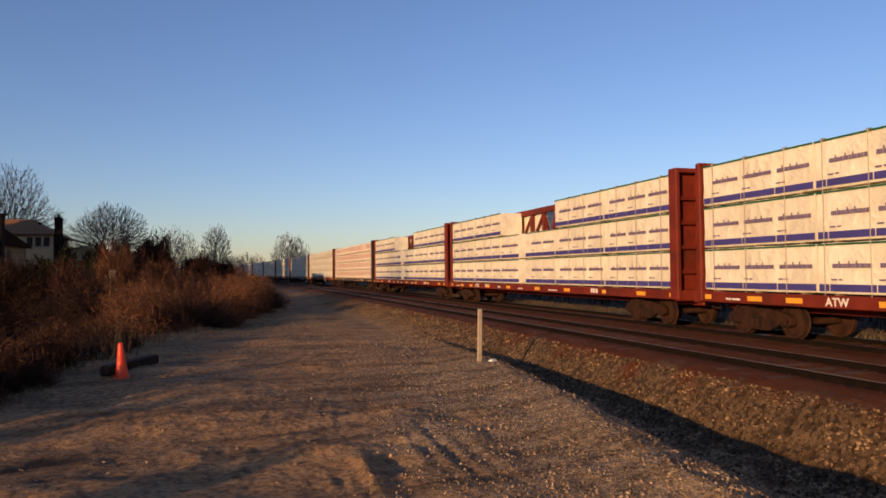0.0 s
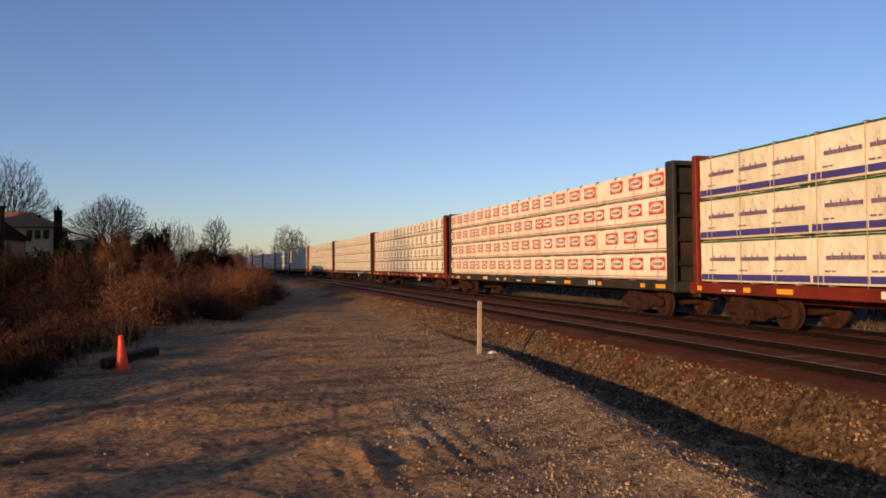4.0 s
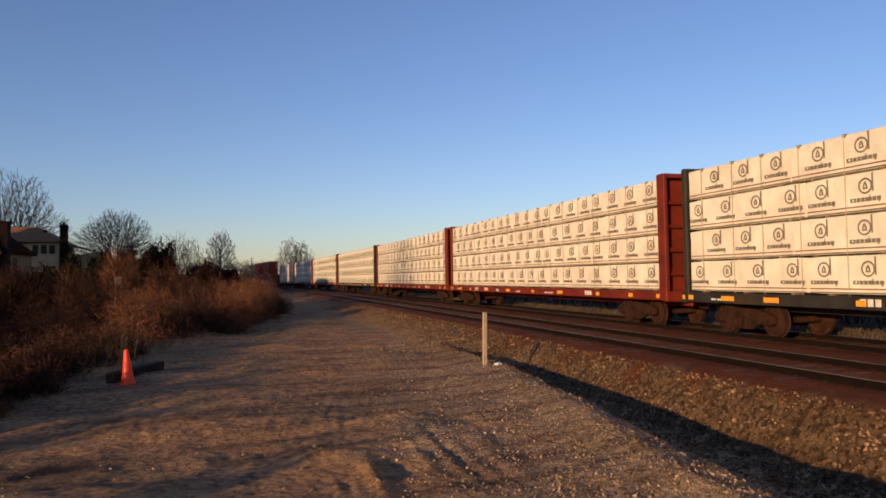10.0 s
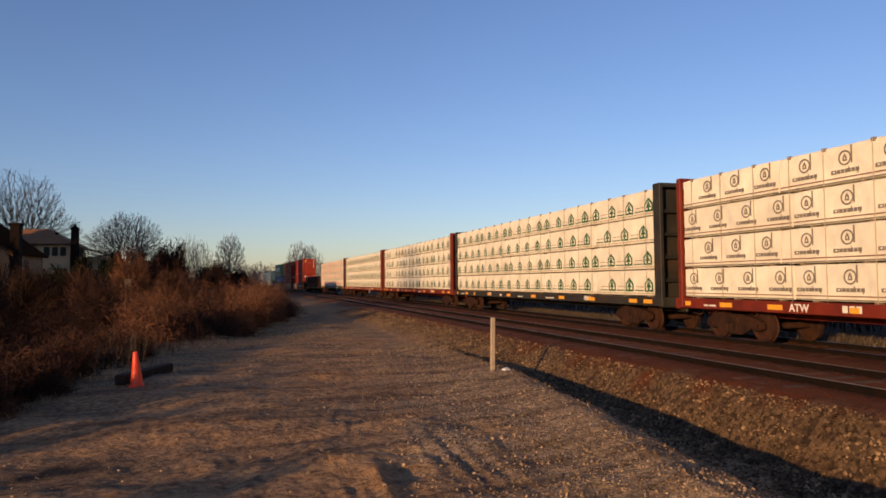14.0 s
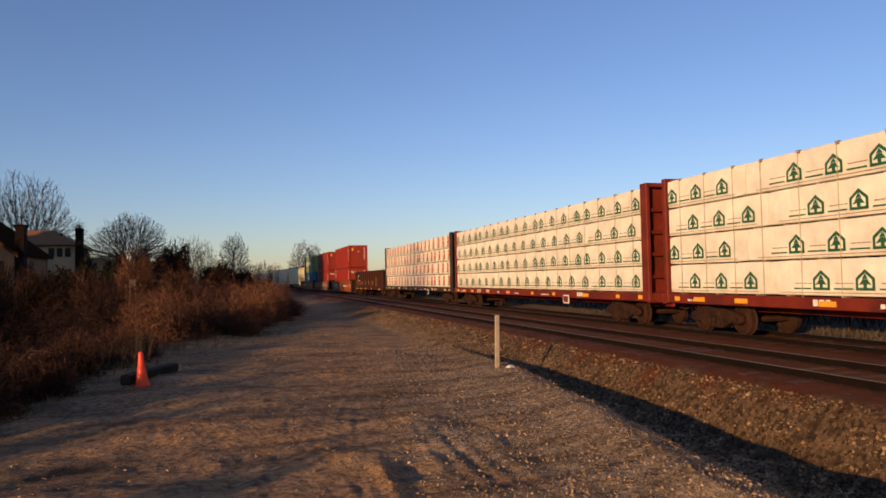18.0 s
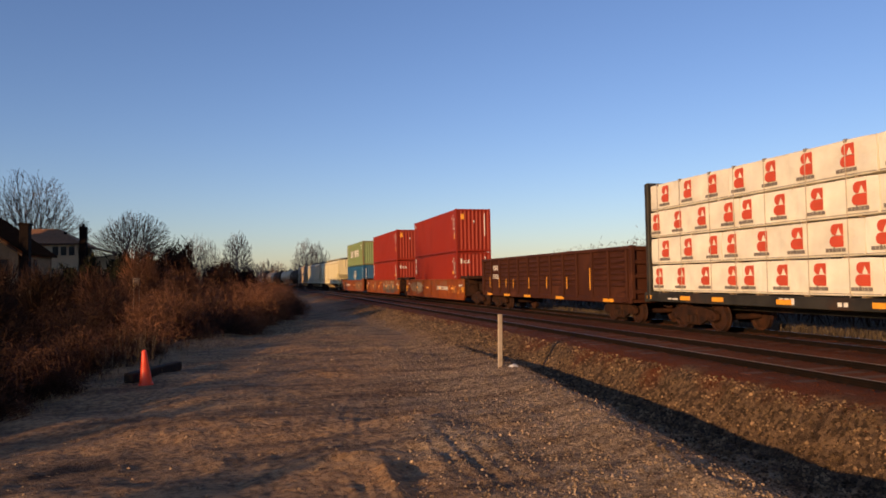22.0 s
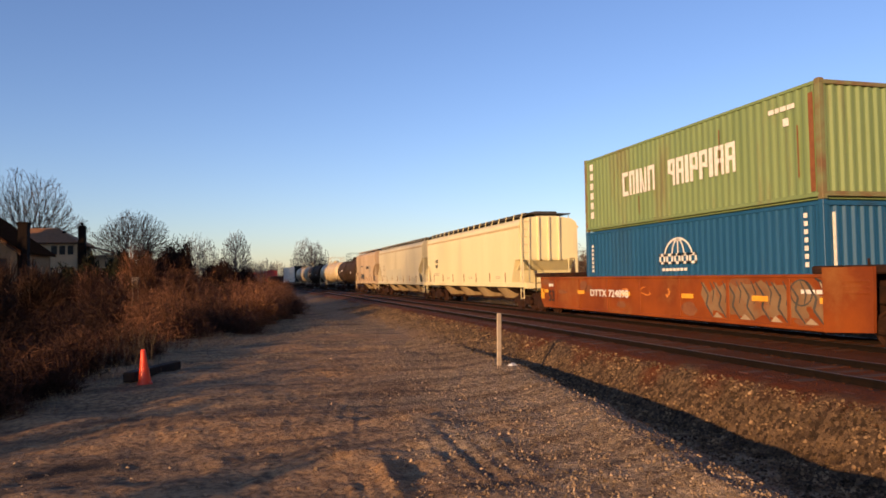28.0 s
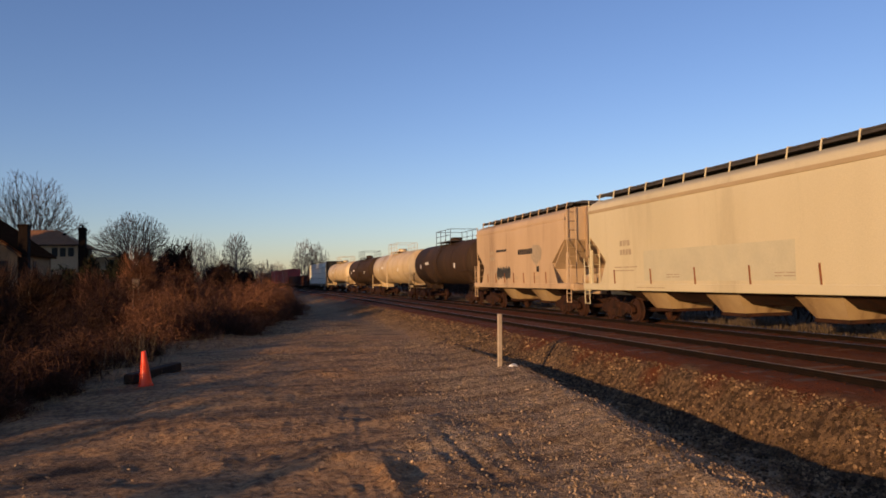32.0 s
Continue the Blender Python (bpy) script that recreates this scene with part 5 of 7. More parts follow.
def well_meshes():
    m = M["well"]
    side = Geo().loft([[(x, y, z) for y, z in ((-8.5, 0.42), (-8.2, 0.16), (8.2, 0.16), (8.5, 0.42), (8.5, 1.42), (-8.5, 1.42))] for x in (-1.44, -1.34)])
    chord = Geo().cbox(-1.47, -1.31, -8.5, 8.5, 1.38, 1.47, 0.02)
    low = Geo().cbox(-1.46, -1.32, -8.2, 8.2, 0.12, 0.22, 0.02)
    rib = Geo().cbox(-1.47, -1.44, -0.06, 0.06, 0.22, 1.38, 0.01)
    cross = Geo().cbox(-1.36, 1.36, -0.15, 0.15, 0.2, 0.34, 0.02)
    deck = Geo().cbox(-1.42, 1.42, 7.6, 9.3, 1.46, 1.66, 0.04)
    draft = Geo().cbox(-0.45, 0.45, 7.6, 10.2, 0.75, 1.15, 0.04)
    wall = Geo().cbox(-1.42, 1.42, 8.3, 8.5, 0.4, 1.5, 0.02)
    skirt = Geo().loft([[(x, y, z) for y, z in ((8.0, 0.12), (9.35, 0.20), (9.4, 1.62), (8.0, 1.62))] for x in (-1.485, -1.40)])
    slot = Geo()
    for k in range(3):
        slot.cbox(-1.50, -1.48, 8.62, 9.3, 1.02 + 0.13 * k, 1.07 + 0.13 * k, 0.004)
    rail = Geo()
    for x in (-1.38, 1.38):
        rail.pipe([(x, 9.2, 1.8), (x, 9.25, 0.75)], 0.03)
        rail.pipe([(x, 8.6, 1.2), (x, 9.25, 1.2)], 0.02)
    box = Geo().cbox(-1.15, -0.7, 8.6, 9.2, 0.7, 1.3, 0.03)
    return {k: g.mesh(k, M["truck"] if k in ("end_platform", "draft_sill", "end_wall", "brake_box", "end_rail") else m) for k, g in dict(side_sheet=side, top_chord=chord, bottom_chord=low, rib=rib, cross_bearer=cross, end_platform=deck, draft_sill=draft, end_wall=wall, skirt=skirt, skirt_slots=slot, end_rail=rail, brake_box=box).items()}


def well_car(s, label, trucks, marks, closed=()):
    """closed: the ends (-1, 1) whose side runs on over the truck."""
    car = thing("well_car", label, "rail car", group="cars of the freight train")
    me = shared("well", well_meshes)
    for a in (0, 180):
        turn = pose(0, 0, 0, 0, 0, a)
        for name in ("side_sheet", "top_chord", "bottom_chord", "end_platform", "draft_sill", "end_wall", "end_rail", "brake_box"):
            part(name, me[name], None, car, at=turn)
        for y in (-6.9, -4.6, -2.3, 0, 2.3, 4.6, 6.9):
            part("rib", me["rib"], None, car, at=turn @ pose(0, y, 0))
    for y in (-6.0, -2.0, 2.0, 6.0):
        part("cross_bearer", me["cross_bearer"], None, car, at=pose(0, y, 0))
    for e in closed:
        flip = Matrix.Identity(4) if e > 0 else Matrix.Diagonal((1, -1, 1, 1))
        for name in ("skirt", "skirt_slots"):
            mesh = me[name]
            if e < 0:
                mesh = mesh.copy()
                mesh.transform(flip)
                mesh.flip_normals()
            part(name.replace("slots", "slot"), mesh, None, car)["kind"] = "stuff" if name != "skirt" else ""
    for y in trucks:
        add_truck(car, y)
    for name, mat, geo in marks:
        part(name, geo, M[mat], car)["kind"] = "stuff"
    return moving(car, s)


# -- covered hoppers, gondolas, tank cars, box cars --
def hopper(s, half, col, label, top=4.50, bays=4, marks=(), roof_z=0.0, kite=False):
    car = thing("covered_hopper", label, "rail car", group="cars of the freight train")
    m = M[col]

    def make():
        w = 1.58
        arc = [(w, 1.20), (w, 3.4), (w, 4.0), (w - 0.04, 4.16), (w - 0.16, 4.30), (w - 0.38, 4.40), (w - 0.7, top - 0.06), (0.5, top)]
        low = [(-x, z) for x, z in arc] + [(x, z) for x, z in arc[::-1]]
        up = [(-x, max(z, 2.35)) for x, z in arc] + [(x, max(z, 2.35)) for x, z in arc[::-1]]
        body, ends = Geo(), Geo()
        y1, y2 = half - 2.2, half - 1.08
        if kite:
            y1 = y2 - 1.3
            up = [(-x, max(z, 3.05)) for x, z in arc] + [(x, max(z, 3.05)) for x, z in arc[::-1]]
        tail = [(y1, 2.1)] if kite else [(y1 + 0.28, 1.75), (y1 + 0.62, 2.35)]
        side = [[(x, y1, z) for x, z in low]] + [[(x, y, max(z, cut)) for x, z in low] for y, cut in tail] + [[(x, y2, z) for x, z in up]]
        body.loft([[(x, -y, z) for x, y, z in ring] for ring in side[::-1]] + side)
        for e in (-1, 1):
            if kite:
                # the side is cut to a point behind the end ladder, over a sloped end sheet
                for sx in (-1, 1):
                    ends.loft([[(sx * xx, e * y1, 1.2), (sx * xx, e * (y1 + 0.5), 1.2), (sx * xx, e * y1, 2.1)] for xx in (1.54, 1.58)])
                ends.loft([[(x, e * (y2 - 0.05), 3.0 + 0.05 * k) for x in (-1.5, 1.5)] + [(x, e * (y1 - 0.75), 1.15 + 0.05 * k) for x in (1.5, -1.5)] for k in (0, 1)])
                continue
            ends.cbox(-1.5, 1.5, min(e * y2, e * (y2 + 0.02)), max(e * y2, e * (y2 + 0.02)), 2.36, 3.4, 0.004)
            # sloped floor sheet at the end
            ends.loft([[(x, e * (y2 - 0.05), 2.3 + 0.05 * k) for x in (-1.4, 1.4)] + [(x, e * (y1 - 0.7), 1.15 + 0.05 * k) for x in (1.4, -1.4)] for k in (0, 1)])
        eave = Geo()
        for sg in (-1, 1):
            eave.cbox(min(sg * 1.56, sg * 1.60), max(sg * 1.56, sg * 1.60), -half + 1.0, half - 1.0, 3.90, 4.02, 0.01)
        sill = Geo()
        for sg in (-1, 1):
            sill.cbox(min(sg * 1.44, sg * 1.60), max(sg * 1.44, sg * 1.60), -half + 0.5, half - 0.5, 0.98, 1.22, 0.015)
        sill.cbox(-0.3, 0.3, -half + 0.3, half - 0.3, 0.75, 1.1, 0.02)
        for e in (-1, 1):
            sill.cbox(-1.5, 1.5, min(e * (half - 0.75), e * (half - 0.45)), max(e * (half - 0.75), e * (half - 0.45)), 0.92, 1.2, 0.02)
            for x in (-1.47, 1.47):
                sill.cbox(x - 0.05, x + 0.05, min(e * (half - 1.05), e * (half - 0.95)), max(e * (half - 1.05), e * (half - 0.95)), 1.2, 2.5, 0.01)
            sill.tube((-0.6, e * (half - 1.3), 1.35), (-0.1, e * (half - 1.3), 1.35), 0.22, n=12)
            sill.cbox(-0.2, 0.2, min(e * (half - 1.6), e * (half - 1.2)), max(e * (half - 1.6), e * (half - 1.2)), 1.1, 1.6, 0.03)
        wd = 2 * (half - 3.0) / bays
        bay = Geo().loft([[(-1.22, -0.22 * wd, 1.0), (-1.22, 0.22 * wd, 1.0), (1.22, 0.22 * wd, 1.0), (1.22, -0.22 * wd, 1.0)], [(-0.75, -0.14 * wd, 0.36), (-0.75, 0.14 * wd, 0.36), (0.75, 0.14 * wd, 0.36), (0.75, -0.14 * wd, 0.36)]])
        gate = Geo().cbox(-0.8, 0.8, -0.15 * wd, 0.15 * wd, 0.27, 0.37, 0.02)
        endp = Geo().cbox(-0.05, 0.05, half - 1.08, half - 0.97, 2.3, top - 0.05, 0.01)
        return {"ends": ends.mesh("end_sheet", m), "body": body.mesh("body", m, smooth=True), "eave": eave.mesh("eave_rail", M["eave_" + col] if "eave_" + col in M else m), "side_sill": sill.mesh("side_sill", m), "bay": bay.mesh("discharge_bay", M["hopper_shaded_grime"]), "gate": gate.mesh("outlet_gate", M["truck"]), "endp": endp.mesh("end_post", m)}
    got = shared(("hopper", half, col, bays, kite), make)
    part("body", got["body"], None, car)
    part("end_sheet", got["ends"], None, car)["kind"] = "stuff"
    part("eave_rail", got["eave"], None, car)
    part("side_sill", got["side_sill"], None, car)
    part("slope_sheet", Geo().loft([[(-1.3, -half + 2.6, 1.0), (1.3, -half + 2.6, 1.0), (1.3, half - 2.6, 1.0), (-1.3, half - 2.6, 1.0)], [(-0.6, -half + 3.4, 0.62), (0.6, -half + 3.4, 0.62), (0.6, half - 3.4, 0.62), (-0.6, half - 3.4, 0.62)]]), M["truck"], car, "grimy dark slope sheets under the car")
    for i in range(bays):
        bay = part("discharge_bay", got["bay"], None, car, at=pose(0, -half + 3.0 + 2 * (half - 3.0) * (i + 0.5) / bays, 0))
        part("outlet_gate", got["gate"], None, bay)
    for a in (0, 180):
        for x in (-0.55, 0.0, 0.55):
            part("end_post", got["endp"], None, car, at=pose(0, 0, 0, 0, 0, a) @ pose(x, 0, 0))
    # roof walk of dark grating on brackets, with the hatch trough
    g, br = Geo(), Geo()
    zt = top + 0.10
    g.cbox(-1.22, -0.40, -half + 1.05, half - 1.05, zt, zt + 0.05, 0.01).cbox(0.40, 1.22, -half + 1.05, half - 1.05, zt, zt + 0.05, 0.01).cbox(-1.20, -1.14, -half + 1.05, half - 1.05, zt - 0.08, zt, 0.01)
    g.cbox(-1.15, 1.15, half - 1.5, half - 1.15, zt + 0.006, zt + 0.044, 0.01).cbox(-1.15, 1.15, -half + 1.15, -half + 1.5, zt + 0.006, zt + 0.044, 0.01)
    n = int(2 * half / 1.25)
    br.tube((-1.235, 0, zt + 0.06), (-1.30, 0, zt - 0.30), 0.022, n=5).tube((-1.235, 0, zt + 0.06), (-0.9, 0, zt + 0.062), 0.016, n=5)
    bracket = br.mesh("walk_bracket", m)
    for i in range(n + 1):
        y = -half + 1.4 + (2 * half - 2.8) * i / n
        part("walk_bracket", bracket, None, car, at=pose(0, y, 0))
        part("walk_bracket", bracket, None, car, at=pose(0, y, 0, 0, 0, 180))
    part("roof_walk", g, M["grate"], car, "dark steel grating roof walk")
    part("hatch", Geo().cbox(-0.62, 0.62, -half + 1.3, half - 1.3, top - 0.06, top + 0.26, 0.06), M["grate"], car, "long dark roof hatch cover")
    for e in (-1, 1):
        lad = Geo()
        for x in (-1.5, -1.1):
            lad.pipe([(x, e * (half - 0.94), 1.1), (x, e * (half - 0.94), top - 0.05)], 0.022, 5)
        for k in range(9):
            z = 1.2 + k * 0.38
            lad.pipe([(-1.5, e * (half - 0.94), z), (-1.1, e * (half - 0.94), z)], 0.014, 5)
        steps, rail = Geo(), Geo()
        for k in range(5):
            z = 0.45 + k * 0.36
            steps.pipe([(-1.56, e * (half - 0.55), z), (-1.56, e * (half - 0.95), z)], 0.016, 5)
        for y in (half - 0.55, half - 0.95):
            steps.pipe([(-1.56, e * y, 0.42), (-1.56, e * y, 2.2)], 0.02, 5)
        rail.pipe([(1.4, e * (half - 0.94), 1.1), (1.4, e * (half - 0.94), 2.4), (1.0, e * (half - 0.94), 2.4), (1.0, e * (half - 0.94), 1.1)], 0.02, 5)
        part("ladder", lad, m, car)
        part("side_ladder", steps, m, car)
        part("hand_rail", rail, m, car)
    add_truck(car, half - 2.1), add_truck(car, -half + 2.1)
    add_couplers(car, half)
    for name, mat, geo in marks:
        part(name, geo, M[mat], car)["kind"] = "stuff"
    return moving(car, s)


def gondola(s, half, label, marks=()):
    car = thing("gondola_car", label, "rail car", group="cars of the freight train")

    def make():
        z0, z1, w, n = 0.66, 2.57, 1.42, 12
        p = (2 * half - 1.4) / n
        louvre = Geo()
        for k in range(6):
            z = 1.12 + k * 0.21
            ring = [(-w, z), (-w - 0.05, z + 0.05), (-w - 0.05, z + 0.07), (-w, z + 0.14)]
            louvre.loft([[(x, yy, zz) for x, zz in ring] for yy in (0.18 - p / 2, p / 2 - 0.18)])
        geos = dict(side_wall=Geo().cbox(-w, -w + 0.06, -half + 0.5, half - 0.5, z0, z1 - 0.05, 0.01),
                    top_rail=Geo().cbox(-w - 0.09, -w + 0.1, -half + 0.42, half - 0.42, z1 - 0.14, z1, 0.03),
                    side_sill=Geo().cbox(-w - 0.05, -w + 0.05, -half + 0.45, half - 0.45, z0 - 0.12, z0 + 0.08, 0.02),
                    stake=Geo().cbox(-w - 0.09, -w, -0.07, 0.07, z0, z1 - 0.1, 0.02), pressed_panel=louvre,
                    deck=Geo().cbox(-w + 0.05, w - 0.05, -half + 0.5, half - 0.5, z0, z0 + 0.06, 0.01), centre_sill=Geo().cbox(-0.35, 0.35, -half + 0.3, half - 0.3, 0.6, 1.0, 0.02),
                    end_wall=Geo().cbox(-w, w, half - 0.56, half - 0.5, z0 - 0.1, z1 - 0.05, 0.01), end_rib=Geo().cbox(-w, w, half - 0.5, half - 0.38, -0.08, 0.08, 0.03),
                    corner_post=Geo().cbox(-0.08, 0.08, half - 0.55, half - 0.36, 0.7, z1 + 0.02, 0.02), grab_iron=Geo().pipe([(-w - 0.02, -0.2, 0), (-1.55, -0.2, 0), (-1.55, 0.2, 0), (-w - 0.02, 0.2, 0)], 0.015, 5))
        return {k: g.mesh(k, M["gondola"]) for k, g in geos.items()}, p, n
    me, p, n = shared(("gondola", half), make)
    part("deck", me["deck"], None, car)
    part("centre_sill", me["centre_sill"], None, car)
    for a in (0, 180):
        turn = pose(0, 0, 0, 0, 0, a)
        for name in ("side_wall", "top_rail", "side_sill", "end_wall"):
            part(name, me[name], None, car, at=turn)
        for i in range(n + 1):
            y = -half + 0.7 + p * i
            part("stake", me["stake"], None, car, at=turn @ pose(0, y, 0))
            if i < n and i not in (2, n - 2):
                part("pressed_panel", me["pressed_panel"], None, car, at=turn @ pose(0, y + p / 2, 0))["kind"] = "stuff"
        for z in (0.95, 1.5, 2.0, 2.48):
            part("end_rib", me["end_rib"], None, car, at=turn @ pose(0, 0, z))
        for x in (-1.38, 1.38):
            part("corner_post", me["corner_post"], None, car, at=turn @ pose(x, 0, 0))
    for e in (-1, 1):
        for k in range(6):
            part("grab_iron", me["grab_iron"], None, car, at=pose(0, e * (half - 0.85), 0.6 + 0.36 * k))
    add_truck(car, half - 2.0), add_truck(car, -half + 2.0)
    add_couplers(car, half)
    for name, mat, geo in marks:
        part(name, geo, M[mat], car)["kind"] = "stuff"
    return moving(car, s)


def tank_car(s, half, col, label, r=1.5, marks=()):
    car = thing("tank_car", label, "rail car", group="cars of the freight train")
    zc, L = 1.08 + r, half - 0.85
    prof = [(0.02, -L)] + [(r * math.sin(a), -L + 0.62 * (1 - math.cos(a))) for a in np.linspace(0.15, 1.57, 8)]
    prof += [(r * math.sin(a), L - 0.62 * (1 - math.cos(a))) for a in np.linspace(1.57, 0.15, 8)] + [(0.02, L)]
    part("tank", Geo().lathe(prof, 40, (0, 0, zc), "y"), M[col], car, smooth=True)
    g = Geo()
    for y in (-L * 0.45, 0.0, L * 0.45):
        g.lathe([(r - 0.01, y - 0.04), (r + 0.012, y - 0.04), (r + 0.012, y + 0.04), (r - 0.01, y + 0.04)], 40, (0, 0, zc), "y")
    part("weld_band", g, M[col], car)["kind"] = "stuff"
    sill = Geo()
    for e in (-1, 1):
        sill.cbox(-0.35, 0.35, min(e * (half - 3.4), e * (half - 0.3)), max(e * (half - 3.4), e * (half - 0.3)), 0.72, 1.12, 0.02)
        sill.cbox(-1.4, 1.4, min(e * (half - 0.75), e * (half - 0.5)), max(e * (half - 0.75), e * (half - 0.5)), 0.80, 1.0, 0.02)
        y = e * (half - 2.2)
        sill.loft([[(x, y + k, z) for x, z in ((-1.25, 1.75), (-0.5, 0.75), (0.5, 0.75), (1.25, 1.75), (0.9, 1.35), (-0.9, 1.35))] for k in (-0.2, 0.2)])
        for x in (-1.42, 1.42):
            sill.pipe([(x, e * (half - 0.55), 0.5), (x, e * (half - 0.55), 2.0), (x, e * (half - 3.2), 2.0)], 0.02, 5)
            sill.pipe([(x, e * (half - 0.95), 0.5), (x, e * (half - 0.95), 2.0)], 0.02, 5)
    part("underframe", sill, M[col], car)
    top = zc + r
    dome = Geo().lathe([(0.42, top - 0.25), (0.42, top + 0.30), (0.36, top + 0.36), (0.02, top + 0.38)], 18)
    dome.lathe([(0.14, top - 0.1), (0.14, top + 0.25), (0.02, top + 0.27)], 12, (0.3, 1.1, 0))
    part("manway", dome, M[col], car, smooth=True)
    pl = Geo().cbox(-1.0, 1.0, -1.9, 1.9, top + 0.02, top + 0.06, 0.01)
    for x in (-1.0, 1.0):
        for y in (-1.9, -0.65, 0.65, 1.9):
            pl.pipe([(x, y, top - 0.35), (x, y, top + 0.85)], 0.022, 5)
        for z in (top + 0.45, top + 0.85):
            pl.pipe([(x, -1.9, z), (x, 1.9, z)], 0.02, 5)
    for y in (-1.9, 1.9):
        pl.pipe([(-1.0, y, top + 0.85), (1.0, y, top + 0.85)], 0.02, 5)
    part("top_platform", pl, M["grate" if col == "tank_black" else col], car)
    lad = Geo()
    for y in (-0.25, 0.25):
        lad.pipe([(-r - 0.1, y, 0.6), (-r - 0.1, y, zc + 0.3), (-1.0, y, top + 0.05)], 0.02, 5)
    for k in range(8):
        lad.pipe([(-r - 0.1, -0.25, 0.7 + 0.3 * k), (-r - 0.1, 0.25, 0.7 + 0.3 * k)], 0.014, 5)
    part("ladder", lad, M[col], car)
    add_truck(car, half - 2.0), add_truck(car, -half + 2.0)
    add_couplers(car, half)
    for name, mat, geo in marks:
        part(name, geo, M[mat], car)["kind"] = "stuff"
    return moving(car, s)


def boxcar(s, half, col, label):
    car = thing("boxcar", label, "rail car", group="cars of the freight train")

    def make():
        body = Geo().cbox(-1.5, 1.5, -half + 0.5, half - 0.5, 1.0, 4.35, 0.02)
        n = 16
        for i in range(n + 1):
            y = -half + 0.6 + (2 * half - 1.2) * i / n
            if abs(y) > 1.7:
                for sg in (-1, 1):
                    body.cbox(min(sg * 1.5, sg * 1.56), max(sg * 1.5, sg * 1.56), y - 0.06, y + 0.06, 1.05, 4.25, 0.015)
        roof = Geo().loft([[(x, y, z) for x, z in ((-1.56, 4.33), (-1.5, 4.42), (0, 4.56), (1.5, 4.42), (1.56, 4.33))] for y in (-half + 0.45, half - 0.45)])
        door = Geo()
        for sg in (-1, 1):
            door.cbox(min(sg * 1.52, sg * 1.6), max(sg * 1.52, sg * 1.6), -1.55, 1.55, 1.1, 4.2, 0.02)
            for z in (1.8, 2.6, 3.4):
                door.cbox(min(sg * 1.6, sg * 1.63), max(sg * 1.6, sg * 1.63), -1.5, 1.5, z - 0.05, z + 0.05, 0.01)
        sill = Geo().cbox(-1.45, 1.45, -half + 0.5, half - 0.5, 0.8, 1.0, 0.02).cbox(-0.35, 0.35, -half + 0.3, half - 0.3, 0.6, 0.9, 0.02)
        return {"body": body.mesh("body", M[col]), "roof": roof.mesh("roof", M[col]), "door": door.mesh("door", M[col]), "underframe": sill.mesh("underframe", M["truck"])}
    for name, me in shared(("boxcar", half, col), make).items():
        part(name, me, None, car)
    add_truck(car, half - 2.2), add_truck(car, -half + 2.2)
    add_couplers(car, half)
    return moving(car, s)

# ---- the place ----
build_ground()
build_track("near_track", NEAR_Q, "empty rusty railway track on brown ballast", 150)
build_track("train_track", TRAIN_Q, "railway track under the passing train", 120, LOW)

stone_field("lot_gravel", "loose pale gravel scattered on the dirt lot", M["gravel"], 56000, -5.0, 5.9, 5.0, 24, 0.005, 0.020, 31, keep=lambda x, y, rng: rng.rand(len(x)) < 0.05 + 0.95 * np.clip((x - 1.2 - 0.12 * (y - 8)) / 2.2, 0, 1))
stone_field("lot_stones", "larger pale stones on the lot", M["gravel"], 4600, -4.0, 6.0, 5.0, 22, 0.008, 0.026, 34, keep=lambda x, y, rng: rng.rand(len(x)) < 0.06 + 0.94 * np.clip((x - 1.6 - 0.12 * (y - 8)) / 2.2, 0, 1))
stone_field("bank_ballast", "grey-tan ballast stones on the bank", M["ballast"], 44000, 5.4, 7.6, 3.5, 48, 0.007, 0.032, 32, keep=lambda x, y, rng: rng.rand(len(x)) < np.clip((x - 5.4) / 1.1, 0, 1))
stone_field("track_ballast", "rust-brown ballast stones between the rails", M["ballast_rust"], 15000, 7.3, 15.6, 6, 50, 0.005, 0.015, 33)


# brush along the lot's edge: the edge runs from beside the cone to the far bank
def brush_places(count, seed, deep, y1=120.0):
    rng = np.random.RandomState(seed)
    y = 13 + (y1 - 13) * rng.rand(count) ** 1.5
    edge = np.interp(y, [10, 15, 19, 27, 36, 60, 120], [-5.0, -4.2, -3.4, -1.6, 1.6, 3.6, 0.5])
    back = deep * rng.rand(count) ** 1.6
    x = edge - back + 0.5 * rng.randn(count)
    sc = (0.5 + 0.5 * np.clip(back / 3.0, 0, 1)) * (0.85 + 0.25 * hash_noise(x, y, 3.0, 41))
    return x, y, np.clip(sc, 0.25, 1.3)


def brush_domes(count, seed, d0, d1, y0, y1, r0, r1, h0, h1, side=0):
    rng = random.Random(seed)
    out = []
    for _ in range(count):
        y = y0 + (y1 - y0) * rng.random() ** 1.4
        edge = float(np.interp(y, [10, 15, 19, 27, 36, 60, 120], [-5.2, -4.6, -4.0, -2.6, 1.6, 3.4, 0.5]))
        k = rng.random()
        # brush left of this bearing belongs to the shaded part
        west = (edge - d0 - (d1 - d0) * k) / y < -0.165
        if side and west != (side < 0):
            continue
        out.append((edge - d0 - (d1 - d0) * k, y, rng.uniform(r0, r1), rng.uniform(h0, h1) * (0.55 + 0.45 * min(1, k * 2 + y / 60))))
    return out


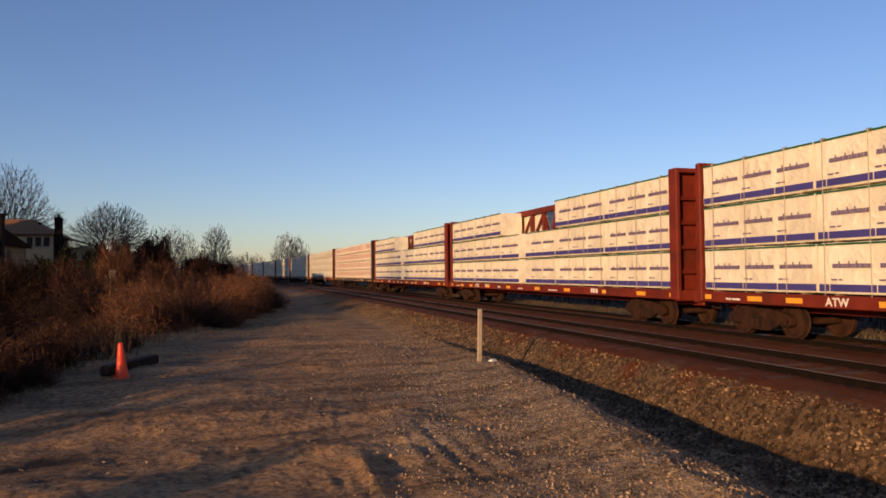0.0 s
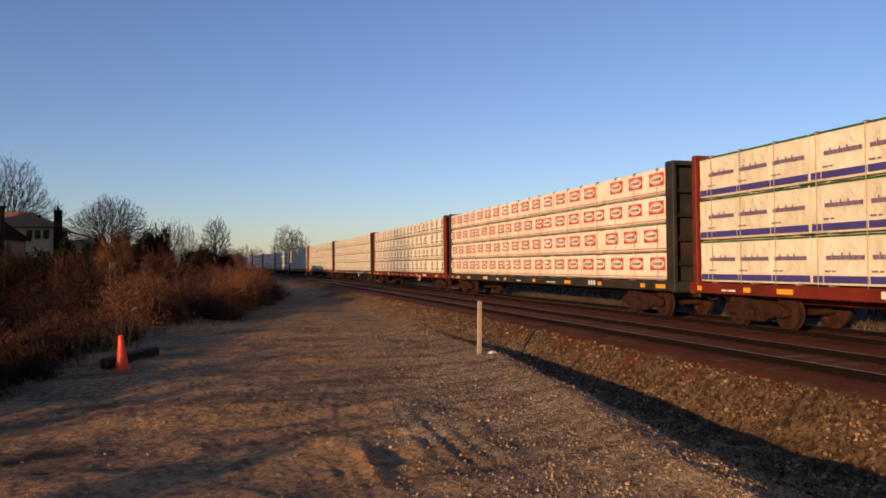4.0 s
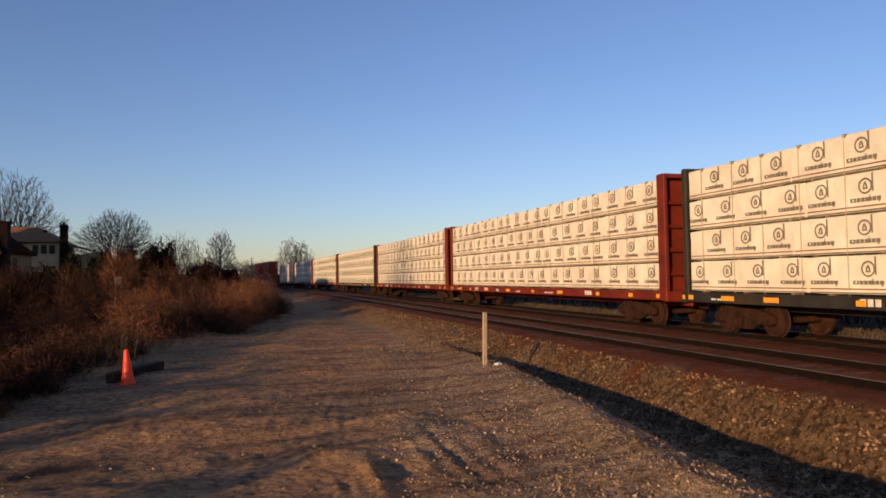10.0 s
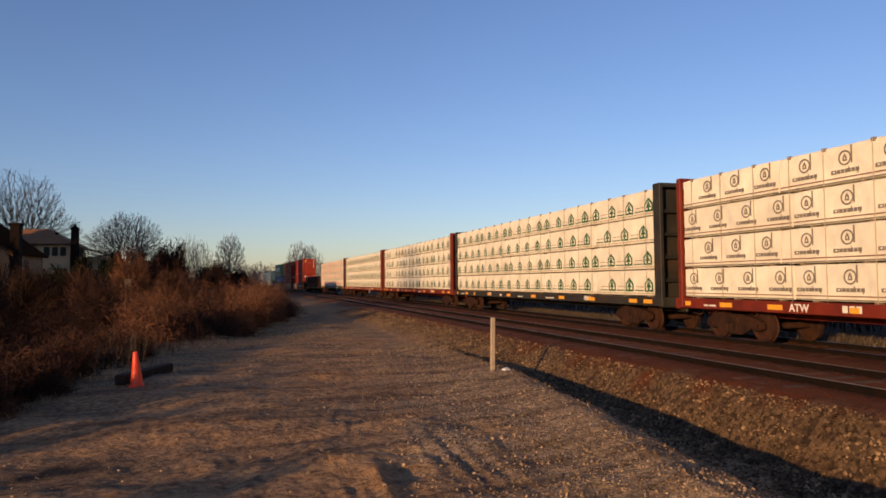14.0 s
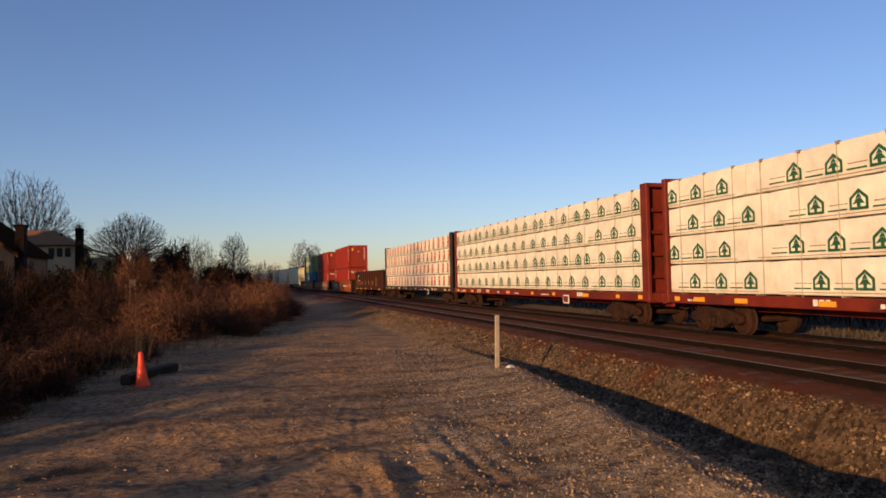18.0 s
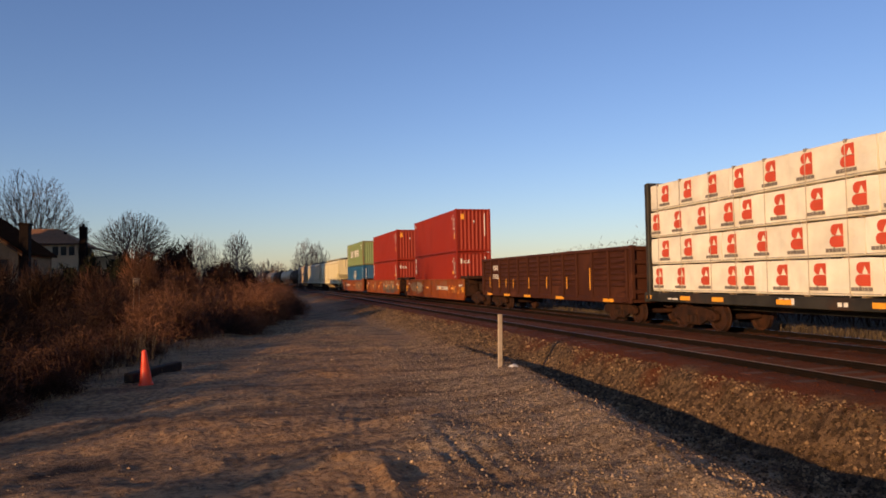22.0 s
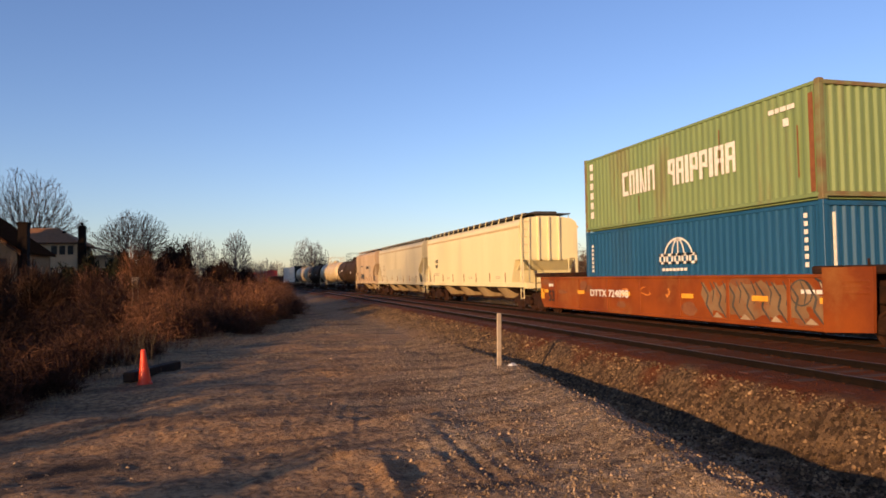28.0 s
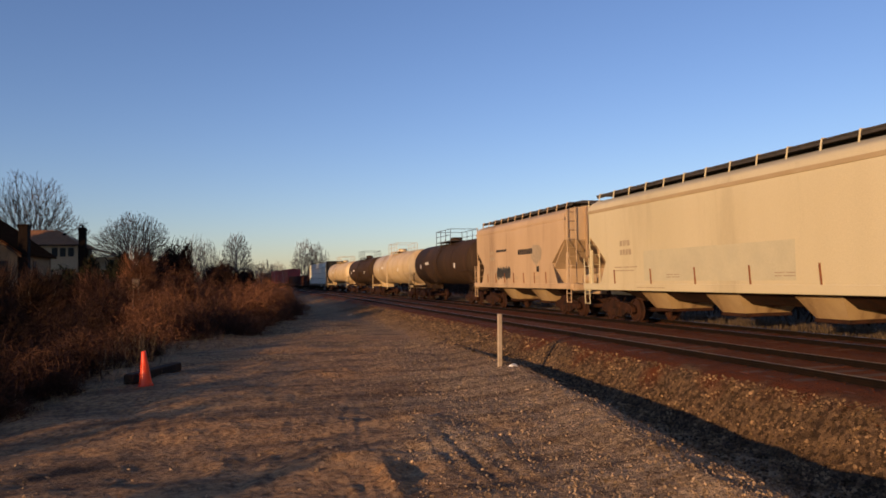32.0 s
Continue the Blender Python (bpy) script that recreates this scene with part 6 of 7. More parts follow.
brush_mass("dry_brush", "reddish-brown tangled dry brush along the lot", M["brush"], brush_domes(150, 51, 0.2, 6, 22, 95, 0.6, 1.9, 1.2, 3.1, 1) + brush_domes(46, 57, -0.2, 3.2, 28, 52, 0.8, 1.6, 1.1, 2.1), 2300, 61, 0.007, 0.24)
# the left part takes brush_dark, so its shade is put into the colour
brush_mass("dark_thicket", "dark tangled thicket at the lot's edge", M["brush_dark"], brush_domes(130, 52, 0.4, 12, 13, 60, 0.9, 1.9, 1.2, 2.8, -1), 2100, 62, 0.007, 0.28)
brush_mass("weed_clumps", "low brown weed clumps along the edge of the lot", M["weeds"], brush_domes(42, 58, -0.9, 1.8, 13, 23, 0.45, 0.9, 0.7, 1.4), 1700, 67, 0.006, 0.26)
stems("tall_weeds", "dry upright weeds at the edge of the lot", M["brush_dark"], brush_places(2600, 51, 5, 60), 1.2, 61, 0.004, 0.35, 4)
rng_w = np.random.RandomState(91)
stems("dead_stalks", "thin tan dead stalks standing beside the cone", M["verge_grass"], (-3.4 + 1.1 * rng_w.rand(60), 17.0 + 3.6 * rng_w.rand(60), 0.5 + 0.6 * rng_w.rand(60)), 1.0, 92, 0.006, 0.12, 5, category="weeds")
stems("edge_grass", "short dry grass along the lot's edge", M["grass"], (lambda v: (v[0] + 0.9, v[1], v[2]))(brush_places(3000, 56, 2.2, 40)), 0.45, 66, 0.004, 0.4, 2, category="grass")


def verge_places(count, seed, wide=0.9):
    rng = np.random.RandomState(seed)
    s = 5 + 95 * rng.rand(count) ** 1.4
    q = 15.95 + wide * rng.rand(count)
    return q, s, 0.7 + 0.5 * rng.rand(count)


stems("verge_grass", "dull dry grass beyond the tracks", M["verge_grass"], verge_places(14000, 53, 2.6), 0.34, 63, 0.012, 0.22, 2, category="grass")

stems("far_hedge", "dark low hedge beyond the verge", M["brush_dark"], (lambda v: (v[0] + 3.4, v[1], v[2]))(verge_places(9000, 54, 12.0)), 1.5, 64, 0.02, 0.25, 3)

bare_tree("tall bare tree with a wide crown behind the houses", -40.4, 148, 25.4, 3, 0.30, 5200, 0.44, 0.030)
bare_tree("rounded bare tree with dense fine twigs", -15.5, 101, 13.1, 4, 0.40, 6000, 0.44, 0.017, 0.95, mat="twig_dark")
bare_tree("pale thin bare tree", -11.5, 150, 13.0, 5, 0.15, 1300, 0.3, 0.03)
bare_tree("pale thin bare tree", -8.8, 152, 12.0, 15, 0.15, 1300, 0.3, 0.03)
bare_tree("slender bare tree behind the brush", -3.6, 172, 14.8, 6, 0.3, 1600, 0.3, 0.036)
bare_tree("bare tree far down the line", 18.5, 262, 18.5, 7, 0.1, 1700, 0.36, 0.055)
bare_tree("bare tree far down the line", 23.5, 266, 17.0, 8, 0.1, 1700, 0.36, 0.055)
for k, (x, y, h) in enumerate(((1.0, 225, 8.5), (4.5, 232, 9.5), (8.0, 240, 9.0), (-2.5, 215, 8.0))):
    bare_tree("low bare tree on the far side", x, y, h, 20 + k, 0.1, 1000, 0.5, 0.045)
# shrubs between the brush and the houses
for k, (x, y, r, h) in enumerate(((-15.5, 113, 3.0, 6.6), (-4.8, 113, 3.0, 5.4), (-1.6, 118, 2.6, 4.4), (-18.5, 118, 3.0, 5.6))):
    twig_mass("bare_shrub", "dark dense bare thicket tree", M["brush_dark"], x, y, r, r, h, 11000, 71 + k, 0.03, 1.4)
twig_mass("bare_shrub", "tall reddish-brown twiggy shrub in the low sun", M["brush"], -6.3, 46, 1.9, 2.0, 4.7, 15000, 74, 0.009, 0.7)
twig_mass("bare_shrub", "dark rounded leafless thicket tree behind the brush", M["brush_dark"], -9.9, 100, 3.1, 3.2, 9.0, 20000, 77, 0.03, 0.9)
twig_mass("bare_shrub", "dark rounded leafless thicket tree behind the brush", M["brush_dark"], -13.6, 101.5, 2.6, 2.8, 8.2, 15000, 79, 0.03, 0.9)
twig_mass("bare_shrub", "small dark leafless shrub behind the brush", M["brush_dark"], -2.9, 68, 1.4, 1.5, 4.4, 9000, 78, 0.014, 0.6)
twig_mass("bare_shrub", "reddish-brown bare twiggy shrub", M["brush"], -3.7, 38, 1.5, 2.0, 3.0, 7000, 75, 0.010, 0.8)
twig_mass("bare_shrub", "reddish-brown bare twiggy shrub", M["brush"], -8.0, 42, 1.8, 2.0, 3.2, 7000, 76, 0.010, 0.8)
for k, (x, y, r, h) in enumerate(((-10.4, 60, 1.0, 5.2), (-12.0, 61, 0.9, 4.6), (-13.8, 62, 1.1, 4.4), (-15.8, 63, 1.0, 4.2), (-9.0, 64, 0.9, 5.0))):
    twig_mass("evergreen_shrub", "dark upright evergreen by the garden", M["evergreen"], x, y, r, r, h, 5000, 80 + k, 0.03, 0.35)
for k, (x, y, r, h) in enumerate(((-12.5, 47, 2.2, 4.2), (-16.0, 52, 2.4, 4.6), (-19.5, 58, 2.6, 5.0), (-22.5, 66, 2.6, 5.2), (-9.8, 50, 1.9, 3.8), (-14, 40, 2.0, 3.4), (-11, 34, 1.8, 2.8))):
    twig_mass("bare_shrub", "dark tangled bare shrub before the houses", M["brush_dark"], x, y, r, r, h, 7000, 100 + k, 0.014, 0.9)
# trees out of view, placed to shade the brush, the houses and the far cars
for k, (x, y, r, h) in enumerate(((-37.5, 55, 4.6, 11.6), (-49.3, 69.5, 4.4, 29), (-53, 77.2, 5.2, 27), (-55.3, 86.2, 3.6, 30), (-60.2, 93, 4.5, 33), (-62, 100, 6.5, 33), (-66, 113, 8.0, 36), (-68, 127, 8.5, 37), (-72, 142, 8.5, 38), (-76, 158, 8.5, 38), (-80, 176, 9, 38))):
    twig_mass("evergreen_tree", "tall dark evergreen beside the houses", M["evergreen"], x, y, r, r, h, 8000, 140 + k, 0.30, 1.8, category="tree")
for k, (x, y, r, h) in enumerate(((-27.5, 84, 2.8, 5.4), (-24.0, 86, 2.8, 4.9), (-20.6, 88, 2.4, 5.0), (-17.6, 88, 2.0, 6.2), (-15.0, 87, 2.4, 6.4))):
    twig_mass("evergreen_shrub", "dark evergreen shrub before the house", M["evergreen"], x, y, r, r, h, 8000, 160 + k, 0.09, 0.7)
bare_tree("bare tree beside the brush", -21, 27, 13.5, 46, 0.12, 2600, 0.5, 0.018)


# shrubs and saplings along the near side of the lot, whose long shadows cross it
def beside(along, lat):
    return 0.76 * along - 0.65 * lat, 0.65 * along + 0.76 * lat


for k, (along, lat, r, h) in enumerate(((-10, 11.6, 1.5, 3.9), (-11, 10.2, 1.0, 3.7), (-9, 12.4, 0.9, 3.8), (-10, 6.3, 0.75, 3.4), (-9, 14.2, 0.7, 3.6), (-9, 19.1, 1.0, 4.3), (-8, 25.0, 1.2, 4.8), (-8, 27.0, 1.7, 4.9), (-8, 30.5, 1.8, 5.0))):
    x, y = beside(along, lat)
    twig_mass("evergreen_shrub", "dense evergreen hedge shrub at the edge of the lot", M["evergreen"], x, y, r, r, h, int(1900 * r + 500) if lat > 7 else 900, 90 + k, 0.04, 0.4)


def far_woods(count, seed):
    """Overlapping crowns in a broad belt beyond the line, highest where the belt is nearest."""
    rng = np.random.RandomState(seed)
    a = np.radians(8 + 66 * rng.rand(count))
    r = 160 + 55 * rng.rand(count)
    x, y = r * np.sin(a), r * np.cos(a)
    ok = side_of(x, y) > 32
    rise = np.interp(np.degrees(a), [8, 19, 26, 31, 38, 46, 74], [3.8, 6.2, 10.0, 12.6, 12.6, 11.6, 10.0])
    return [(px, py, 3.0 + 2.2 * k, h * (0.88 + 0.16 * k)) for px, py, h, k, o in zip(x, y, rise, rng.rand(count), ok) if o]


brush_mass("far_woods", "brown leafless woods beyond the line", M["woods"], far_woods(330, 55), 800, 65, 0.055, 0.95)


def ridge_house():
    """The nearer house: its ridge runs away from the lot, so that one roof slope shows."""
    x, y, half, deep, e, p = -24.2, 68.0, 4.6, 10.5, 6.2, 9.7
    h = thing("house", "shaded beige house with a brown roof and a dark chimney", "house", pose(x, y, float(ground_height(x, y)) - 0.3))
    part("wall", Geo().loft([[(-half, k, 0), (half, k, 0), (half, k, e), (0, k, p), (-half, k, e)] for k in (0, deep)]), M["siding_brown"], h)
    sl = (p - e) / half
    for sg in (-1, 1):
        part("roof", Geo().loft([[(0, k, p + 0.04), (sg * (half + 0.4), k, e - sl * 0.4 + 0.04), (sg * (half + 0.4), k, e - sl * 0.4 + 0.24), (0, k, p + 0.26)] for k in (-0.4, deep + 0.4)]), M["shingle"], h)
        part("rake_board", Geo().loft([[(0, k, p - 0.16), (sg * (half + 0.4), k, e - sl * 0.4 - 0.16), (sg * (half + 0.4), k, e - sl * 0.4 + 0.02), (0, k, p + 0.02)] for k in (-0.44, -0.36)]), M["siding_dark"], h)
    c = part("chimney", Geo().cbox(half + 0.02, half + 0.75, 0.1, 1.0, 0, 8.55, 0.03), M["brick"], h)
    part("cap", Geo().cbox(half - 0.06, half + 0.83, 0.02, 1.08, 8.45, 8.65, 0.02), M["brick"], c)
    for wx, wz in ((3.4, 1.6), (3.4, 4.2), (1.2, 1.6)):
        w = part("window", Geo().cbox(wx - 0.45, wx + 0.45, -0.06, 0.02, wz, wz + 1.3, 0.01), M["siding_dark"], h)
        part("pane", Geo().cbox(wx - 0.38, wx + 0.38, -0.075, -0.062, wz + 0.07, wz + 1.23, 0.003), M["glass"], w)
    w = part("window", Geo().cbox(half - 0.02, half + 0.06, 4.4, 5.3, 4.4, 5.6, 0.01), M["siding_dark"], h)
    part("pane", Geo().cbox(half + 0.06, half + 0.075, 4.47, 5.23, 4.47, 5.53, 0.003), M["glass"], w)


def hip_house():
    """The farther house: a hipped brown roof over a beige front, a tall chimney and a low wing."""
    x, y = -24.6, 100.0
    g0 = float(ground_height(x, y)) - 0.3
    h = thing("house", "beige two-storey house with brown hip roof and tall chimney", "house", pose(x, y, g0))
    e, p = 6.75 - g0, 9.0 - g0
    part("wall", Geo().cbox(-8.0, 2.75, 0, 8.4, 0, e, 0.02), M["siding"], h)
    o = 0.35
    low = [(-8 - o, -o, e - 0.06), (2.75 + o, -o, e - 0.06), (2.75 + o, 8.4 + o, e - 0.06), (-8 - o, 8.4 + o, e - 0.06)]
    part("roof", Geo().add(low + [(a, b, c + 0.14) for a, b, c in low] + [(-4.5, 4.2, p), (-0.6, 4.2, p)],
                           [(3, 2, 1, 0), (0, 1, 5, 4), (1, 2, 6, 5), (2, 3, 7, 6), (3, 0, 4, 7), (4, 5, 9, 8), (5, 6, 9), (6, 7, 8, 9), (7, 4, 8)]), M["shingle_lit"], h)
    part("gutter", Geo().cbox(-8.3, 3.1, -0.5, -0.38, e - 0.08, e + 0.06, 0.02), M["siding_dark"], h)
    c = part("chimney", Geo().cbox(2.95, 3.75, -0.7, 0.3, 0, 9.0 - g0, 0.03), M["brick"], h)
    part("cap", Geo().cbox(2.87, 3.83, -0.78, 0.38, 8.6 - g0, 8.8 - g0, 0.02), M["brick"], c)
    part("flue", Geo().tube((3.35, -0.2, 9.0 - g0), (3.35, -0.2, 9.35 - g0), 0.16, n=10), M["brick"], c)
    part("vent", Geo().cbox(0.4, 0.75, 2.5, 2.85, 7.5 - g0, 8.5 - g0, 0.02), M["brick"], h)
    for wx in (0.05, 1.0, 1.95):
        w = part("window", Geo().cbox(wx - 0.42, wx + 0.42, -0.07, 0.02, 5.2 - g0, 6.5 - g0, 0.01), M["siding"], h)
        part("pane", Geo().cbox(wx - 0.34, wx + 0.34, -0.085, -0.072, 5.28 - g0, 6.42 - g0, 0.003), M["glass"], w)
    for wx in (-0.6, 1.6):
        w = part("window", Geo().cbox(wx - 0.5, wx + 0.5, -0.07, 0.02, 2.2 - g0, 3.7 - g0, 0.01), M["siding"], h)
        part("pane", Geo().cbox(wx - 0.42, wx + 0.42, -0.085, -0.072, 2.28 - g0, 3.62 - g0, 0.003), M["glass"], w)
    part("wing_wall", Geo().cbox(3.8, 7.1, 2.0, 8.0, 0, 5.25 - g0, 0.02), M["siding"], h)
    part("wing_roof", Geo().loft([[(2.75, k, 6.55 - g0), (7.5, k, 5.25 - g0), (7.5, k, 5.42 - g0), (2.75, k, 6.8 - g0)] for k in (1.5, 8.5)]), M["shingle_lit"], h)


ridge_house()
hip_house()


def garden_shed():
    t = thing("garden_sign", "small tan board on two legs among the brush", "sign", pose(-6.7, 45, float(ground_height(-6.7, 45)), 0, 0, 20))
    part("board", Geo().cbox(-0.20, 0.20, -0.03, 0.03, 1.95, 2.6, 0.02), M["siding"], t)
    part("leg", Geo().cbox(-0.18, -0.12, -0.03, 0.03, 0, 1.95, 0.01), M["post_wood"], t)
    part("leg", Geo().cbox(0.12, 0.18, -0.03, 0.03, 0, 1.95, 0.01), M["post_wood"], t)


garden_shed()


def post():
    t = thing("marker_post", "weathered whitish wooden stake beside the ditch", "post", pose(5.33, 14.94, float(ground_height(5.33, 14.94)) - 0.1, 0, 1.2, 8))
    part("stake", Geo().cbox(-0.05, 0.05, -0.025, 0.025, 0, 1.27, 0.008), M["post_wood"], t)


def foot_stone():
    t = thing("pale_stone", "white broken stone at the foot of the stake", "stone", pose(5.55, 14.68, float(ground_height(5.55, 14.68)) - 0.02, 0, 0, 25))
    part("lump", Geo().loft([[(0.13 * k * math.cos(a), 0.07 * k * math.sin(a) + 0.012 * math.sin(3 * a), 0.55 * z + 0.012 * math.sin(2 * a)) for a in np.linspace(0, 6.283, 10)[:-1]] for k, z in ((0.9, -0.02), (1.0, 0.05), (0.7, 0.12), (0.2, 0.14))]), M["white_mark"], t)


def cone():
    x, y = -2.16, 15.74
    t = thing("traffic_cone", "orange plastic traffic cone standing on the gravel", "traffic cone", pose(x, y, float(ground_height(x, y)) - 0.01, 2, -3, 10))
    part("cone_body", Geo().lathe([(0.135, 0.02), (0.125, 0.06), (0.075, 0.45), (0.045, 0.70), (0.035, 0.715), (0.03, 0.70)], 24), M["cone"], t, smooth=True)
    part("base", Geo().cbox(-0.145, 0.145, -0.145, 0.145, 0.0, 0.03, 0.012), M["cone"], t)


post()
foot_stone()
cone()


def old_tie():
    a, b = Vector((-2.5, 15.85)), Vector((-1.75, 17.75))
    c = (a + b) / 2
    t = thing("discarded_tie", "dark old railway tie lying on the gravel by the cone", "railway tie", pose(c.x, c.y, float(ground_height(c.x, c.y)) + 0.09, 0, 0, math.degrees(math.atan2(b.y - a.y, b.x - a.x)) - 90))
    part("timber", Geo().cbox(-0.11, 0.11, -1.05, 1.05, -0.12, 0.08, 0.02), M["old_timber"], t)


def paint_mark(x, y):
    t = thing("paint_mark", "orange survey paint sprayed on ballast stones", "paint mark", pose(x, y, -0.2))
    rng = random.Random(int(x * 10))
    for k in range(7):
        px, py, r = rng.uniform(-0.16, 0.16), rng.uniform(-0.3, 0.3), rng.uniform(0.025, 0.05)
        part("painted_stone", Geo().lathe([(r * 0.9, -0.04), (r, 0.0), (r * 0.7, r * 0.6), (0.01, r * 0.75)], 7, (px, py, 0.0)), M["paint_orange"], t)


old_tie()
paint_mark(7.95, 14.4)
paint_mark(11.5, 11.3)

# ---- the cars in their order ----
PITCH, FIRST = 23.92, 17.85
ORDER = [("car_red", "band", ()), ("car_red", "band", ((2, 2), (2, 3))), ("car_red", "band", ((2, 2), (2, 3))), ("car_dark", "oval", ()), ("car_red", "ring", ()), ("car_dark", "ring", ()),
         ("car_red", "ring", ()), ("car_red", "ring", ()), ("car_dark", "house", ()), ("car_red", "house", ()), ("car_red", "house", ()), ("car_dark", "block", ())]
NAMES = {"car_red": "oxide-red centerbeam flatcar loaded with wrapped lumber", "car_dark": "dark weathered centerbeam flatcar loaded with wrapped lumber", "car_grey": "grey-green centerbeam flatcar loaded with wrapped lumber"}
for i, (col, style, missing) in enumerate(ORDER):
    s = FIRST + PITCH * (i - 0.5)
    centerbeam(s, col, NAMES[col], i, board=i in (4, 5, 10, 11), gap=(-3.1, 3.1) if missing else None, name="ATW" if i in (0, 1, 6, 7, 10) else "")
    lumber_load(s, style, i, missing, "lumber packs on car %s" % "abcdefghijkl"[i])



# ---- lettering, graffiti and stains on the mixed cars ----
def stroke(g, x, pts, w, t=0.004):
    """A painted line through (y, z) places, thinner at its ends."""
    n = len(pts)
    for i in range(n - 1):
        (y0, z0), (y1, z1) = pts[i], pts[i + 1]
        ln = math.hypot(y1 - y0, z1 - z0) or 1.0
        ny, nz = -(z1 - z0) / ln, (y1 - y0) / ln
        a = w * (0.5 if i == 0 else 1.0) / 2
        b = w * (0.5 if i == n - 2 else 1.0) / 2
        g.side([(y0 + ny * a, z0 + nz * a), (y1 + ny * b, z1 + nz * b), (y1 - ny * b, z1 - nz * b), (y0 - ny * a, z0 - nz * a)], x, t + 0.0001 * i)
    return g


def scrawl(g, x, y, z, w, h, seed, wide=0.05, t=0.004):
    """One looping spray-paint letter."""
    rng = random.Random(seed)
    a0, turns, lean = rng.uniform(0, 6.28), rng.uniform(0.45, 0.85), rng.uniform(-0.5, 0.5)
    pts = []
    for i in range(13):
        a = a0 + turns * 6.28 * i / 12
        r = rng.uniform(0.5, 1.0)
        zz = math.sin(a) * h / 2 * r
        pts.append((y + math.cos(a) * w / 2 * r + lean * zz, z + zz))
    return stroke(g, x, pts, wide, t)


def blob(g, x, y, z, ry, rz, seed, n=16, t=0.004):
    rng = random.Random(seed)
    return g.side([(y + ry * math.cos(a) * rng.uniform(0.7, 1.1), z + rz * math.sin(a) * rng.uniform(0.7, 1.1)) for a in [2 * math.pi * k / n for k in range(n)]], x, t)


def end_bars(items, y=-6.075):
    g = Geo()
    for x0, x1, z0, z1 in items:
        g.cbox(x0, x1, y, y + 0.05, z0, z1, 0.002)
    return g


SIDE = -1.222


def red_marks(upper):
    col = Geo()
    for k in range(7):
        col.srect(SIDE, -5.55, -5.45, 1.55 + 0.15 * k, 1.65 + 0.15 * k)
    for k in range(4):
        col.srect(SIDE, -5.80, -5.68, 1.2 + 0.3 * k, 1.36 + 0.3 * k)
    col.side([(-5.25, 2.25), (-5.1, 2.4), (-5.1, 2.25)], SIDE)
    if upper:
        col.srect(SIDE, 5.45, 5.65, 2.4, 2.6)
        ends = end_bars([(0.0, 0.09, 2.0, 2.14), (0.78, 0.83, 1.1, 2.6)])
        yel = Geo().srect(SIDE, -5.82, -5.62, 0.9, 1.22)
        yend = end_bars([(-0.85, -0.62, 2.2, 2.55)])
        return [("lettering", "white_mark", col), ("end_lettering", "white_mark", ends), ("sticker", "yellow", yel), ("end_sticker", "yellow", yend)]
    for k, w in enumerate((0.26, 0.22, 0.24)):
        col.srect(SIDE, 5.5, 5.5 + w, 2.45 - 0.42 * k, 2.75 - 0.42 * k)
    ends = end_bars([(-0.90, -0.82, 2.15, 2.5), (-0.94, -0.76, 2.36, 2.41), (-0.70, -0.50, 2.32, 2.36), (-0.70, -0.50, 2.18, 2.22), (-0.70, -0.64, 2.18, 2.36), (-0.44, -0.28, 2.18, 2.24), (-0.40, -0.32, 2.18, 2.38), (0.78, 0.83, 1.1, 2.6)])
    return [("lettering", "white_mark", col), ("end_lettering", "white_mark", ends), ("sticker", "yellow", Geo().srect(SIDE, -5.45, -5.1, 1.45, 1.65))]


def green_marks():
    g = Geo()
    y = 3.10
    for k, w in enumerate((0.40, 0.36, 0.18, 0.42, 0.42)):
        if k in (3,):
            g.srect(SIDE, y - 0.13, y, 1.1, 1.95).side([(y - 0.13, 1.95), (y - 0.29, 1.1), (y - 0.22, 1.1), (y - 0.06, 1.95)], SIDE - 0.001).srect(SIDE, y - w, y - w + 0.12, 1.1, 1.95)
        elif k == 2:
            g.srect(SIDE, y - w, y, 1.1, 1.95)
        else:
            g.srect(SIDE, y - 0.14, y, 1.1, 1.95).srect(SIDE, y - w, y - 0.14, 1.8, 1.95)
            g.srect(SIDE, y - w, y - w + 0.12, 1.1, 1.8) if k else g.srect(SIDE, y - w, y - 0.14, 1.1, 1.25)
        y -= w + 0.08
    y = 0.21
    for k, w in enumerate((0.38, 0.40, 0.18, 0.40, 0.40, 0.18, 0.42, 0.42)):
        if w < 0.2:
            g.srect(SIDE, y - w, y, 1.1, 1.95)
        else:
            g.srect(SIDE, y - 0.15, y, 1.1 if k else 1.5, 1.95).srect(SIDE, y - w, y - 0.15, 1.82, 1.95)
            g.srect(SIDE, y - w, y - w + 0.12, 1.42 if k in (3, 4) else 1.1, 1.82)
            g.srect(SIDE, y - w + 0.12, y - 0.15, 1.45, 1.58)
        y -= w + 0.07
    for k in range(6):
        g.srect(SIDE, 5.35, 5.6, 2.4 - 0.38 * k, 2.65 - 0.38 * k)
    bars(g, SIDE, -4.4, 2.35, (0.2, 0.14, 0.2, 0.25), 0.12)
    bars(g, SIDE, -4.9, 1.95, (0.2,), 0.2)
    return [("lettering", "white_mark", g), ("rust_patch", "rust_streak", Geo().srect(SIDE, -5.9, -5.75, 0.2, 2.6).srect(SIDE, -5.4, -5.36, 0.6, 1.9).srect(SIDE, 2.0, 2.04, 0.4, 1.0).srect(SIDE, -2.4, -2.36, 1.2, 2.4))]


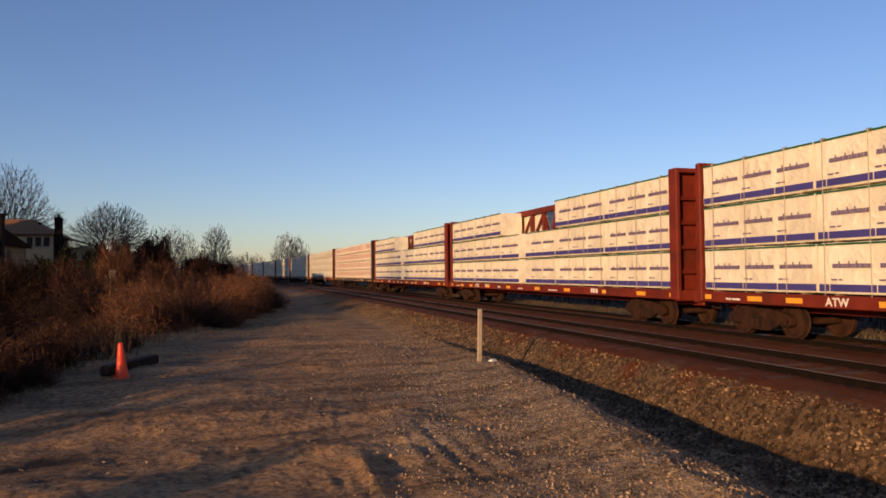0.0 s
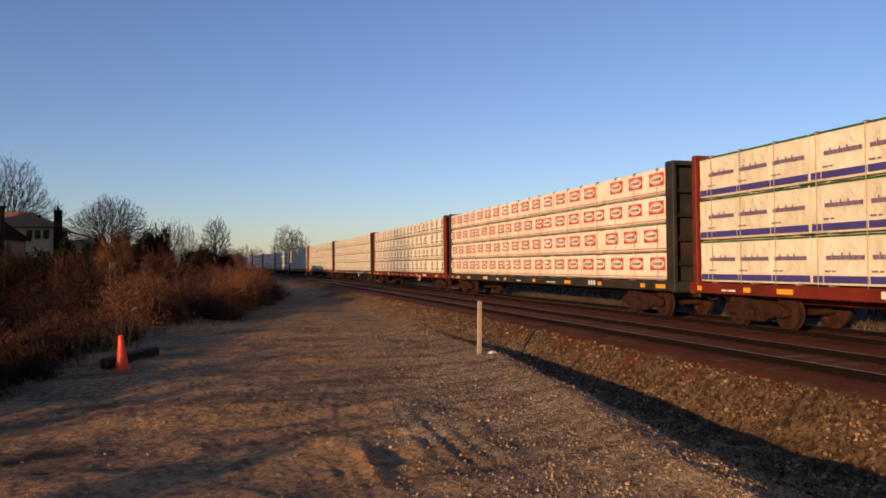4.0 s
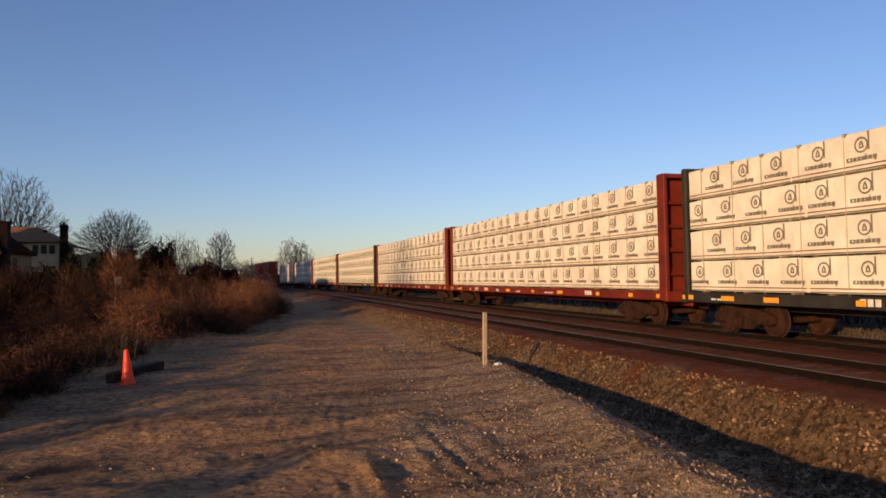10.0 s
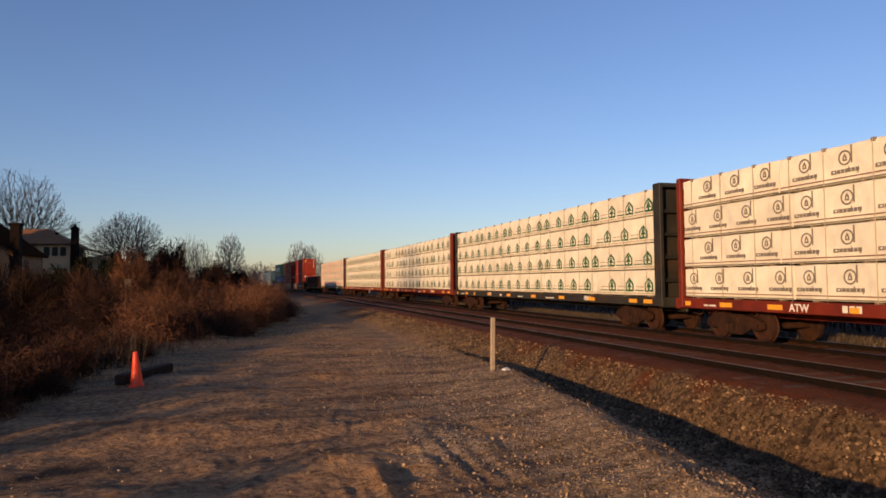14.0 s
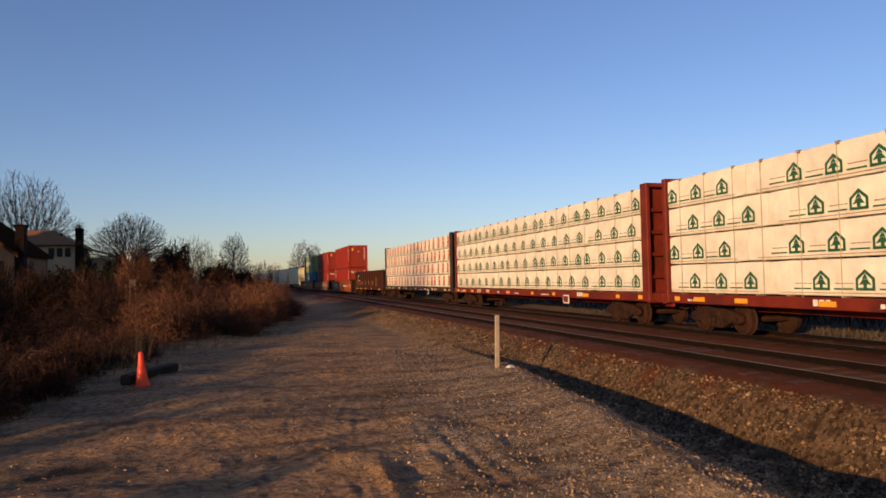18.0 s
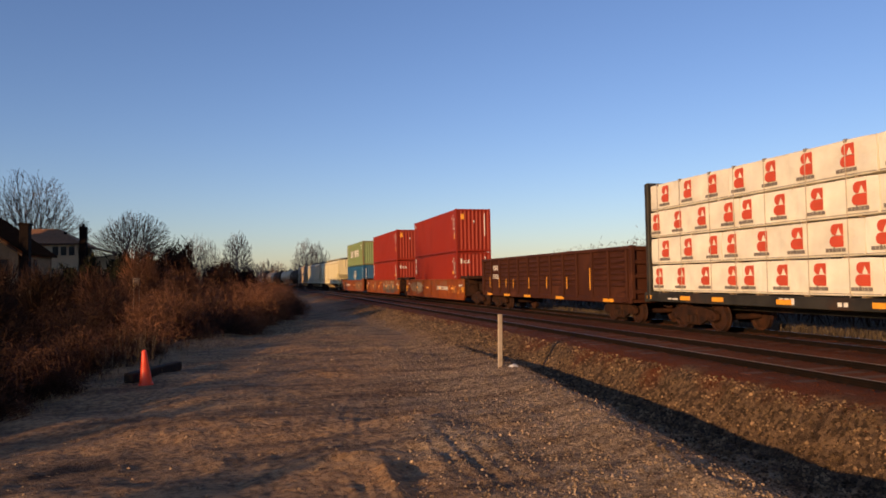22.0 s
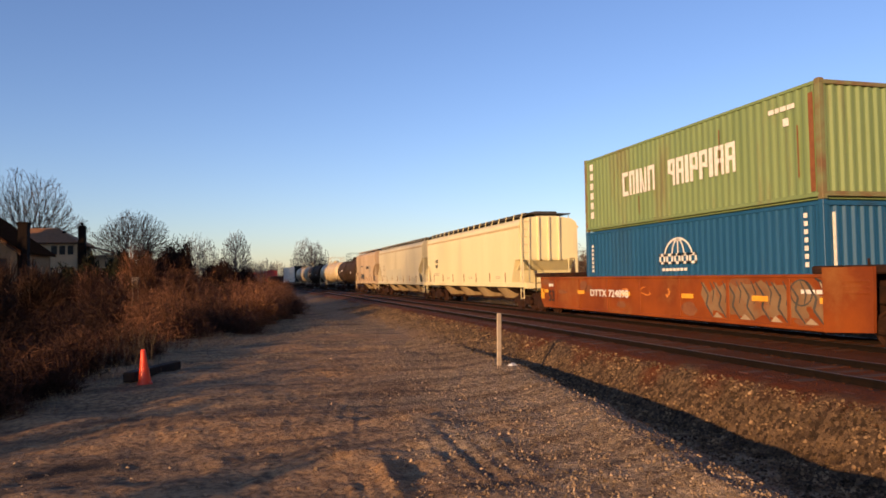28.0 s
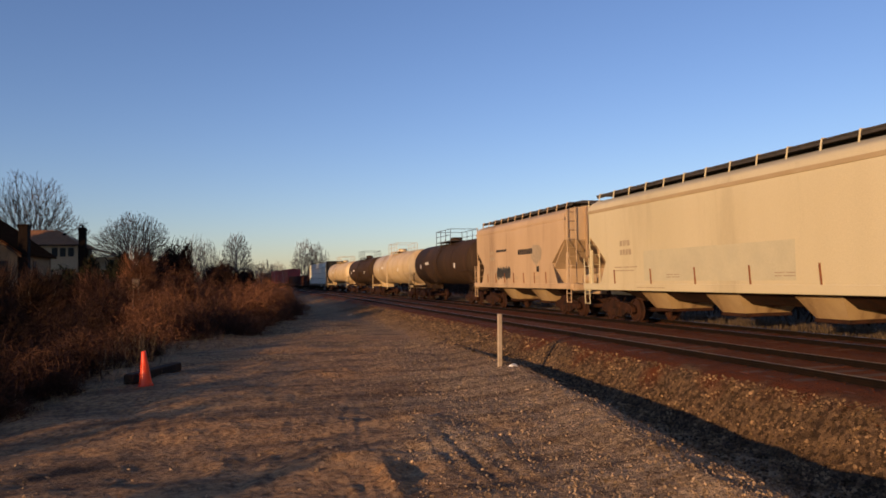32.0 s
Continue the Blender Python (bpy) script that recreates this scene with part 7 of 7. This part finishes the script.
def blue_marks():
    g = Geo().sring(SIDE, -0.2, 1.72, 0.78, 0.62, 0.07, 18, a0=0.1, a1=math.pi - 0.1)
    g.sring(SIDE, -0.2, 1.72, 0.36, 0.58, 0.06, 14, a0=0.1, a1=math.pi - 0.1).srect(SIDE, -0.23, -0.17, 1.75, 2.3)
    y = 0.85
    for w in (0.34, 0.38, 0.34, 0.34, 0.38):
        g.srect(SIDE, y - w, y - w + 0.1, 1.5, 1.84).srect(SIDE, y - 0.1, y, 1.5, 1.84).srect(SIDE, y - w, y, 1.75, 1.84).srect(SIDE, y - w, y, 1.5, 1.58)
        y -= w + 0.06
    bars(g, SIDE, 0.7, 1.28, (0.16,) * 7, 0.09)
    for k in range(7):
        g.srect(SIDE, 5.45, 5.6, 1.3 + 0.16 * k, 1.4 + 0.16 * k).srect(SIDE, -5.6, -5.48, 1.3 + 0.2 * k, 1.42 + 0.2 * k)
    return [("logo", "white_mark", g), ("end_lettering", "white_mark", end_bars([(-0.9, -0.85, 1.2, 2.6), (0.75, 0.8, 1.2, 2.6)]))]


W = -1.444


def well_marks(k):
    rng = random.Random(k)
    yel = Geo()
    for y in (-8.2, -5.9, -2.75, 0.9, 4.4, 7.9):
        yel.srect(W - 0.03, y - 0.3, y + 0.3, 0.78, 0.92)
    yel.srect(W - 0.03, -8.45, -8.05, 0.62, 0.95).srect(W - 0.03, 8.05, 8.4, 0.5, 0.95)
    white = Geo()
    bars(white, W, -7.3, 1.0, (0.1, 0.3, 0.2), 0.1)
    bars(white, W, 7.6, 1.05, (0.3, 0.12), 0.12)
    rust = Geo()
    for _ in range(9):
        y, z = rng.uniform(-8, 8), rng.uniform(0.3, 1.3)
        blob(rust, W + 0.0005, y, z, rng.uniform(0.15, 0.7), rng.uniform(0.06, 0.25), rng.random(), 12, 0.0025)
    out = [("reflector", "yellow", yel), ("lettering", "white_mark", white), ("rust_patch", "rust_streak", rust)]
    g, d, o, gr = Geo(), Geo(), Geo(), Geo()
    if k == 0:
        blob(gr, W, 4.6, 0.85, 2.6, 0.5, 5, 26, 0.0024)
        blob(g, W, 3.9, 0.9, 1.2, 0.36, 15, 22, 0.0028)
        for n in range(7):
            scrawl(g, W, 6.3 - 0.62 * n, 0.8, 0.42, 0.6, 210 + n, 0.05, 0.0036)
        for n in range(4):
            scrawl(o, W, -5.1 - 0.7 * n, 0.8, 0.5, 0.6, 220 + n, 0.05, 0.0038)
    elif k == 1:
        blob(gr, W, -4.2, 0.62, 3.9, 0.48, 9, 34, 0.0020)
        y = -1.2
        for n, w in enumerate((0.75, 0.7, 0.7, 0.75, 0.7, 0.6)):
            for a, b in ((0.0, 0.12), (w - 0.14, w)):
                g.side([(y - a, 0.62), (y - a - 0.03, 1.34), (y - b - 0.03, 1.34), (y - b, 0.56)], W, 0.0035)
            if n % 3 != 1:
                g.side([(y - 0.1, 0.88), (y - 0.1, 1.04), (y - w + 0.1, 1.02), (y - w + 0.1, 0.86)], W, 0.0033)
            else:
                g.side([(y - 0.1, 1.22), (y - 0.1, 1.34), (y - w + 0.1, 1.34), (y - w + 0.1, 1.22)], W, 0.0033)
            y -= w + 0.14
        for n in range(3):
            scrawl(o, W, 1.3 - 0.7 * n, 0.9, 0.55, 0.75, 310 + n, 0.08, 0.0036)
            scrawl(g, W, 4.3 - 0.5 * n, 0.85, 0.5, 0.8, 320 + n, 0.06, 0.0036)
    else:
        blob(gr, W, -5.6, 0.80, 2.5, 0.50, 31, 40, 0.0022)
        rng2 = random.Random(8)
        for n in range(8):
            y = -3.5 - 0.58 * n
            gr.side([(y, 1.28), (y - 0.5, 0.75), (y - 0.38, 0.3), (y - 0.1, 0.62), (y + 0.12, 0.9)], W, 0.0028 + 0.0001 * n)
            stroke(d, W, [(y + 0.1, 1.28), (y - 0.22, 0.9), (y - 0.12, 0.62), (y - 0.42, 0.28)], 0.07, 0.0042)
            stroke(d, W, [(y - 0.3, 1.30), (y - 0.48, 1.0), (y - 0.40, 0.7)], 0.05, 0.0046)
            if n % 2:
                g.side([(y - 0.02, 0.42), (y - 0.26, 0.27), (y + 0.16, 0.27)], W, 0.0052)
        gr.sring(W, -7.3, 1.02, 0.34, 0.30, 0.30, 20, 0.0036)
        d.sring(W, -7.3, 1.02, 0.37, 0.33, 0.04, 20, 0.0042)
        stroke(d, W, [(-7.75, 1.38), (-8.15, 1.15), (-8.3, 0.7), (-8.2, 0.25)], 0.10, 0.0044)
        stroke(g, W, [(-7.9, 1.28), (-8.05, 1.0), (-8.1, 0.6)], 0.06, 0.005)
        scrawl(o, W, 1.0, 0.9, 0.6, 0.3, 6, 0.04, 0.0035)
        scrawl(o, W, -1.6, 0.95, 0.5, 0.35, 7, 0.05, 0.0035)
        scrawl(o, W, -0.3, 0.95, 0.9, 0.3, 17, 0.03, 0.0035)
    for name, mat, geo in (("grey_graffiti", "graffiti_slate" if k == 1 else "graffiti_grey", gr), ("pale_graffiti", "graffiti_pale", g), ("dark_graffiti", "graffiti_dark", d), ("orange_graffiti", "graffiti_orange", o)):
        if geo.v:
            out.append((name, mat, geo))
    return out


def gondola_marks():
    out = []
    for y, h in ((6.75, 0.55), (5.25, 0.5), (4.2, 0.45), (3.15, 0.45), (1.05, 0.5), (-1.05, 0.5), (-3.15, 0.5), (-5.25, 0.85)):
        out.append(("reflector", "yellow", Geo().srect(-1.514, y - 0.04, y + 0.04, 1.0, 1.0 + h)))
    for y in (6.95, 4.2, 1.4, -2.3, -6.6):
        out.append(("sill_reflector", "yellow", Geo().srect(-1.474, y - 0.4, y + 0.4, 0.56, 0.68)))
    return out


def hopper_marks(half, k):
    x = -1.585
    g, rib = Geo(), Geo()
    n = 7
    for i in range(n):
        y = -half + 3.0 + (2 * half - 6) * i / (n - 1)
        rib.side([(y - 0.02, 1.22), (y + 0.02, 1.22), (y + 0.06, 1.72), (y + 0.02, 1.72)], x, 0.03)
        if i % 2 == 0 and i < n - 1:
            bars(g, x, y + 1.5, 1.5, (0.35, 0.3), 0.03, 0.05)
            bars(g, x, y + 1.5, 1.42, (0.25, 0.4), 0.03, 0.05)
    zl = 2.55 if k < 2 else 2.75
    if k:
        bars(g, x, half - 3.4, zl, (0.16, 0.14, 0.06, 0.16), 0.19, 0.05)
        bars(g, x, half - 3.4, zl - 0.32, (0.16, 0.14, 0.14, 0.16), 0.19, 0.05)
    bars(g, x, half - 3.0, 1.78, (0.5, 0.4, 0.5), 0.04, 0.06)
    bars(g, x, half - 3.0, 1.66, (0.3, 0.6, 0.3), 0.04, 0.06)
    bars(g, -1.604, half - 4.5, 1.08, (0.5, 0.6, 0.4), 0.03, 0.08)
    out = [("lettering", "faint_mark", g), ("side_gusset", "rust_streak", rib)]
    if k == 1:
        out.append(("repainted_patch", "hopper_patch", Geo().srect(x, -1.6, 5.2, 1.32, 2.32, 0.002)))
    if k == 2:
        d, o, wh = Geo(), Geo(), Geo()
        bars(d, x, 2.6, 2.85, (0.5, 0.3, 0.4, 0.3), 0.12, 0.03)
        bars(d, x, -0.6, 2.6, (0.22,) * 7, 0.26, 0.05)
        d.srect(x, -3.2, -2.9, 1.75, 2.0)
        for n in range(5):
            blob(o, x, 2.3 - 0.4 * n, 1.75, 0.28, 0.36, n, 12, 0.003)
        blob(wh, x, -2.9, 2.55, 0.7, 0.5, 5, 12, 0.002)
        out += [("dark_lettering", "black_mark", d), ("graffiti", "graffiti_dark", o), ("faded_panel", "faint_mark", wh)]
    return out


def tank_marks(r):
    g = Geo()
    bars(g, -r - 0.006, -4.3, 2.2, (0.3,), 0.3)
    bars(g, -r - 0.006, 3.5, 2.55, (0.14,) * 6, 0.2)
    g.srect(-r - 0.006, 4.8, 5.1, 2.3, 2.6)
    return [("lettering", "white_mark", g)]


car = gondola(289.5, 8.65, "rusty brown ribbed gondola with yellow reflectors", gondola_marks())
part("reporting_mark", text_mesh("FSRR", 0.36), None, car, "white stencilled letters", at=pose(-1.428, 6.42, 1.92))
part("car_number", text_mesh("116107", 0.34), None, car, "white stencilled number", at=pose(-1.428, 6.5, 1.46))
five = text_mesh("53", 0.66, "black_mark")
for k, (s, label, trucks) in enumerate(((310.0, "rusty orange well car with graffiti carrying red containers", (-9.9, 9.95)), (330.1, "rusty orange well car with pale graffiti lettering", (9.95,)), (350.1, "rusty orange well car with dark graffiti", (9.2,)))):
    car = well_car(s, label, trucks, well_marks(k), (-1,) if k == 2 else ())
    if k != 1:
        part("reporting_mark", text_mesh("DTTX 724898", 0.36, stretch=1.35), None, car, "white stencilled letters and number", at=pose(W - 0.032, -1.85 if k == 0 else 3.6, 0.72))
    part("number", five, None, car, "black stencilled 53", at=pose(W - 0.034, 7.6, 0.42))
for s in (310.0, 329.5):
    container(s, 0.34, "red_box", "faded red steel shipping container in the well", None, red_marks(False))
    container(s, 3.25, "red_box", "faded red steel shipping container stacked on another", None, red_marks(True))
container(348.35, 0.34, "blue_box", "blue steel shipping container with a white logo", "blue_box", blue_marks())
container(348.35, 3.25, "green_box", "pale green weathered container with white lettering shapes", "rusty_box", green_marks())
car = hopper(370.2, 10.35, "hopper", "clean cream covered hopper with dark roof walk", marks=hopper_marks(10.35, 0))
part("reporting_mark", text_mesh("NCIX", 0.3, "black_mark"), None, car, "black stencilled letters", at=pose(-1.59, 6.95, 2.55))
part("car_number", text_mesh("6398", 0.3, "black_mark"), None, car, "black stencilled number", at=pose(-1.59, 6.95, 2.2))
hopper(390.4, 10.15, "hopper_dull", "cream covered hopper with a repainted patch", marks=hopper_marks(10.15, 1), kite=True)
hopper(407.7, 7.0, "hopper_old", "faded pinkish covered hopper with small graffiti", bays=2, marks=hopper_marks(7.0, 2), kite=True)
tank_car(423.2, 8.5, "tank_black", "black tank car with stained side", marks=tank_marks(1.5))
tank_car(441.4, 9.5, "tank_cream", "cream tank car with rusty streaks", marks=tank_marks(1.5))
tank_car(459.5, 8.4, "tank_black", "black tank car with railed platform", marks=tank_marks(1.5))
tank_car(478.5, 9.9, "tank_cream", "yellowish cream tank car", marks=tank_marks(1.5))
centerbeam(501.5, "car_dark", NAMES["car_dark"], 31)
lumber_load(501.5, "plain", 31, ())
gondola(521.5, 8.65, "rusty brown ribbed gondola")
gondola(538.8, 8.65, "rusty brown ribbed gondola")
boxcar(557.5, 9.3, "boxcar_red", "bright red boxcar with ribbed sides")
boxcar(576.5, 9.3, "boxcar_red", "bright red boxcar with ribbed sides")
tank_car(595.0, 8.8, "tank_black", "black tank car far back in the train")
tank_car(613.0, 8.8, "tank_black", "black tank car far back in the train")
gondola(630.5, 8.65, "rusty brown ribbed gondola")


def motions():
    beats = [2.0 * k for k in range(17)]
    for ob, s, local in TRAIN:
        walk(ob, [(t, on_line(s - gone(t), TRAIN_Q) @ local) for t in beats])
    # all wheelsets roll alike: one keyed turn for each axle place
    for place in (-0.889, 0.889):
        same = [w for w, d in WHEELSETS if d == place]
        walk(same[0], [(k / FPS, pose(0, place, 0.42, math.degrees(gone(k / FPS) / 0.42) % 360)) for k in range(int(SECONDS * FPS) + 1)])
        for w in same[1:]:
            w.rotation_mode = "QUATERNION"
            w.animation_data_create()
            w.animation_data.action = same[0].animation_data.action
            w.animation_data.action_slot = same[0].animation_data.action_slot


motions()
